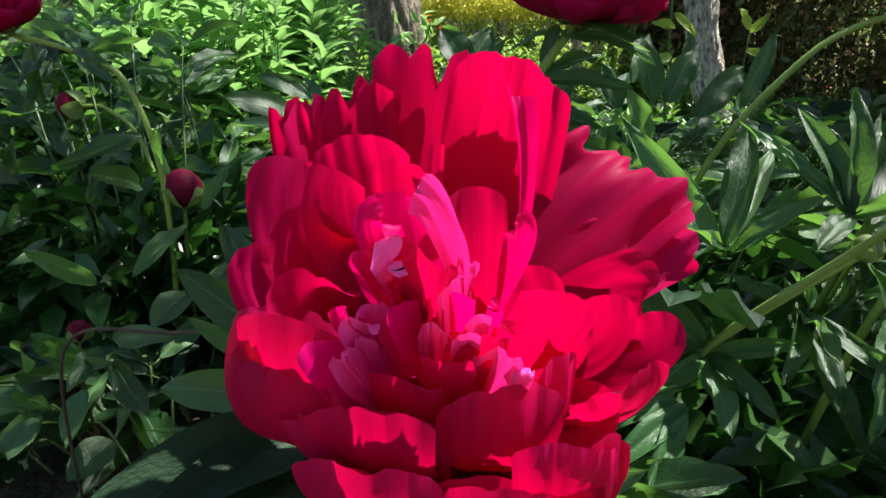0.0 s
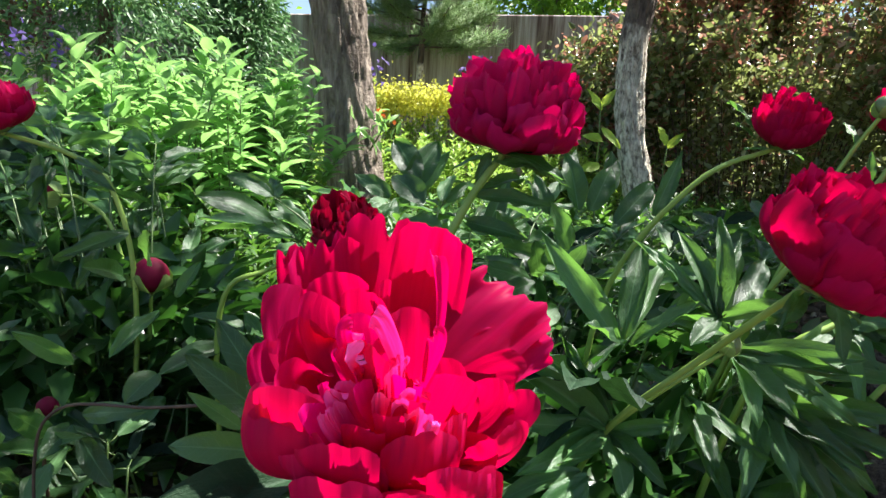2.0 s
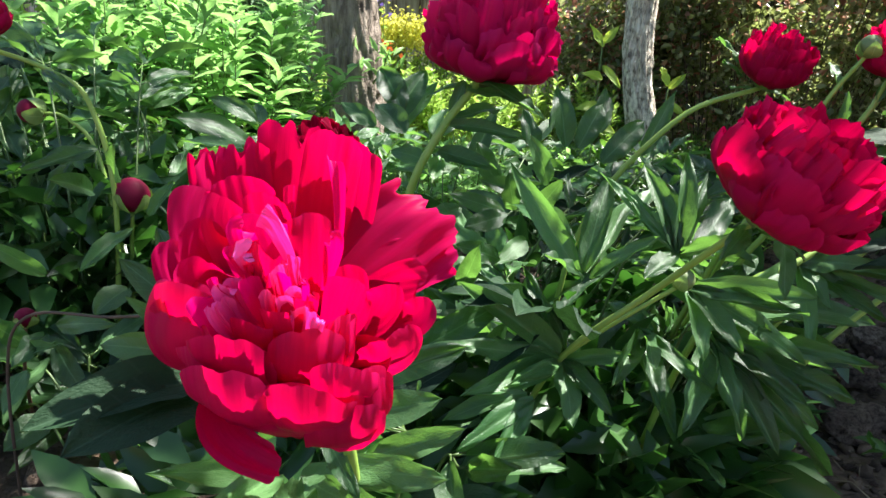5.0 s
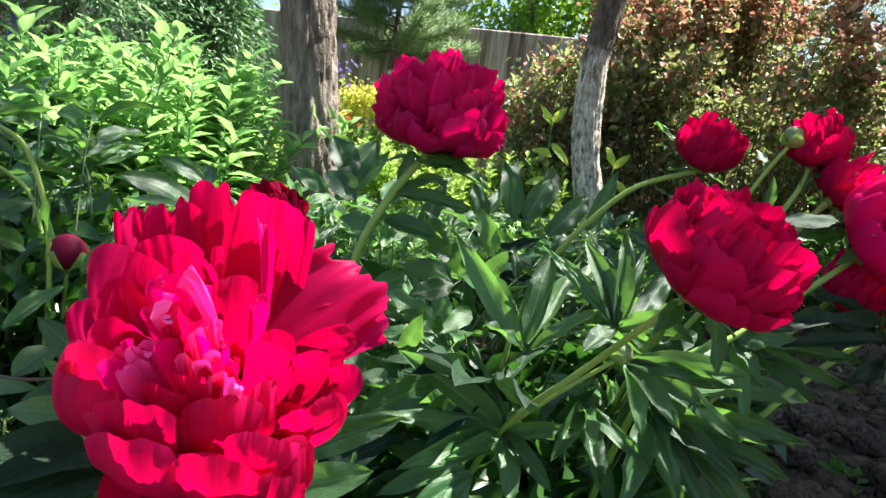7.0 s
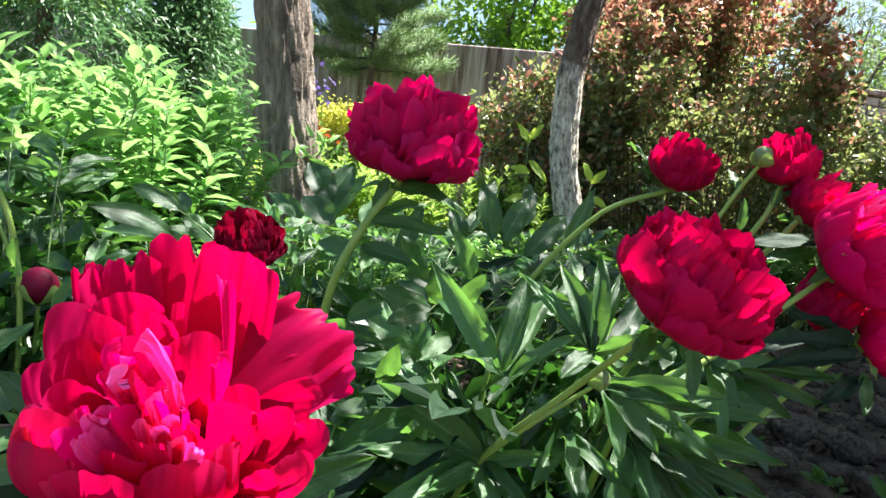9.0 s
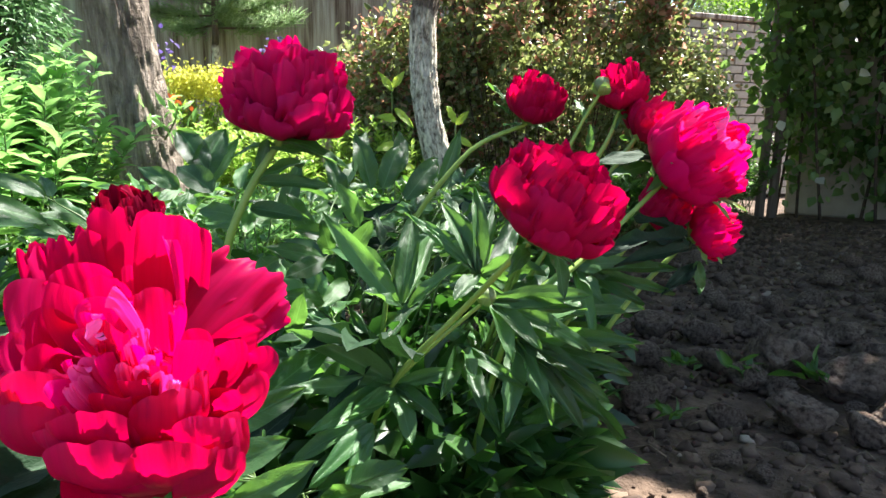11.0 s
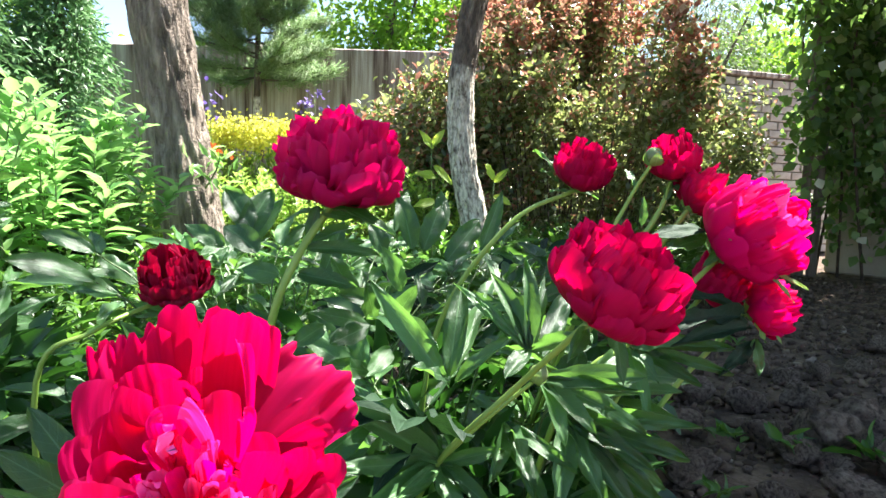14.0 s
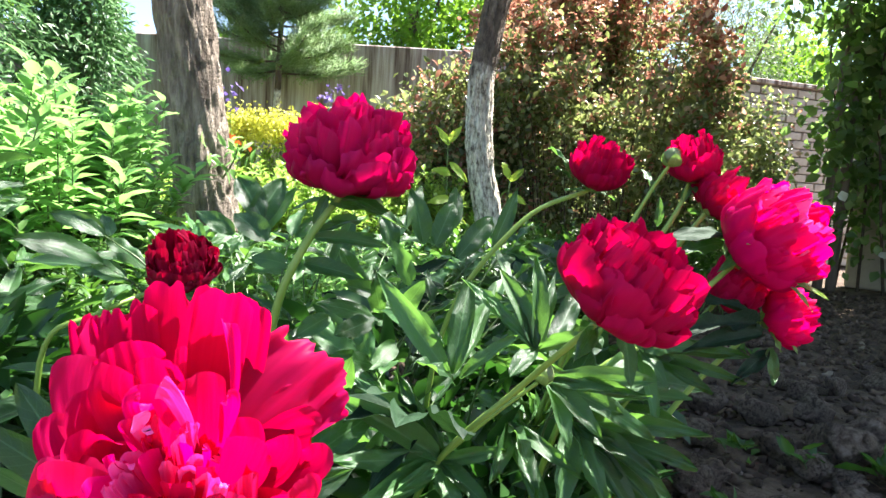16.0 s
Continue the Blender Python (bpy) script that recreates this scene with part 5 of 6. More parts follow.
pet((0.0819, 0.2380, 0.5935), (0.0493, 0.2260, 0.5704), (0.0138, 0.2170, 0.5298), 0.0572, (-.12,-.78,.58), seed=67, ruffle=.0075, jag=.42, cup=.10, top=.35)
pet((0.0892, 0.2260, 0.5697), (0.0589, 0.2200, 0.5534), (0.0163, 0.2160, 0.5276), 0.0361, (-.1,-.78,.6), seed=71, ruffle=.0055, jag=.3, cup=.10)
pet((0.0713, 0.2000, 0.5502), (0.0580, 0.2080, 0.5434), (0.0219, 0.2220, 0.5203), 0.0343, (-0.18,-0.90,0.33), seed=75, ruffle=0.0018, jag=0.03, cup=.12)
pet((0.0665, 0.1920, 0.5465), (0.0606, 0.1990, 0.5326), (0.0265, 0.2150, 0.5151), 0.0313, (-.3,-.85,.4), seed=79, ruffle=0.0017, jag=.06, cup=0.07)
pet((0.0502, 0.1900, 0.5536), (0.0465, 0.1980, 0.5354), (0.0215, 0.2150, 0.5150), 0.0287, (-0.36,-0.90,0.42), seed=83, ruffle=0.0015, jag=0.03, cup=.12)
pet((0.0545, 0.1680, 0.5347), (0.0571, 0.1860, 0.5105), (0.0278, 0.2150, 0.4853), 0.0350, (-.35,.85,.3), seed=87, ruffle=0.0018, jag=.08, cup=0.10, heel=.6, top=.3)
# petals round the heart
pet((0.0365, 0.1680, 0.5634), (0.0325, 0.1760, 0.5479), (0.0220, 0.1950, 0.5180), 0.0230, (-0.23,-0.90,0.27), seed=91, ruffle=0.0012, jag=0.03, cup=0.15)
pet((0.0411, 0.1750, 0.5492), (0.0387, 0.1800, 0.5361), (0.0245, 0.1950, 0.5131), 0.0125, (-0.36,-0.90,0.36), seed=95, ruffle=0.0007, jag=0.03, cup=.12)
pet((0.0198, 0.1900, 0.6182), (0.0246, 0.1880, 0.5963), (0.0241, 0.2000, 0.5590), 0.0080, (.6,-.7,.3), seed=99, ruffle=0.0014, jag=0.05, cup=0.5, mat=M_PETAL_LIT)
pet((0.0230, 0.1850, 0.5794), (0.0244, 0.1880, 0.5716), (0.0191, 0.2000, 0.5451), 0.0103, (0,-.9,.4), seed=103, ruffle=0.0006, jag=0.10, mat=M_PETAL_LIT, cup=.12)
pet((-0.0108, 0.1720, 0.5908), (-0.0098, 0.1760, 0.5745), (-0.0012, 0.1900, 0.5387), 0.0272, (.25,-.9,.35), seed=107, ruffle=0.0015, jag=0.05, cup=0.14, mat=M_PETAL_LIT)
pet((-0.0057, 0.1600, 0.5968), (0.0031, 0.1670, 0.5822), (0.0090, 0.1850, 0.5538), 0.0125, (-0.45,-0.90,0.18), seed=111, ruffle=0.0022, jag=0.05, cup=0.45, mat=M_PETAL_SHEEN)
pet((-0.0161, 0.1630, 0.5854), (-0.0164, 0.1690, 0.5758), (-0.0035, 0.1850, 0.5470), 0.0132, (0.18,-0.90,0.30), seed=115, ruffle=0.0007, jag=0.10, mat=M_PETAL_LIT, cup=.12)
pet((-0.0121, 0.1560, 0.5757), (-0.0104, 0.1630, 0.5685), (0.0007, 0.1800, 0.5442), 0.0129, (0.09,-0.90,0.30), seed=119, ruffle=0.0007, jag=0.06, mat=M_PETAL_SHEEN, cup=.12)
pet((-0.0031, 0.1500, 0.5789), (-0.0052, 0.1600, 0.5586), (0.0032, 0.1800, 0.5240), 0.0136, (0.54,0.90,0.42), seed=123, ruffle=0.0007, jag=0.01, cup=0.16)
pet((-0.0106, 0.1500, 0.5648), (-0.0084, 0.1600, 0.5507), (0.0011, 0.1800, 0.5217), 0.0115, (0.54,-0.90,0.42), seed=127, ruffle=0.0006, jag=0.01, cup=0.16, mat=M_PETAL_LIT)
pet((0.0023, 0.1500, 0.5712), (0.0029, 0.1600, 0.5587), (0.0053, 0.1800, 0.5286), 0.0077, (0.27,-0.90,0.36), seed=131, ruffle=0.0004, jag=0.10, cup=0.16, mat=M_PETAL_SHEEN)
pet((0.0064, 0.1490, 0.5690), (0.0067, 0.1590, 0.5571), (0.0063, 0.1800, 0.5287), 0.0073, (-0.18,-0.90,0.30), seed=135, ruffle=0.0004, jag=0.10, cup=0.16, mat=M_PETAL_LIT)
pet((0.0102, 0.1500, 0.5627), (0.0097, 0.1600, 0.5509), (0.0074, 0.1800, 0.5264), 0.0078, (0.18,-0.90,0.36), seed=139, ruffle=0.0004, jag=0.10, cup=0.16, mat=M_PETAL_SHEEN)
pet((0.0074, 0.1460, 0.5592), (0.0073, 0.1550, 0.5486), (0.0073, 0.1750, 0.5239), 0.0080, (0.09,-0.90,0.42), seed=143, ruffle=0.0004, jag=0.10, cup=0.16, mat=M_PETAL_SHEEN)
pet((0.0155, 0.1550, 0.5632), (0.0151, 0.1620, 0.5543), (0.0096, 0.1800, 0.5241), 0.0049, (-0.27,-0.90,0.36), seed=147, ruffle=0.0003, jag=0.15, mat=M_PETAL_LIT, cup=.12)
pet((0.0195, 0.1600, 0.5554), (0.0182, 0.1670, 0.5466), (0.0122, 0.1850, 0.5197), 0.0066, (-0.27,-0.90,0.36), seed=151, ruffle=0.0004, jag=0.15, cup=.12)
pet((0.0122, 0.1500, 0.5571), (0.0098, 0.1570, 0.5419), (0.0075, 0.1750, 0.5171), 0.0176, (0.00,0.90,0.48), seed=155, ruffle=0.0009, jag=0.03, cup=0.16)
pet((0.0026, 0.1460, 0.5516), (0.0032, 0.1550, 0.5385), (0.0054, 0.1750, 0.5147), 0.0147, (0.09,0.90,0.48), seed=159, ruffle=0.0008, jag=0.03, cup=0.16)
pet((-0.0212, 0.1520, 0.5592), (-0.0195, 0.1610, 0.5457), (-0.0052, 0.1800, 0.5146), 0.0116, (0.27,-0.90,0.30), seed=163, ruffle=0.0006, jag=0.01, cup=0.14, mat=M_PETAL_SHEEN)
pet((-0.0312, 0.1530, 0.5534), (-0.0264, 0.1610, 0.5382), (-0.0073, 0.1800, 0.5051), 0.0180, (0.36,-0.90,0.33), seed=167, ruffle=0.0010, jag=0.01, cup=0.16, mat=M_PETAL_LIT)
pet((-0.0205, 0.1470, 0.5339), (-0.0185, 0.1560, 0.5231), (-0.0050, 0.1750, 0.4981), 0.0283, (0.27,0.90,0.42), seed=171, ruffle=0.0015, jag=0.02, cup=0.14)
pet((-0.0083, 0.1480, 0.5429), (-0.0083, 0.1560, 0.5289), (-0.0008, 0.1750, 0.5029), 0.0206, (0.14,0.90,0.42), seed=175, ruffle=0.0011, jag=0.03, cup=0.16)
# cupped petals in front
# cupped petals in front
pet((-0.0468, 0.1680, 0.5537), (-0.0455, 0.1580, 0.5155), (-0.0025, 0.2250, 0.4828), 0.0472, (.4,.88,.2), seed=179, ruffle=.0016, jag=.02, cup=.13, heel=.6, top=.22, wall=True)
pet((-0.0632, 0.1780, 0.5401), (-0.0556, 0.1720, 0.5085), (-0.0038, 0.2250, 0.4827), 0.0209, (.6,.75,.2), seed=183, ruffle=.0016, jag=.01, cup=.10, heel=.6, top=.45, wall=True)
pet((-0.0214, 0.1430, 0.5391), (-0.0215, 0.1400, 0.5044), (-0.0009, 0.2250, 0.4828), 0.0419, (.25,.92,.2), seed=187, ruffle=.0018, jag=.06, cup=.13, heel=.6, top=.32, wall=True)
pet((-0.0380, 0.1560, 0.5272), (-0.0364, 0.1520, 0.4970), (-0.0028, 0.2250, 0.4828), 0.0331, (.5,.85,.2), seed=191, ruffle=.0016, jag=.02, cup=.12, heel=.6, top=.25, wall=True)
pet((0.0193, 0.1480, 0.5430), (0.0174, 0.1400, 0.5049), (0.0072, 0.2250, 0.4829), 0.0368, (-.1,.95,.2), seed=195, ruffle=.003, jag=.06, cup=.14, heel=.6, top=.34, wall=True)
pet((0.0335, 0.1580, 0.5469), (0.0338, 0.1520, 0.5110), (0.0100, 0.2250, 0.4829), 0.0173, (-.35,.9,.2), seed=199, ruffle=.0016, jag=.04, cup=.12, heel=.6, top=.3, wall=True)
pet((0.0234, 0.1540, 0.5456), (0.0220, 0.1520, 0.5389), (0.0146, 0.1800, 0.5053), 0.0064, (.1,-.9,.4), seed=203, ruffle=.001, jag=.1, cup=.1, mat=M_PETAL_SHEEN)
pet((0.0384, 0.1460, 0.5270), (0.0409, 0.1420, 0.4932), (0.0119, 0.2250, 0.4829), 0.0338, (-.3,.9,.2), seed=207, ruffle=.002, jag=.04, cup=.13, heel=.6, top=.35, wall=True)
pet((0.0508, 0.1600, 0.5157), (0.0559, 0.1580, 0.4732), (0.0137, 0.2250, 0.4830), 0.0245, (-.5,.85,.2), seed=211, ruffle=.0016, jag=.03, cup=.12, heel=.6, top=.3, wall=True)
pet((-0.0227, 0.1360, 0.5258), (-0.0196, 0.1360, 0.4836), (0.0017, 0.2250, 0.4828), 0.0455, (.25,.93,.2), seed=215, ruffle=.0020, jag=.06, cup=.13, heel=.7, top=.34, wall=True)
pet((0.0225, 0.1340, 0.5190), (0.0237, 0.1360, 0.4796), (0.0072, 0.2250, 0.4829), 0.0457, (-.12,.95,.2), seed=219, ruffle=.0024, jag=.06, cup=.13, heel=.7, top=.42, wall=True)
pet((0.0006, 0.1460, 0.5138), (0.0015, 0.1460, 0.4695), (0.0045, 0.2250, 0.4828), 0.0484, (.05,.95,.2), seed=223, ruffle=.0016, jag=.02, cup=.10, heel=.8, top=.15, wall=True)
pet((0.0369, 0.1500, 0.5034), (0.0394, 0.1500, 0.4644), (0.0100, 0.2250, 0.4829), 0.0379, (-.25,.93,.2), seed=227, ruffle=.0016, jag=.02, cup=.12, heel=.8, top=.2, wall=True)
pet((0.0081, 0.1550, 0.4622), (-0.0210, 0.1550, 0.4787), (-0.0304, 0.1900, 0.4845), 0.0248, (.3,-.3,.9), seed=231, ruffle=.003, jag=.06, cup=.10, heel=.8)
# second row behind them
pet((-0.0468, 0.1760, 0.5484), (-0.0474, 0.1680, 0.5128), (-0.0025, 0.2250, 0.4828), 0.0493, (.4,.88,.2), seed=235, ruffle=.0016, jag=.02, cup=.13, heel=.6, top=.22, wall=True)
pet((-0.0210, 0.1560, 0.5308), (-0.0226, 0.1520, 0.4994), (-0.0009, 0.2250, 0.4828), 0.0447, (.25,.92,.2), seed=239, ruffle=.0016, jag=.03, cup=.13, heel=.6, top=.25, wall=True)
pet((-0.0378, 0.1640, 0.5206), (-0.0378, 0.1620, 0.4932), (-0.0028, 0.2250, 0.4828), 0.0346, (.5,.85,.2), seed=243, ruffle=.0016, jag=.02, cup=.12, heel=.6, top=.25, wall=True)
pet((0.0210, 0.1560, 0.5365), (0.0185, 0.1500, 0.5010), (0.0072, 0.2250, 0.4829), 0.0386, (-.1,.95,.2), seed=247, ruffle=.002, jag=.02, cup=.14, heel=.6, top=.25, wall=True)
pet((0.0419, 0.1540, 0.5203), (0.0432, 0.1520, 0.4889), (0.0119, 0.2250, 0.4829), 0.0354, (-.3,.9,.2), seed=251, ruffle=.002, jag=.04, cup=.13, heel=.6, top=.35, wall=True)
pet((-0.0184, 0.1440, 0.5184), (-0.0184, 0.1460, 0.4785), (0.0017, 0.2250, 0.4828), 0.0497, (.2,.95,.2), seed=255, ruffle=.0016, jag=.03, cup=.13, heel=.7, top=.2, wall=True)
pet((0.0235, 0.1420, 0.5113), (0.0242, 0.1460, 0.4744), (0.0072, 0.2250, 0.4829), 0.0499, (-.1,.95,.2), seed=259, ruffle=.002, jag=.03, cup=.13, heel=.7, top=.3, wall=True)
pet((0.0025, 0.1540, 0.5064), (0.0018, 0.1560, 0.4643), (0.0045, 0.2250, 0.4828), 0.0507, (.05,.95,.2), seed=263, ruffle=.0016, jag=.02, cup=.10, heel=.8, top=.15, wall=True)
pet((0.0404, 0.1580, 0.4956), (0.0415, 0.1600, 0.4592), (0.0100, 0.2250, 0.4829), 0.0396, (-.25,.93,.2), seed=267, ruffle=.0016, jag=.02, cup=.12, heel=.8, top=.2, wall=True)
pet((-0.0467, 0.1780, 0.5482), (-0.0462, 0.1720, 0.5086), (-0.0025, 0.2250, 0.4828), 0.0500, (.4,.88,.2), seed=271, ruffle=.002, jag=.04, cup=.13, heel=.7, top=.25)
pet((-0.0421, 0.1880, 0.5478), (-0.0429, 0.1860, 0.5114), (-0.0026, 0.2250, 0.4885), 0.0501, (.4,.88,.2), seed=275, ruffle=.002, jag=.04, cup=.13, heel=.7, top=.25)
pet((-0.0202, 0.1500, 0.5281), (-0.0187, 0.1520, 0.4927), (0.0017, 0.2250, 0.4828), 0.0463, (.2,.95,.2), seed=279, ruffle=.002, jag=.03, cup=.13, heel=.7, top=.25, wall=True)
# backing petals under the heart
pet((-0.0221, 0.2120, 0.5673), (-0.0177, 0.2150, 0.5426), (-0.0002, 0.2280, 0.5041), 0.0398, (.2,-.9,.4), seed=283, ruffle=0.0021, jag=.03, heel=.6, cup=.12)
pet((0.0243, 0.2120, 0.5561), (0.0231, 0.2150, 0.5356), (0.0075, 0.2280, 0.5042), 0.0402, (-.2,-.9,.4), seed=287, ruffle=0.0022, jag=.03, heel=.6, cup=.12)
pet((0.0011, 0.1950, 0.5393), (0.0016, 0.2030, 0.5195), (0.0050, 0.2200, 0.4910), 0.0388, (0.00,-0.90,0.36), seed=291, ruffle=0.0021, jag=.03, heel=.8, cup=.12)
pet((-0.0335, 0.1850, 0.5308), (-0.0259, 0.1950, 0.5125), (0.0000, 0.2150, 0.4822), 0.0378, (0.27,-0.90,0.48), seed=295, ruffle=0.0020, jag=.03, heel=.8, cup=.12)
pet((0.0446, 0.1850, 0.5272), (0.0386, 0.1950, 0.5083), (0.0101, 0.2150, 0.4823), 0.0381, (-0.27,-0.90,0.48), seed=299, ruffle=0.0020, jag=.03, heel=.8, cup=.12)
pet((-0.0194, 0.1650, 0.5010), (-0.0161, 0.1820, 0.4790), (0.0025, 0.2100, 0.4793), 0.0499, (0.18,0.90,0.36), seed=303, ruffle=0.0020, jag=.02, heel=.9, cup=.12)
pet((0.0222, 0.1650, 0.4969), (0.0202, 0.1820, 0.4769), (0.0100, 0.2100, 0.4794), 0.0501, (-0.09,0.90,0.36), seed=307, ruffle=0.0020, jag=.02, heel=.9, cup=.12)
rh = random.Random(64)
for k in range(16):
    x, z = rh.uniform(-0.026, 0.020), rh.uniform(0.548, 0.580)
    y = 0.150 + 0.35 * (z - 0.548) + rh.uniform(-0.004, 0.006)
    pet((x, y, z), (x * 0.9, y + 0.008, z - 0.012), (x * 0.5, y + 0.025, z - 0.035), rh.uniform(0.007, 0.014), (rh.uniform(-0.6, 0.6), -0.9, rh.uniform(0.1, 0.7)), seed=600 + k, ruffle=0.0022, jag=0.25, cup=0.3, mat=M_PETAL_SHEEN if k % 2 else M_PETAL_LIT)
# short petals behind
pet((-0.030, 0.262, 0.560), (-0.022, 0.268, 0.53), (0.0, 0.235, 0.508), 0.055, (0, -0.9, 0.5), seed=355)
pet((0.035, 0.262, 0.565), (0.025, 0.268, 0.533), (0.0, 0.235, 0.508), 0.055, (0, -0.9, 0.5), seed=445)

stem(plant_a, [(0.05, 0.40, -0.02), (0.045, 0.36, 0.2), (0.033, 0.28, 0.40), tuple(C0 - A0 * 0.062)], 0.0055, 0.0045)

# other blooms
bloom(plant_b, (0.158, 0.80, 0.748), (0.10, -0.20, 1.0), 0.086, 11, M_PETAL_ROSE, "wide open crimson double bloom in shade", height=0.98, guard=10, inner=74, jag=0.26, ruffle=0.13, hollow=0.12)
stem(plant_b, [(0.05, 0.98, -0.02), (0.045, 0.84, 0.35), (0.058, 0.80, 0.503), (0.095, 0.80, 0.599), (0.150, 0.81, 0.684)], 0.0072, 0.0058)
bloom(plant_c, (0.400, 0.41, 0.622), (0.32, -0.42, 0.85), 0.067, 27, M_PETAL, "cup-shaped crimson double bloom in shade", height=1.05, guard=7, inner=70, closed=0, ruffle=0.12, hollow=0.55)
stem(plant_c, [(0.20, 0.72, -0.02), (0.225, 0.64, 0.22), (0.261, 0.597, 0.352), (0.338, 0.533, 0.467), (0.382, 0.44, 0.568)], 0.0042, 0.0037)
bloom(plant_c, (0.616, 0.90, 0.756), (0.05, -0.35, 0.9), 0.053, 31, M_PETAL, "half-open crimson bloom in shade", height=1.06, guard=7, inner=34, closed=16)
stem(plant_c, [(0.32, 0.95, 0.0), (0.35, 0.95, 0.42), (0.467, 0.90, 0.640), (0.612, 0.915, 0.712)], 0.0055, 0.004)
bloom(plant_c, (0.704, 0.76, 0.772), (-0.2, -0.25, 1.0), 0.044, 37, M_PETAL, "half-open crimson bloom in shade", height=1.1, guard=6, inner=30, closed=10)
stem(plant_c, [(0.42, 0.85, 0.0), (0.52, 0.78, 0.45), (0.658, 0.75, 0.651), (0.712, 0.77, 0.735)], 0.005, 0.004)
bloom(plant_c, (0.752, 0.735, 0.716), (0.5, -0.3, 0.7), 0.046, 39, M_PETAL, "loose crimson bloom leaning on its neighbour", height=1.05, guard=6, inner=30, closed=6)
stem(plant_c, [(0.42, 0.83, 0.0), (0.54, 0.78, 0.42), (0.680, 0.75, 0.62), (0.73, 0.745, 0.685)], 0.005, 0.004)
bloom(plant_c, (0.741, 0.60, 0.660), (0.50, -0.66, 0.55), 0.074, 43, M_PETAL_LIT, "sunlit crimson double bloom leaning outward", height=1.08, guard=8, inner=54, closed=10, ruffle=0.10, heart=M_PETAL_SHEEN)
stem(plant_c, [(0.36, 0.66, 0.0), (0.42, 0.61, 0.36), (0.475, 0.60, 0.463), (0.538, 0.60, 0.501), (0.704, 0.63, 0.618)], 0.0048, 0.0038)
bloom(plant_c, (0.726, 0.65, 0.579), (0.2, -0.5, 0.6), 0.044, 47, M_PETAL, "crimson bloom behind the sunlit one", height=1.05, guard=7, inner=28, closed=10)
stem(plant_c, [(0.40, 0.72, 0.0), (0.55, 0.68, 0.36), (0.712, 0.675, 0.551)], 0.005, 0.004)
bloom(plant_c, (0.800, 0.62, 0.541), (0.6, -0.5, 0.25), 0.044, 53, M_PETAL_LIT, "low crimson bloom hanging outward", height=1.05, guard=7, inner=28, closed=12)
stem(plant_c, [(0.44, 0.70, 0.0), (0.62, 0.66, 0.36), (0.772, 0.645, 0.528)], 0.005, 0.004)
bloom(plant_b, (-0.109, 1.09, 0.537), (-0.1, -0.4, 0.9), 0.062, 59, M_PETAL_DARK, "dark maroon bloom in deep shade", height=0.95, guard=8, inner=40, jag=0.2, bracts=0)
stem(plant_b, [(-0.30, 1.0, 0.0), (-0.30, 0.97, 0.38), (-0.22, 0.99, 0.455), (-0.115, 1.115, 0.489)], 0.005, 0.004)
bloom(plant_d, (-0.680, 1.0, 0.705), (-0.3, -0.2, 1.0), 0.058, 61, M_PETAL, "open crimson bloom at the side", guard=7, inner=30)
stem(plant_d, [(-0.48, 1.05, 0.0), (-0.46, 1.02, 0.40), (-0.50, 1.02, 0.58), (-0.56, 1.01, 0.63), (-0.668, 1.005, 0.66)], 0.005, 0.004)


def bud(parent, centre, radius, axis, mat, label):
    m = flower_frame(Vector(centre), axis)
    g = Geo().ball((0, 0, 0), (radius, radius, radius * 1.02), radius * 900, 0.05, 12, 18)
    b = part("bud", g.mesh("bud"), mat, parent, label, m)
    for k in range(4):
        me = sheet("sepal", lambda u, v: Vector((math.sin(0.15 + v * 1.75) * radius * 1.05, u * radius * 0.75 * math.sin(0.5 + 2.5 * v), -math.cos(0.15 + v * 1.75) * radius * 1.06)), 4, 6, M_SEPAL)
        part("sepal", me, None, b, m=m @ pose(0, 0, 0, 0, 0, 90 * k + radius * 5000))
    return b


bud(plant_d, (-0.440, 1.04, 0.424), 0.031, (0.1, -0.3, 1), M_BUD, "round dark maroon bud")
stem(plant_d, [(-0.45, 1.08, 0.0), (-0.455, 1.07, 0.27), (-0.443, 1.047, 0.395)], 0.0045, 0.0035)
bud(plant_d, (-0.690, 1.18, 0.545), 0.024, (-1, -0.2, 0.2), M_BUD, "small maroon bud with green sepals")
stem(plant_d, [(-0.46, 1.10, 0.15), (-0.55, 1.16, 0.46), (-0.62, 1.18, 0.536), (-0.668, 1.18, 0.544)], 0.0045, 0.0032)
bud(plant_d, (-0.490, 0.785, 0.277), 0.0145, (0, -0.1, 1), M_BUD, "small reddish-green bud")
stem(plant_d, [(-0.52, 0.86, 0.0), (-0.515, 0.82, 0.15), (-0.495, 0.787, 0.225), (-0.490, 0.785, 0.264)], 0.003, 0.0024, M_STEM_RED)
bud(plant_c, (0.660, 0.75, 0.768), 0.0150, (0, 0, 1), M_BUD_GREEN, "round green bud")
stem(plant_c, [(0.46, 0.82, 0.2), (0.58, 0.78, 0.58), (0.629, 0.77, 0.694), (0.657, 0.75, 0.757)], 0.004, 0.003)
bud(plant_c, (0.380, 0.56, 0.474), 0.0125, (0.5, 0, 1), M_BUD_GREEN, "small round green side bud")
stem(plant_c, [(0.262, 0.597, 0.354), (0.315, 0.58, 0.409), (0.375, 0.56, 0.466)], 0.0032, 0.0026)

stem(plant_d, [(-0.46, 0.70, 0.0), (-0.43, 0.64, 0.26), (-0.378, 0.60, 0.354), (-0.244, 0.52, 0.393), (-0.119, 0.40, 0.451)], 0.0022, 0.0014, M_TWIG)
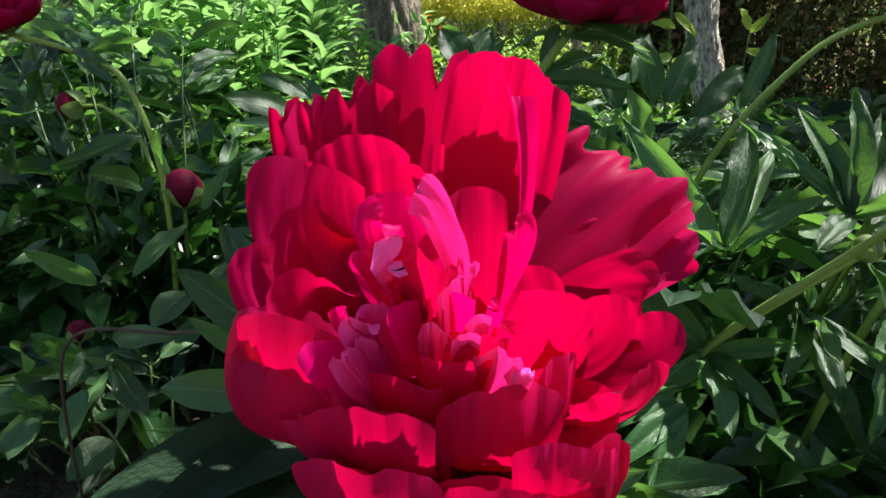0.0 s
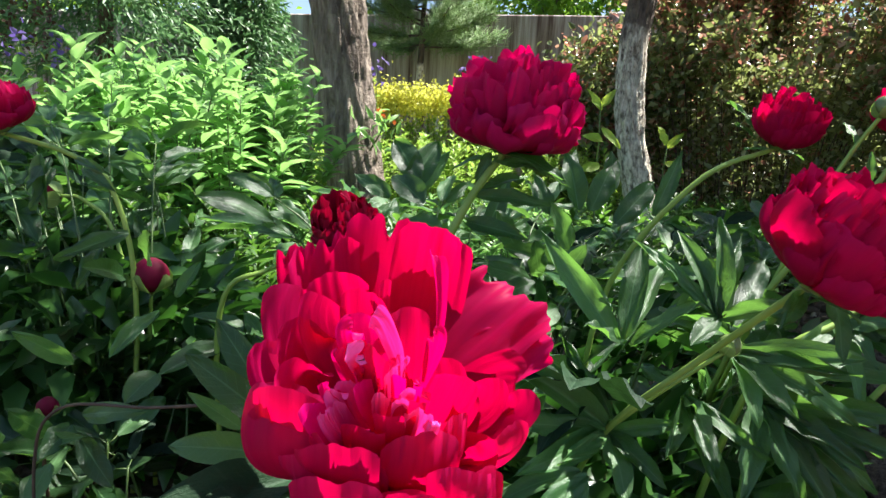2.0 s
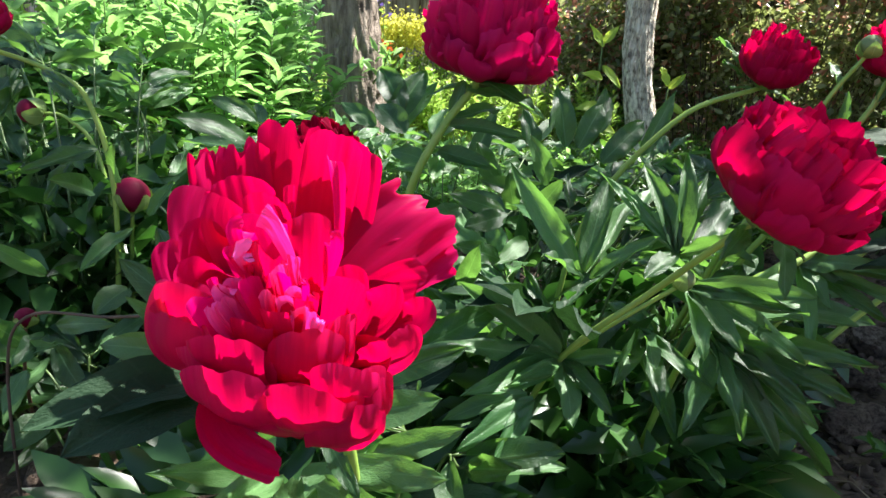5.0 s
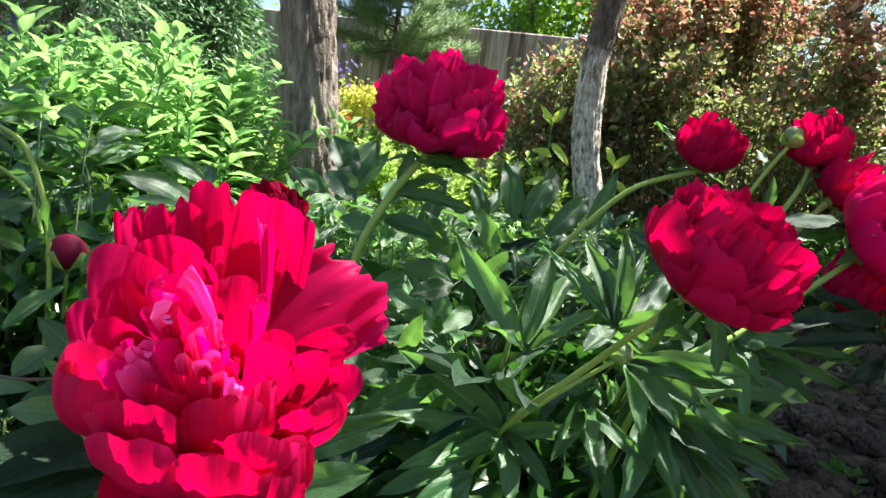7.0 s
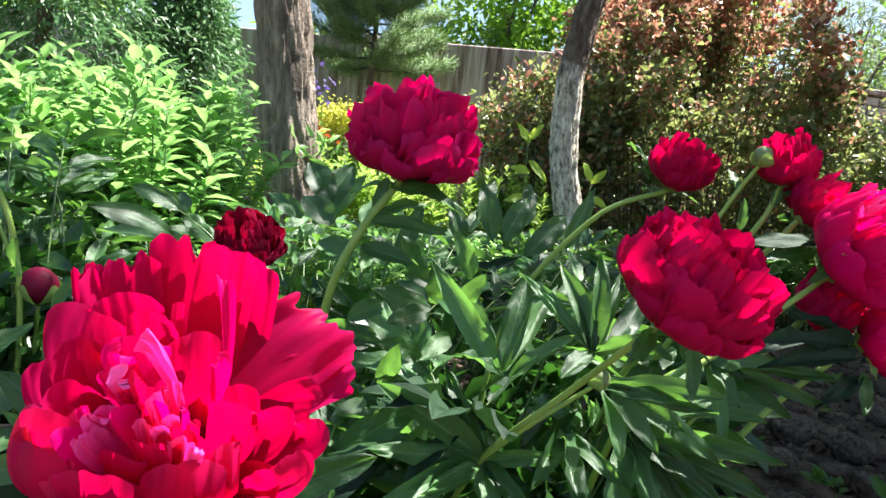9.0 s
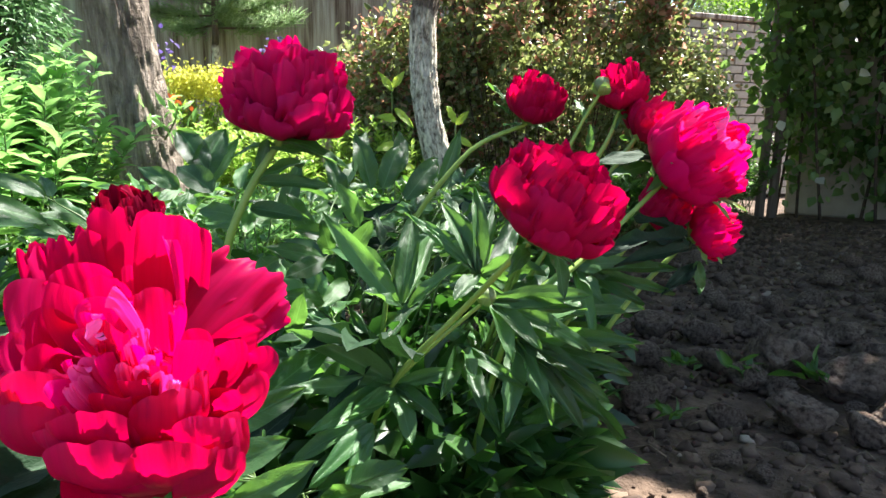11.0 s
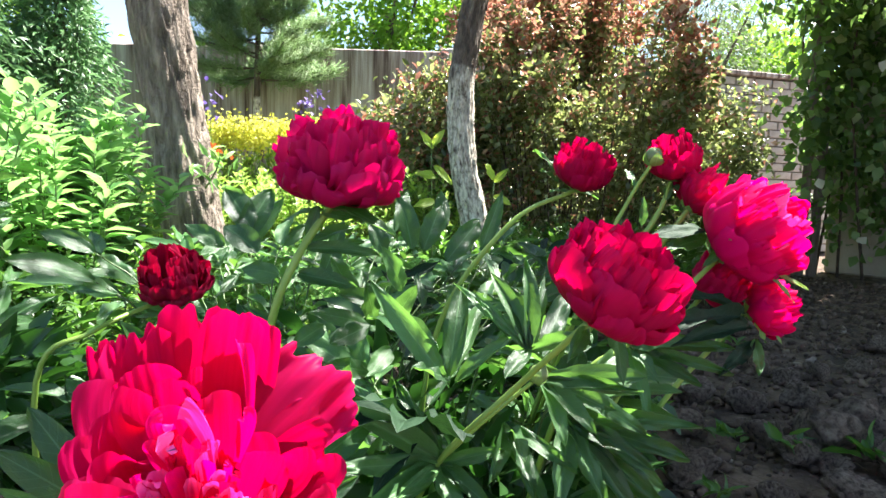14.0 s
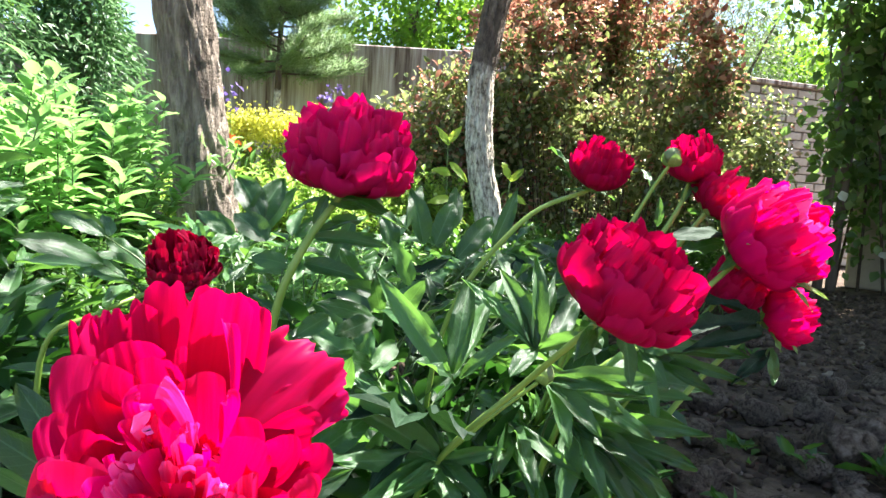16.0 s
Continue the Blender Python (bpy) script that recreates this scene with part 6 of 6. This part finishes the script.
# sepals under the outward blooms
for b0, t0 in (((0.735, 0.575, 0.600), (0.765, 0.545, 0.562)), ((0.750, 0.580, 0.598), (0.800, 0.555, 0.580)), ((0.695, 0.585, 0.640), (0.670, 0.560, 0.655)), ((0.770, 0.625, 0.515), (0.772, 0.600, 0.490)), ((0.780, 0.620, 0.512), (0.800, 0.595, 0.494))):
    leaf(plant_c, b0, t0, 0.017, M_SEPAL, face=(0.3, -0.7, 0.7))
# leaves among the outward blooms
# the dark ones have their shade put into the leaf colour
leaf(plant_c, (0.704, 0.66, 0.653), (0.59, 0.62, 0.674), 0.030, M_LEAF_SHADED, face=(0.1, -0.6, 0.8))
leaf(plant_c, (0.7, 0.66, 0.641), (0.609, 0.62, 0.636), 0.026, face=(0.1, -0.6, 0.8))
leaf(plant_c, (0.722, 0.6, 0.531), (0.513, 0.5, 0.558), 0.036, M_LEAF_SHADED, face=(0.1, -0.6, 0.8))
leaf(plant_c, (0.734, 0.6, 0.517), (0.558, 0.52, 0.522), 0.034, M_LEAF_SHADED, face=(0.1, -0.6, 0.8))
leaf(plant_c, (0.744, 0.62, 0.531), (0.637, 0.6, 0.574), 0.030, M_LEAF_SHADED, face=(0.1, -0.6, 0.8))
leaf(plant_c, (0.584, 0.66, 0.66), (0.588, 0.66, 0.703), 0.018, face=(0.1, -0.6, 0.8))
leaf(plant_c, (0.591, 0.94, 0.731), (0.541, 0.95, 0.786), 0.026, face=(0.1, -0.6, 0.8))
leaf(plant_c, (0.585, 0.94, 0.723), (0.545, 0.93, 0.749), 0.016, face=(0.1, -0.6, 0.8))
leaf(plant_c, (0.639, 0.8, 0.747), (0.644, 0.76, 0.718), 0.018, face=(0.1, -0.6, 0.8))
leaf(plant_c, (0.733, 0.64, 0.637), (0.656, 0.6, 0.615), 0.024, face=(0.1, -0.6, 0.8))
leaf(plant_c, (0.738, 0.64, 0.651), (0.685, 0.62, 0.644), 0.020, face=(0.1, -0.6, 0.8))
leaf(plant_c, (0.763, 0.62, 0.484), (0.654, 0.55, 0.464), 0.030, M_LEAF_SHADED, face=(0.1, -0.6, 0.8))
leaf(plant_c, (0.769, 0.62, 0.489), (0.729, 0.56, 0.456), 0.026, face=(0.1, -0.6, 0.8))
# leaves
leaf(plant_c, (0.286, 0.64, 0.453), (0.304, 0.66, 0.579), 0.035, face=(-0.3, -1, 0.3))
leaf(plant_c, (0.285, 0.65, 0.446), (0.184, 0.72, 0.577), 0.041, roll=-20, face=(0, -0.9, 0.5))
leaf(plant_c, (0.28, 0.68, 0.476), (0.201, 0.78, 0.542), 0.038, M_LEAF_PALE, roll=10, face=(0, -0.9, 0.5))
leaf(plant_c, (0.29, 0.64, 0.452), (0.382, 0.75, 0.571), 0.028)
leaf(plant_c, (0.296, 0.64, 0.444), (0.353, 0.6, 0.52), 0.036)
leaf(plant_c, (0.286, 0.64, 0.445), (0.231, 0.58, 0.495), 0.030)
leaf(plant_c, (0.262, 0.6, 0.354), (0.142, 0.56, 0.449), 0.036, face=(0, -0.9, 0.5))
leaf(plant_c, (0.262, 0.6, 0.352), (0.134, 0.52, 0.391), 0.028, face=(0, -0.9, 0.5))
leaf(plant_c, (0.259, 0.6, 0.347), (0.141, 0.48, 0.352), 0.042, M_LEAF_PALE, face=(0, -0.9, 0.5))
leaf(plant_c, (0.262, 0.6, 0.346), (0.185, 0.5, 0.359), 0.025, M_LEAF_PALE, face=(0, -0.9, 0.5))
leaf(plant_c, (0.266, 0.6, 0.346), (0.266, 0.52, 0.316), 0.035, face=(0, -0.9, 0.5))
leaf(plant_c, (0.267, 0.6, 0.346), (0.306, 0.53, 0.328), 0.028, face=(0, -0.9, 0.5))
leaf(plant_c, (0.267, 0.6, 0.349), (0.332, 0.56, 0.379), 0.022, face=(0, -0.9, 0.5))
leaf(plant_c, (0.259, 0.6, 0.358), (0.211, 0.66, 0.454), 0.030, face=(0, -0.9, 0.5))
leaf(plant_c, (0.255, 0.6, 0.363), (0.153, 0.68, 0.453), 0.035, M_LEAF_PALE, face=(0, -0.9, 0.5))
leaf(plant_c, (0.267, 0.6, 0.365), (0.244, 0.6, 0.429), 0.022)
leaf(plant_c, (0.383, 0.6, 0.495), (0.304, 0.64, 0.594), 0.022, M_LEAF_PALE, face=(0, -0.9, 0.5))
leaf(plant_c, (0.383, 0.6, 0.495), (0.322, 0.64, 0.56), 0.023, M_LEAF_PALE, face=(0, -0.9, 0.5))
leaf(plant_c, (0.383, 0.6, 0.495), (0.352, 0.64, 0.601), 0.027, face=(0, -0.9, 0.5))
leaf(plant_c, (0.383, 0.6, 0.495), (0.4, 0.64, 0.616), 0.024, face=(0, -0.9, 0.5))
leaf(plant_c, (0.383, 0.6, 0.495), (0.43, 0.64, 0.599), 0.021, face=(0, -0.9, 0.5))
leaf(plant_c, (0.383, 0.6, 0.495), (0.376, 0.64, 0.584), 0.027, face=(0, -0.9, 0.5))
leaf(plant_c, (0.383, 0.6, 0.495), (0.334, 0.55, 0.487), 0.025)
leaf(plant_c, (0.387, 0.6, 0.495), (0.418, 0.52, 0.532), 0.027, face=(0, -0.9, 0.5))
leaf(plant_c, (0.404, 0.6, 0.486), (0.466, 0.66, 0.571), 0.032)
leaf(plant_c, (0.424, 0.47, 0.565), (0.422, 0.42, 0.508), 0.024, face=(0, -0.9, 0.5))
leaf(plant_c, (0.546, 0.62, 0.493), (0.678, 0.55, 0.499), 0.028, face=(0, -0.9, 0.5))
leaf(plant_c, (0.546, 0.62, 0.493), (0.622, 0.55, 0.449), 0.030, face=(0, -0.9, 0.5))
leaf(plant_c, (0.546, 0.62, 0.493), (0.675, 0.55, 0.461), 0.025, face=(0, -0.9, 0.5))
leaf(plant_c, (0.546, 0.62, 0.493), (0.554, 0.55, 0.466), 0.028, face=(0, -0.9, 0.5))
leaf(plant_c, (0.546, 0.62, 0.493), (0.548, 0.55, 0.406), 0.033, face=(0, -0.9, 0.5))
leaf(plant_c, (0.546, 0.62, 0.493), (0.44, 0.55, 0.464), 0.027, face=(0, -0.9, 0.5))
leaf(plant_c, (0.546, 0.62, 0.493), (0.58, 0.55, 0.517), 0.033, face=(0, -0.9, 0.5))
leaf(plant_c, (0.396, 0.58, 0.459), (0.495, 0.5, 0.487), 0.033, face=(0, -0.9, 0.5))
leaf(plant_c, (0.396, 0.58, 0.459), (0.495, 0.5, 0.464), 0.025, face=(0, -0.9, 0.5))
leaf(plant_c, (0.396, 0.58, 0.459), (0.514, 0.5, 0.425), 0.033, face=(0, -0.9, 0.5))
leaf(plant_c, (0.396, 0.58, 0.459), (0.431, 0.5, 0.419), 0.030, face=(0, -0.9, 0.5))
leaf(plant_c, (0.396, 0.58, 0.459), (0.392, 0.5, 0.408), 0.028, face=(0, -0.9, 0.5))
leaf(plant_c, (0.441, 0.6, 0.397), (0.544, 0.5, 0.345), 0.031, face=(0, -0.9, 0.5))
leaf(plant_c, (0.441, 0.6, 0.397), (0.574, 0.5, 0.376), 0.028, face=(0, -0.9, 0.5))
leaf(plant_c, (0.441, 0.6, 0.397), (0.516, 0.5, 0.371), 0.031, face=(0, -0.9, 0.5))
leaf(plant_c, (0.441, 0.6, 0.397), (0.51, 0.5, 0.303), 0.034, face=(0, -0.9, 0.5))
leaf(plant_c, (0.441, 0.6, 0.397), (0.459, 0.5, 0.318), 0.032, face=(0, -0.9, 0.5))
leaf(plant_c, (0.441, 0.6, 0.397), (0.586, 0.5, 0.418), 0.027, face=(0, -0.9, 0.5))
leaf(plant_c, (0.441, 0.6, 0.397), (0.394, 0.5, 0.32), 0.033, face=(0, -0.9, 0.5))
leaf(plant_c, (0.441, 0.6, 0.397), (0.574, 0.5, 0.277), 0.035, face=(0, -0.9, 0.5))
leaf(plant_c, (0.367, 0.63, 0.383), (0.31, 0.52, 0.368), 0.027, face=(0, -0.9, 0.5))
leaf(plant_c, (0.367, 0.63, 0.383), (0.364, 0.52, 0.338), 0.030, face=(0, -0.9, 0.5))
leaf(plant_c, (0.367, 0.63, 0.383), (0.419, 0.52, 0.361), 0.028, face=(0, -0.9, 0.5))
leaf(plant_c, (0.367, 0.63, 0.383), (0.354, 0.52, 0.406), 0.027, face=(0, -0.9, 0.5))
leaf(plant_c, (0.367, 0.63, 0.383), (0.388, 0.52, 0.297), 0.037, face=(0, -0.9, 0.5))
# sunlit leaflets, part of the sun put into their pale colour
leaf(plant_c, (0.215, 0.51, 0.338), (0.130, 0.455, 0.305), 0.030, M_LEAF_PALE, face=(0.2, -0.5, 1))
leaf(plant_c, (0.212, 0.51, 0.335), (0.165, 0.435, 0.292), 0.028, M_LEAF_PALE, face=(0.2, -0.5, 1))
leaf(plant_c, (0.208, 0.515, 0.340), (0.118, 0.495, 0.330), 0.024, face=(0.2, -0.5, 1))
leaf(plant_b, (0.095, 0.8, 0.573), (0.174, 0.74, 0.567), 0.037, face=(0, -0.9, 0.5))
leaf(plant_b, (0.107, 0.8, 0.611), (0.202, 0.76, 0.622), 0.025, face=(0, -0.9, 0.5))
leaf(plant_b, (0.112, 0.8, 0.62), (0.196, 0.86, 0.647), 0.032)
leaf(plant_b, (0.128, 0.8, 0.662), (0.248, 0.8, 0.654), 0.035)
leaf(plant_b, (0.129, 0.8, 0.675), (0.207, 0.72, 0.681), 0.038)
leaf(plant_b, (0.125, 0.81, 0.674), (0.103, 0.8, 0.616), 0.025)
leaf(plant_b, (0.031, 1.2, 0.61), (-0.021, 1.23, 0.7), 0.064, face=(0.1, -1, 0.4))
leaf(plant_b, (0.009, 1.2, 0.587), (0.071, 1.23, 0.702), 0.058, face=(0.1, -1, 0.4))
leaf(plant_b, (-0.003, 1.25, 0.56), (0.101, 1.28, 0.678), 0.060, face=(0.1, -1, 0.4))
leaf(plant_b, (-0.025, 1.25, 0.572), (-0.106, 1.28, 0.623), 0.051, face=(0.1, -1, 0.4))
leaf(plant_b, (0.041, 1.1, 0.573), (-0.018, 1.13, 0.636), 0.060, face=(0.1, -1, 0.4))
leaf(plant_b, (0.084, 1.2, 0.516), (0.008, 1.23, 0.538), 0.047, face=(0.1, -1, 0.4))
leaf(plant_b, (0.175, 1.2, 0.513), (0.227, 1.23, 0.631), 0.048, face=(0.1, -1, 0.4))
leaf(plant_b, (0.393, 1.3, 0.561), (0.373, 1.33, 0.694), 0.054, face=(0.1, -1, 0.4))
leaf(plant_b, (0.421, 1.3, 0.561), (0.47, 1.33, 0.668), 0.055, face=(0.1, -1, 0.4))
leaf(plant_b, (0.326, 1.3, 0.549), (0.292, 1.33, 0.64), 0.053, face=(0.1, -1, 0.4))
leaf(plant_b, (0.463, 1.25, 0.538), (0.556, 1.28, 0.642), 0.054, face=(0.1, -1, 0.4))
leaf(plant_b, (0.564, 1.3, 0.558), (0.632, 1.33, 0.712), 0.048, face=(0.1, -1, 0.4))
leaf(plant_b, (0.374, 1.4, 0.596), (0.424, 1.43, 0.709), 0.043, face=(0.1, -1, 0.4))
leaf(plant_b, (0.491, 1.4, 0.595), (0.514, 1.43, 0.71), 0.050, face=(0.1, -1, 0.4))
leaf(plant_b, (0.22, 0.9, 0.47), (0.14, 0.85, 0.512), 0.037, face=(0, -0.9, 0.5))
leaf(plant_b, (0.214, 0.86, 0.478), (0.153, 0.81, 0.465), 0.036, face=(0, -0.9, 0.5))
leaf(plant_b, (0.23, 0.9, 0.48), (0.212, 0.85, 0.536), 0.038, face=(0, -0.9, 0.5))
leaf(plant_b, (0.269, 0.95, 0.458), (0.299, 0.9, 0.526), 0.040, face=(0, -0.9, 0.5))
leaf(plant_b, (0.135, 0.8, 0.494), (0.091, 0.75, 0.482), 0.033, face=(0, -0.9, 0.5))
leaf(plant_b, (0.239, 0.8, 0.452), (0.195, 0.75, 0.432), 0.038, face=(0, -0.9, 0.5))
leaf(plant_b, (0.195, 0.75, 0.432), (0.14, 0.7, 0.465), 0.033, face=(0, -0.9, 0.5))
leaf(plant_b, (0.269, 0.95, 0.489), (0.182, 0.9, 0.531), 0.040, face=(0, -0.9, 0.5))
leaf(plant_b, (0.14, 0.7, 0.401), (0.149, 0.65, 0.461), 0.031, face=(0, -0.9, 0.5))
leaf(plant_b, (0.301, 1.0, 0.512), (0.269, 0.95, 0.592), 0.042, face=(0, -0.9, 0.5))
leaf(plant_b, (0.223, 1.05, 0.486), (0.176, 1.0, 0.569), 0.042, face=(0, -0.9, 0.5))
# the large bloom's shadow is put into the colour of these two
leaf(plant_a, (-0.054, 0.24, 0.469), (-0.125, 0.17, 0.481), 0.036, M_LEAF_SHADED, face=(0.1, -0.6, 0.9))
leaf(plant_a, (-0.055, 0.24, 0.46), (-0.097, 0.16, 0.478), 0.044, M_LEAF_SHADED, face=(0.1, -0.6, 0.9))
leaf(plant_a, (-0.08, 0.28, 0.466), (-0.14, 0.27, 0.476), 0.025, face=(0, -0.9, 0.5))
leaf(plant_a, (-0.073, 0.3, 0.475), (-0.138, 0.3, 0.527), 0.026, face=(0, -0.9, 0.5))
leaf(plant_a, (-0.08, 0.32, 0.479), (-0.132, 0.34, 0.544), 0.028, face=(0, -0.9, 0.5))
leaf(plant_a, (-0.109, 0.34, 0.455), (-0.145, 0.33, 0.487), 0.016, M_LEAF_PALE, face=(0, -0.9, 0.5))
leaf(plant_a, (-0.026, 0.3, 0.368), (-0.076, 0.22, 0.41), 0.027, M_LEAF_PALE, face=(0, -0.9, 0.5))
leaf(plant_a, (-0.021, 0.3, 0.364), (-0.04, 0.18, 0.411), 0.030, M_LEAF_PALE, face=(0, -0.9, 0.5))
leaf(plant_a, (0.015, 0.3, 0.396), (0.04, 0.24, 0.392), 0.020, face=(0, -0.9, 0.5))
leaf(plant_a, (0.014, 0.32, 0.359), (0.093, 0.26, 0.396), 0.029, M_LEAF_PALE, face=(0, -0.9, 0.5))
leaf(plant_a, (0.025, 0.36, 0.383), (0.098, 0.34, 0.411), 0.033, face=(0, -0.9, 0.5))
leaf(plant_a, (0.031, 0.38, 0.405), (0.113, 0.36, 0.453), 0.029, face=(0, -0.9, 0.5))
leaf(plant_a, (0.048, 0.34, 0.36), (0.107, 0.3, 0.405), 0.027, face=(0, -0.9, 0.5))
leaf(plant_a, (-0.012, 0.32, 0.347), (-0.006, 0.2, 0.392), 0.027, face=(0, -0.9, 0.5))
leaf(plant_a, (0.005, 0.33, 0.336), (0.057, 0.22, 0.383), 0.033, face=(0, -0.9, 0.5))
leaf(plant_d, (-0.315, 0.8, 0.443), (-0.282, 0.8, 0.495), 0.022, M_LEAF_PALE, face=(0, -0.9, 0.5))
leaf(plant_d, (-0.339, 0.8, 0.42), (-0.363, 0.7, 0.401), 0.025, M_LEAF_PALE, face=(0, -0.9, 0.5))
leaf(plant_d, (-0.347, 0.72, 0.544), (-0.411, 0.66, 0.52), 0.031, face=(0, -0.9, 0.5))
leaf(plant_d, (-0.381, 0.72, 0.525), (-0.386, 0.66, 0.484), 0.027, face=(0, -0.9, 0.5))
leaf(plant_d, (-0.454, 0.72, 0.639), (-0.425, 0.66, 0.583), 0.018, face=(0, -0.9, 0.5))
leaf(plant_d, (-0.438, 0.72, 0.622), (-0.438, 0.66, 0.577), 0.024, face=(0, -0.9, 0.5))
leaf(plant_d, (-0.401, 0.72, 0.623), (-0.341, 0.66, 0.607), 0.018, face=(0, -0.9, 0.5))
leaf(plant_d, (-0.411, 0.72, 0.634), (-0.345, 0.66, 0.623), 0.015, face=(0, -0.9, 0.5))
leaf(plant_d, (-0.442, 0.72, 0.634), (-0.44, 0.66, 0.6), 0.024, face=(0, -0.9, 0.5))
leaf(plant_d, (-0.421, 0.72, 0.368), (-0.456, 0.66, 0.424), 0.026, face=(0, -0.9, 0.5))
leaf(plant_d, (-0.313, 0.72, 0.357), (-0.328, 0.66, 0.351), 0.039, face=(0, -0.9, 0.5))
leaf(plant_d, (-0.425, 0.72, 0.28), (-0.436, 0.66, 0.258), 0.041, face=(0, -0.9, 0.5))
leaf(plant_d, (-0.409, 0.72, 0.296), (-0.336, 0.66, 0.33), 0.033, face=(0, -0.9, 0.5))
leaf(plant_d, (-0.449, 0.72, 0.264), (-0.467, 0.66, 0.314), 0.034, face=(0, -0.9, 0.5))
leaf(plant_d, (-0.454, 0.72, 0.225), (-0.457, 0.66, 0.205), 0.034, face=(0, -0.9, 0.5))
leaf(plant_d, (-0.512, 0.72, 0.263), (-0.501, 0.66, 0.306), 0.040, face=(0, -0.9, 0.5))
leaf(plant_d, (-0.501, 0.72, 0.2), (-0.504, 0.66, 0.249), 0.041, face=(0, -0.9, 0.5))
leaf(plant_d, (-0.457, 0.72, 0.256), (-0.386, 0.66, 0.295), 0.024, face=(0, -0.9, 0.5))
leaf(plant_d, (-0.413, 0.72, 0.265), (-0.36, 0.66, 0.238), 0.034, face=(0, -0.9, 0.5))
leaf(plant_d, (-0.525, 0.72, 0.183), (-0.523, 0.66, 0.173), 0.042, face=(0, -0.9, 0.5))
leaf(plant_d, (-0.427, 0.72, 0.153), (-0.452, 0.66, 0.144), 0.049, face=(0, -0.9, 0.5))
leaf(plant_d, (-0.354, 0.72, 0.486), (-0.364, 0.66, 0.515), 0.031, face=(0, -0.9, 0.5))
leaf(plant_d, (-0.319, 0.72, 0.506), (-0.307, 0.66, 0.551), 0.031, face=(0, -0.9, 0.5))

RL = random.Random(77)
for plant, x0, x1, y0, y1, z0, z1, count in ((plant_b, -0.35, 1.0, 0.95, 1.75, 0.22, 0.56, 32), (plant_c, 0.12, 0.66, 0.62, 1.05, 0.12, 0.45, 26),
                                            (plant_a, -0.18, 0.25, 0.40, 0.80, 0.10, 0.34, 18), (plant_d, -0.95, -0.36, 1.08, 1.50, 0.12, 0.46, 26), (plant_d, -1.15, -0.50, 1.28, 1.60, 0.45, 0.70, 24), (plant_d, -0.78, -0.42, 0.74, 0.98, 0.05, 0.17, 16), (plant_c, 0.36, 0.54, 0.60, 0.78, 0.08, 0.26, 5), (plant_b, -0.15, 1.15, 1.35, 2.1, 0.38, 0.55, 34)):
    for k in range(count):
        h = Vector((RL.uniform(x0, x1), RL.uniform(y0, y1), RL.uniform(z0, z1)))
        b = h.lerp(plant.location, RL.uniform(0.35, 0.5)) + Vector((RL.uniform(-0.05, 0.05), RL.uniform(-0.05, 0.05), 0))
        # dark leaf copies come oftener at the left, painting that side as shaded
        spray(plant, b, h, RL.uniform(0.10, 0.135), RL, RL.choice((5, 6, 7)), RL.choice((M_LEAF,) * 9 + (M_LEAF_SHADED,) * (3 if plant == plant_d or h.x < -0.05 else 1) + (M_LEAF_PALE,) * (1 if plant == plant_d else 3)))

# low leaves that close the clumps
low = []
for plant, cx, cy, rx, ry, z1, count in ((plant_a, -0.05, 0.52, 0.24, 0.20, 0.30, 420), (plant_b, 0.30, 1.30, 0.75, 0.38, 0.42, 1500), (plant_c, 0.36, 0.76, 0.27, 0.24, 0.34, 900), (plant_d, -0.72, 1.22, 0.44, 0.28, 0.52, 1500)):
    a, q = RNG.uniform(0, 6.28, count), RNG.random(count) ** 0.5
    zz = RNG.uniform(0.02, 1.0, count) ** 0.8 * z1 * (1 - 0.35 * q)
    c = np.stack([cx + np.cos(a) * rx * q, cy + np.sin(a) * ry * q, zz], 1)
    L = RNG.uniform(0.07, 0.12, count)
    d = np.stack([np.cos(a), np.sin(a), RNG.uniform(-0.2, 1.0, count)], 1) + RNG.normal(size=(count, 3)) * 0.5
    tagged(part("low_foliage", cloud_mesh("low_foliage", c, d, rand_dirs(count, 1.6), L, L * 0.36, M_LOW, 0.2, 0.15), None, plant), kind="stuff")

for bx, by, bz, tx, ty, tz, w in ((0.630, 2.0, 0.84, 0.575, 1.98, 0.90, 0.036), (0.628, 2.0, 0.85, 0.665, 1.98, 0.905, 0.034), (0.635, 2.0, 0.78, 0.70, 1.97, 0.72, 0.038), (0.640, 2.0, 0.74, 0.58, 1.97, 0.76, 0.036),
                                  (0.86, 2.0, 0.74, 0.82, 1.97, 0.79, 0.034), (0.86, 2.0, 0.73, 0.90, 1.97, 0.78, 0.032), (0.862, 2.01, 0.68, 0.92, 1.98, 0.66, 0.034), (0.640, 2.0, 0.66, 0.56, 1.96, 0.64, 0.040), (0.645, 2.01, 0.60, 0.70, 1.97, 0.58, 0.04)):
    leaf(sprout, (bx, by, bz), (tx, ty, tz), w, M_SPROUT, face=(0, -1, 0.5))
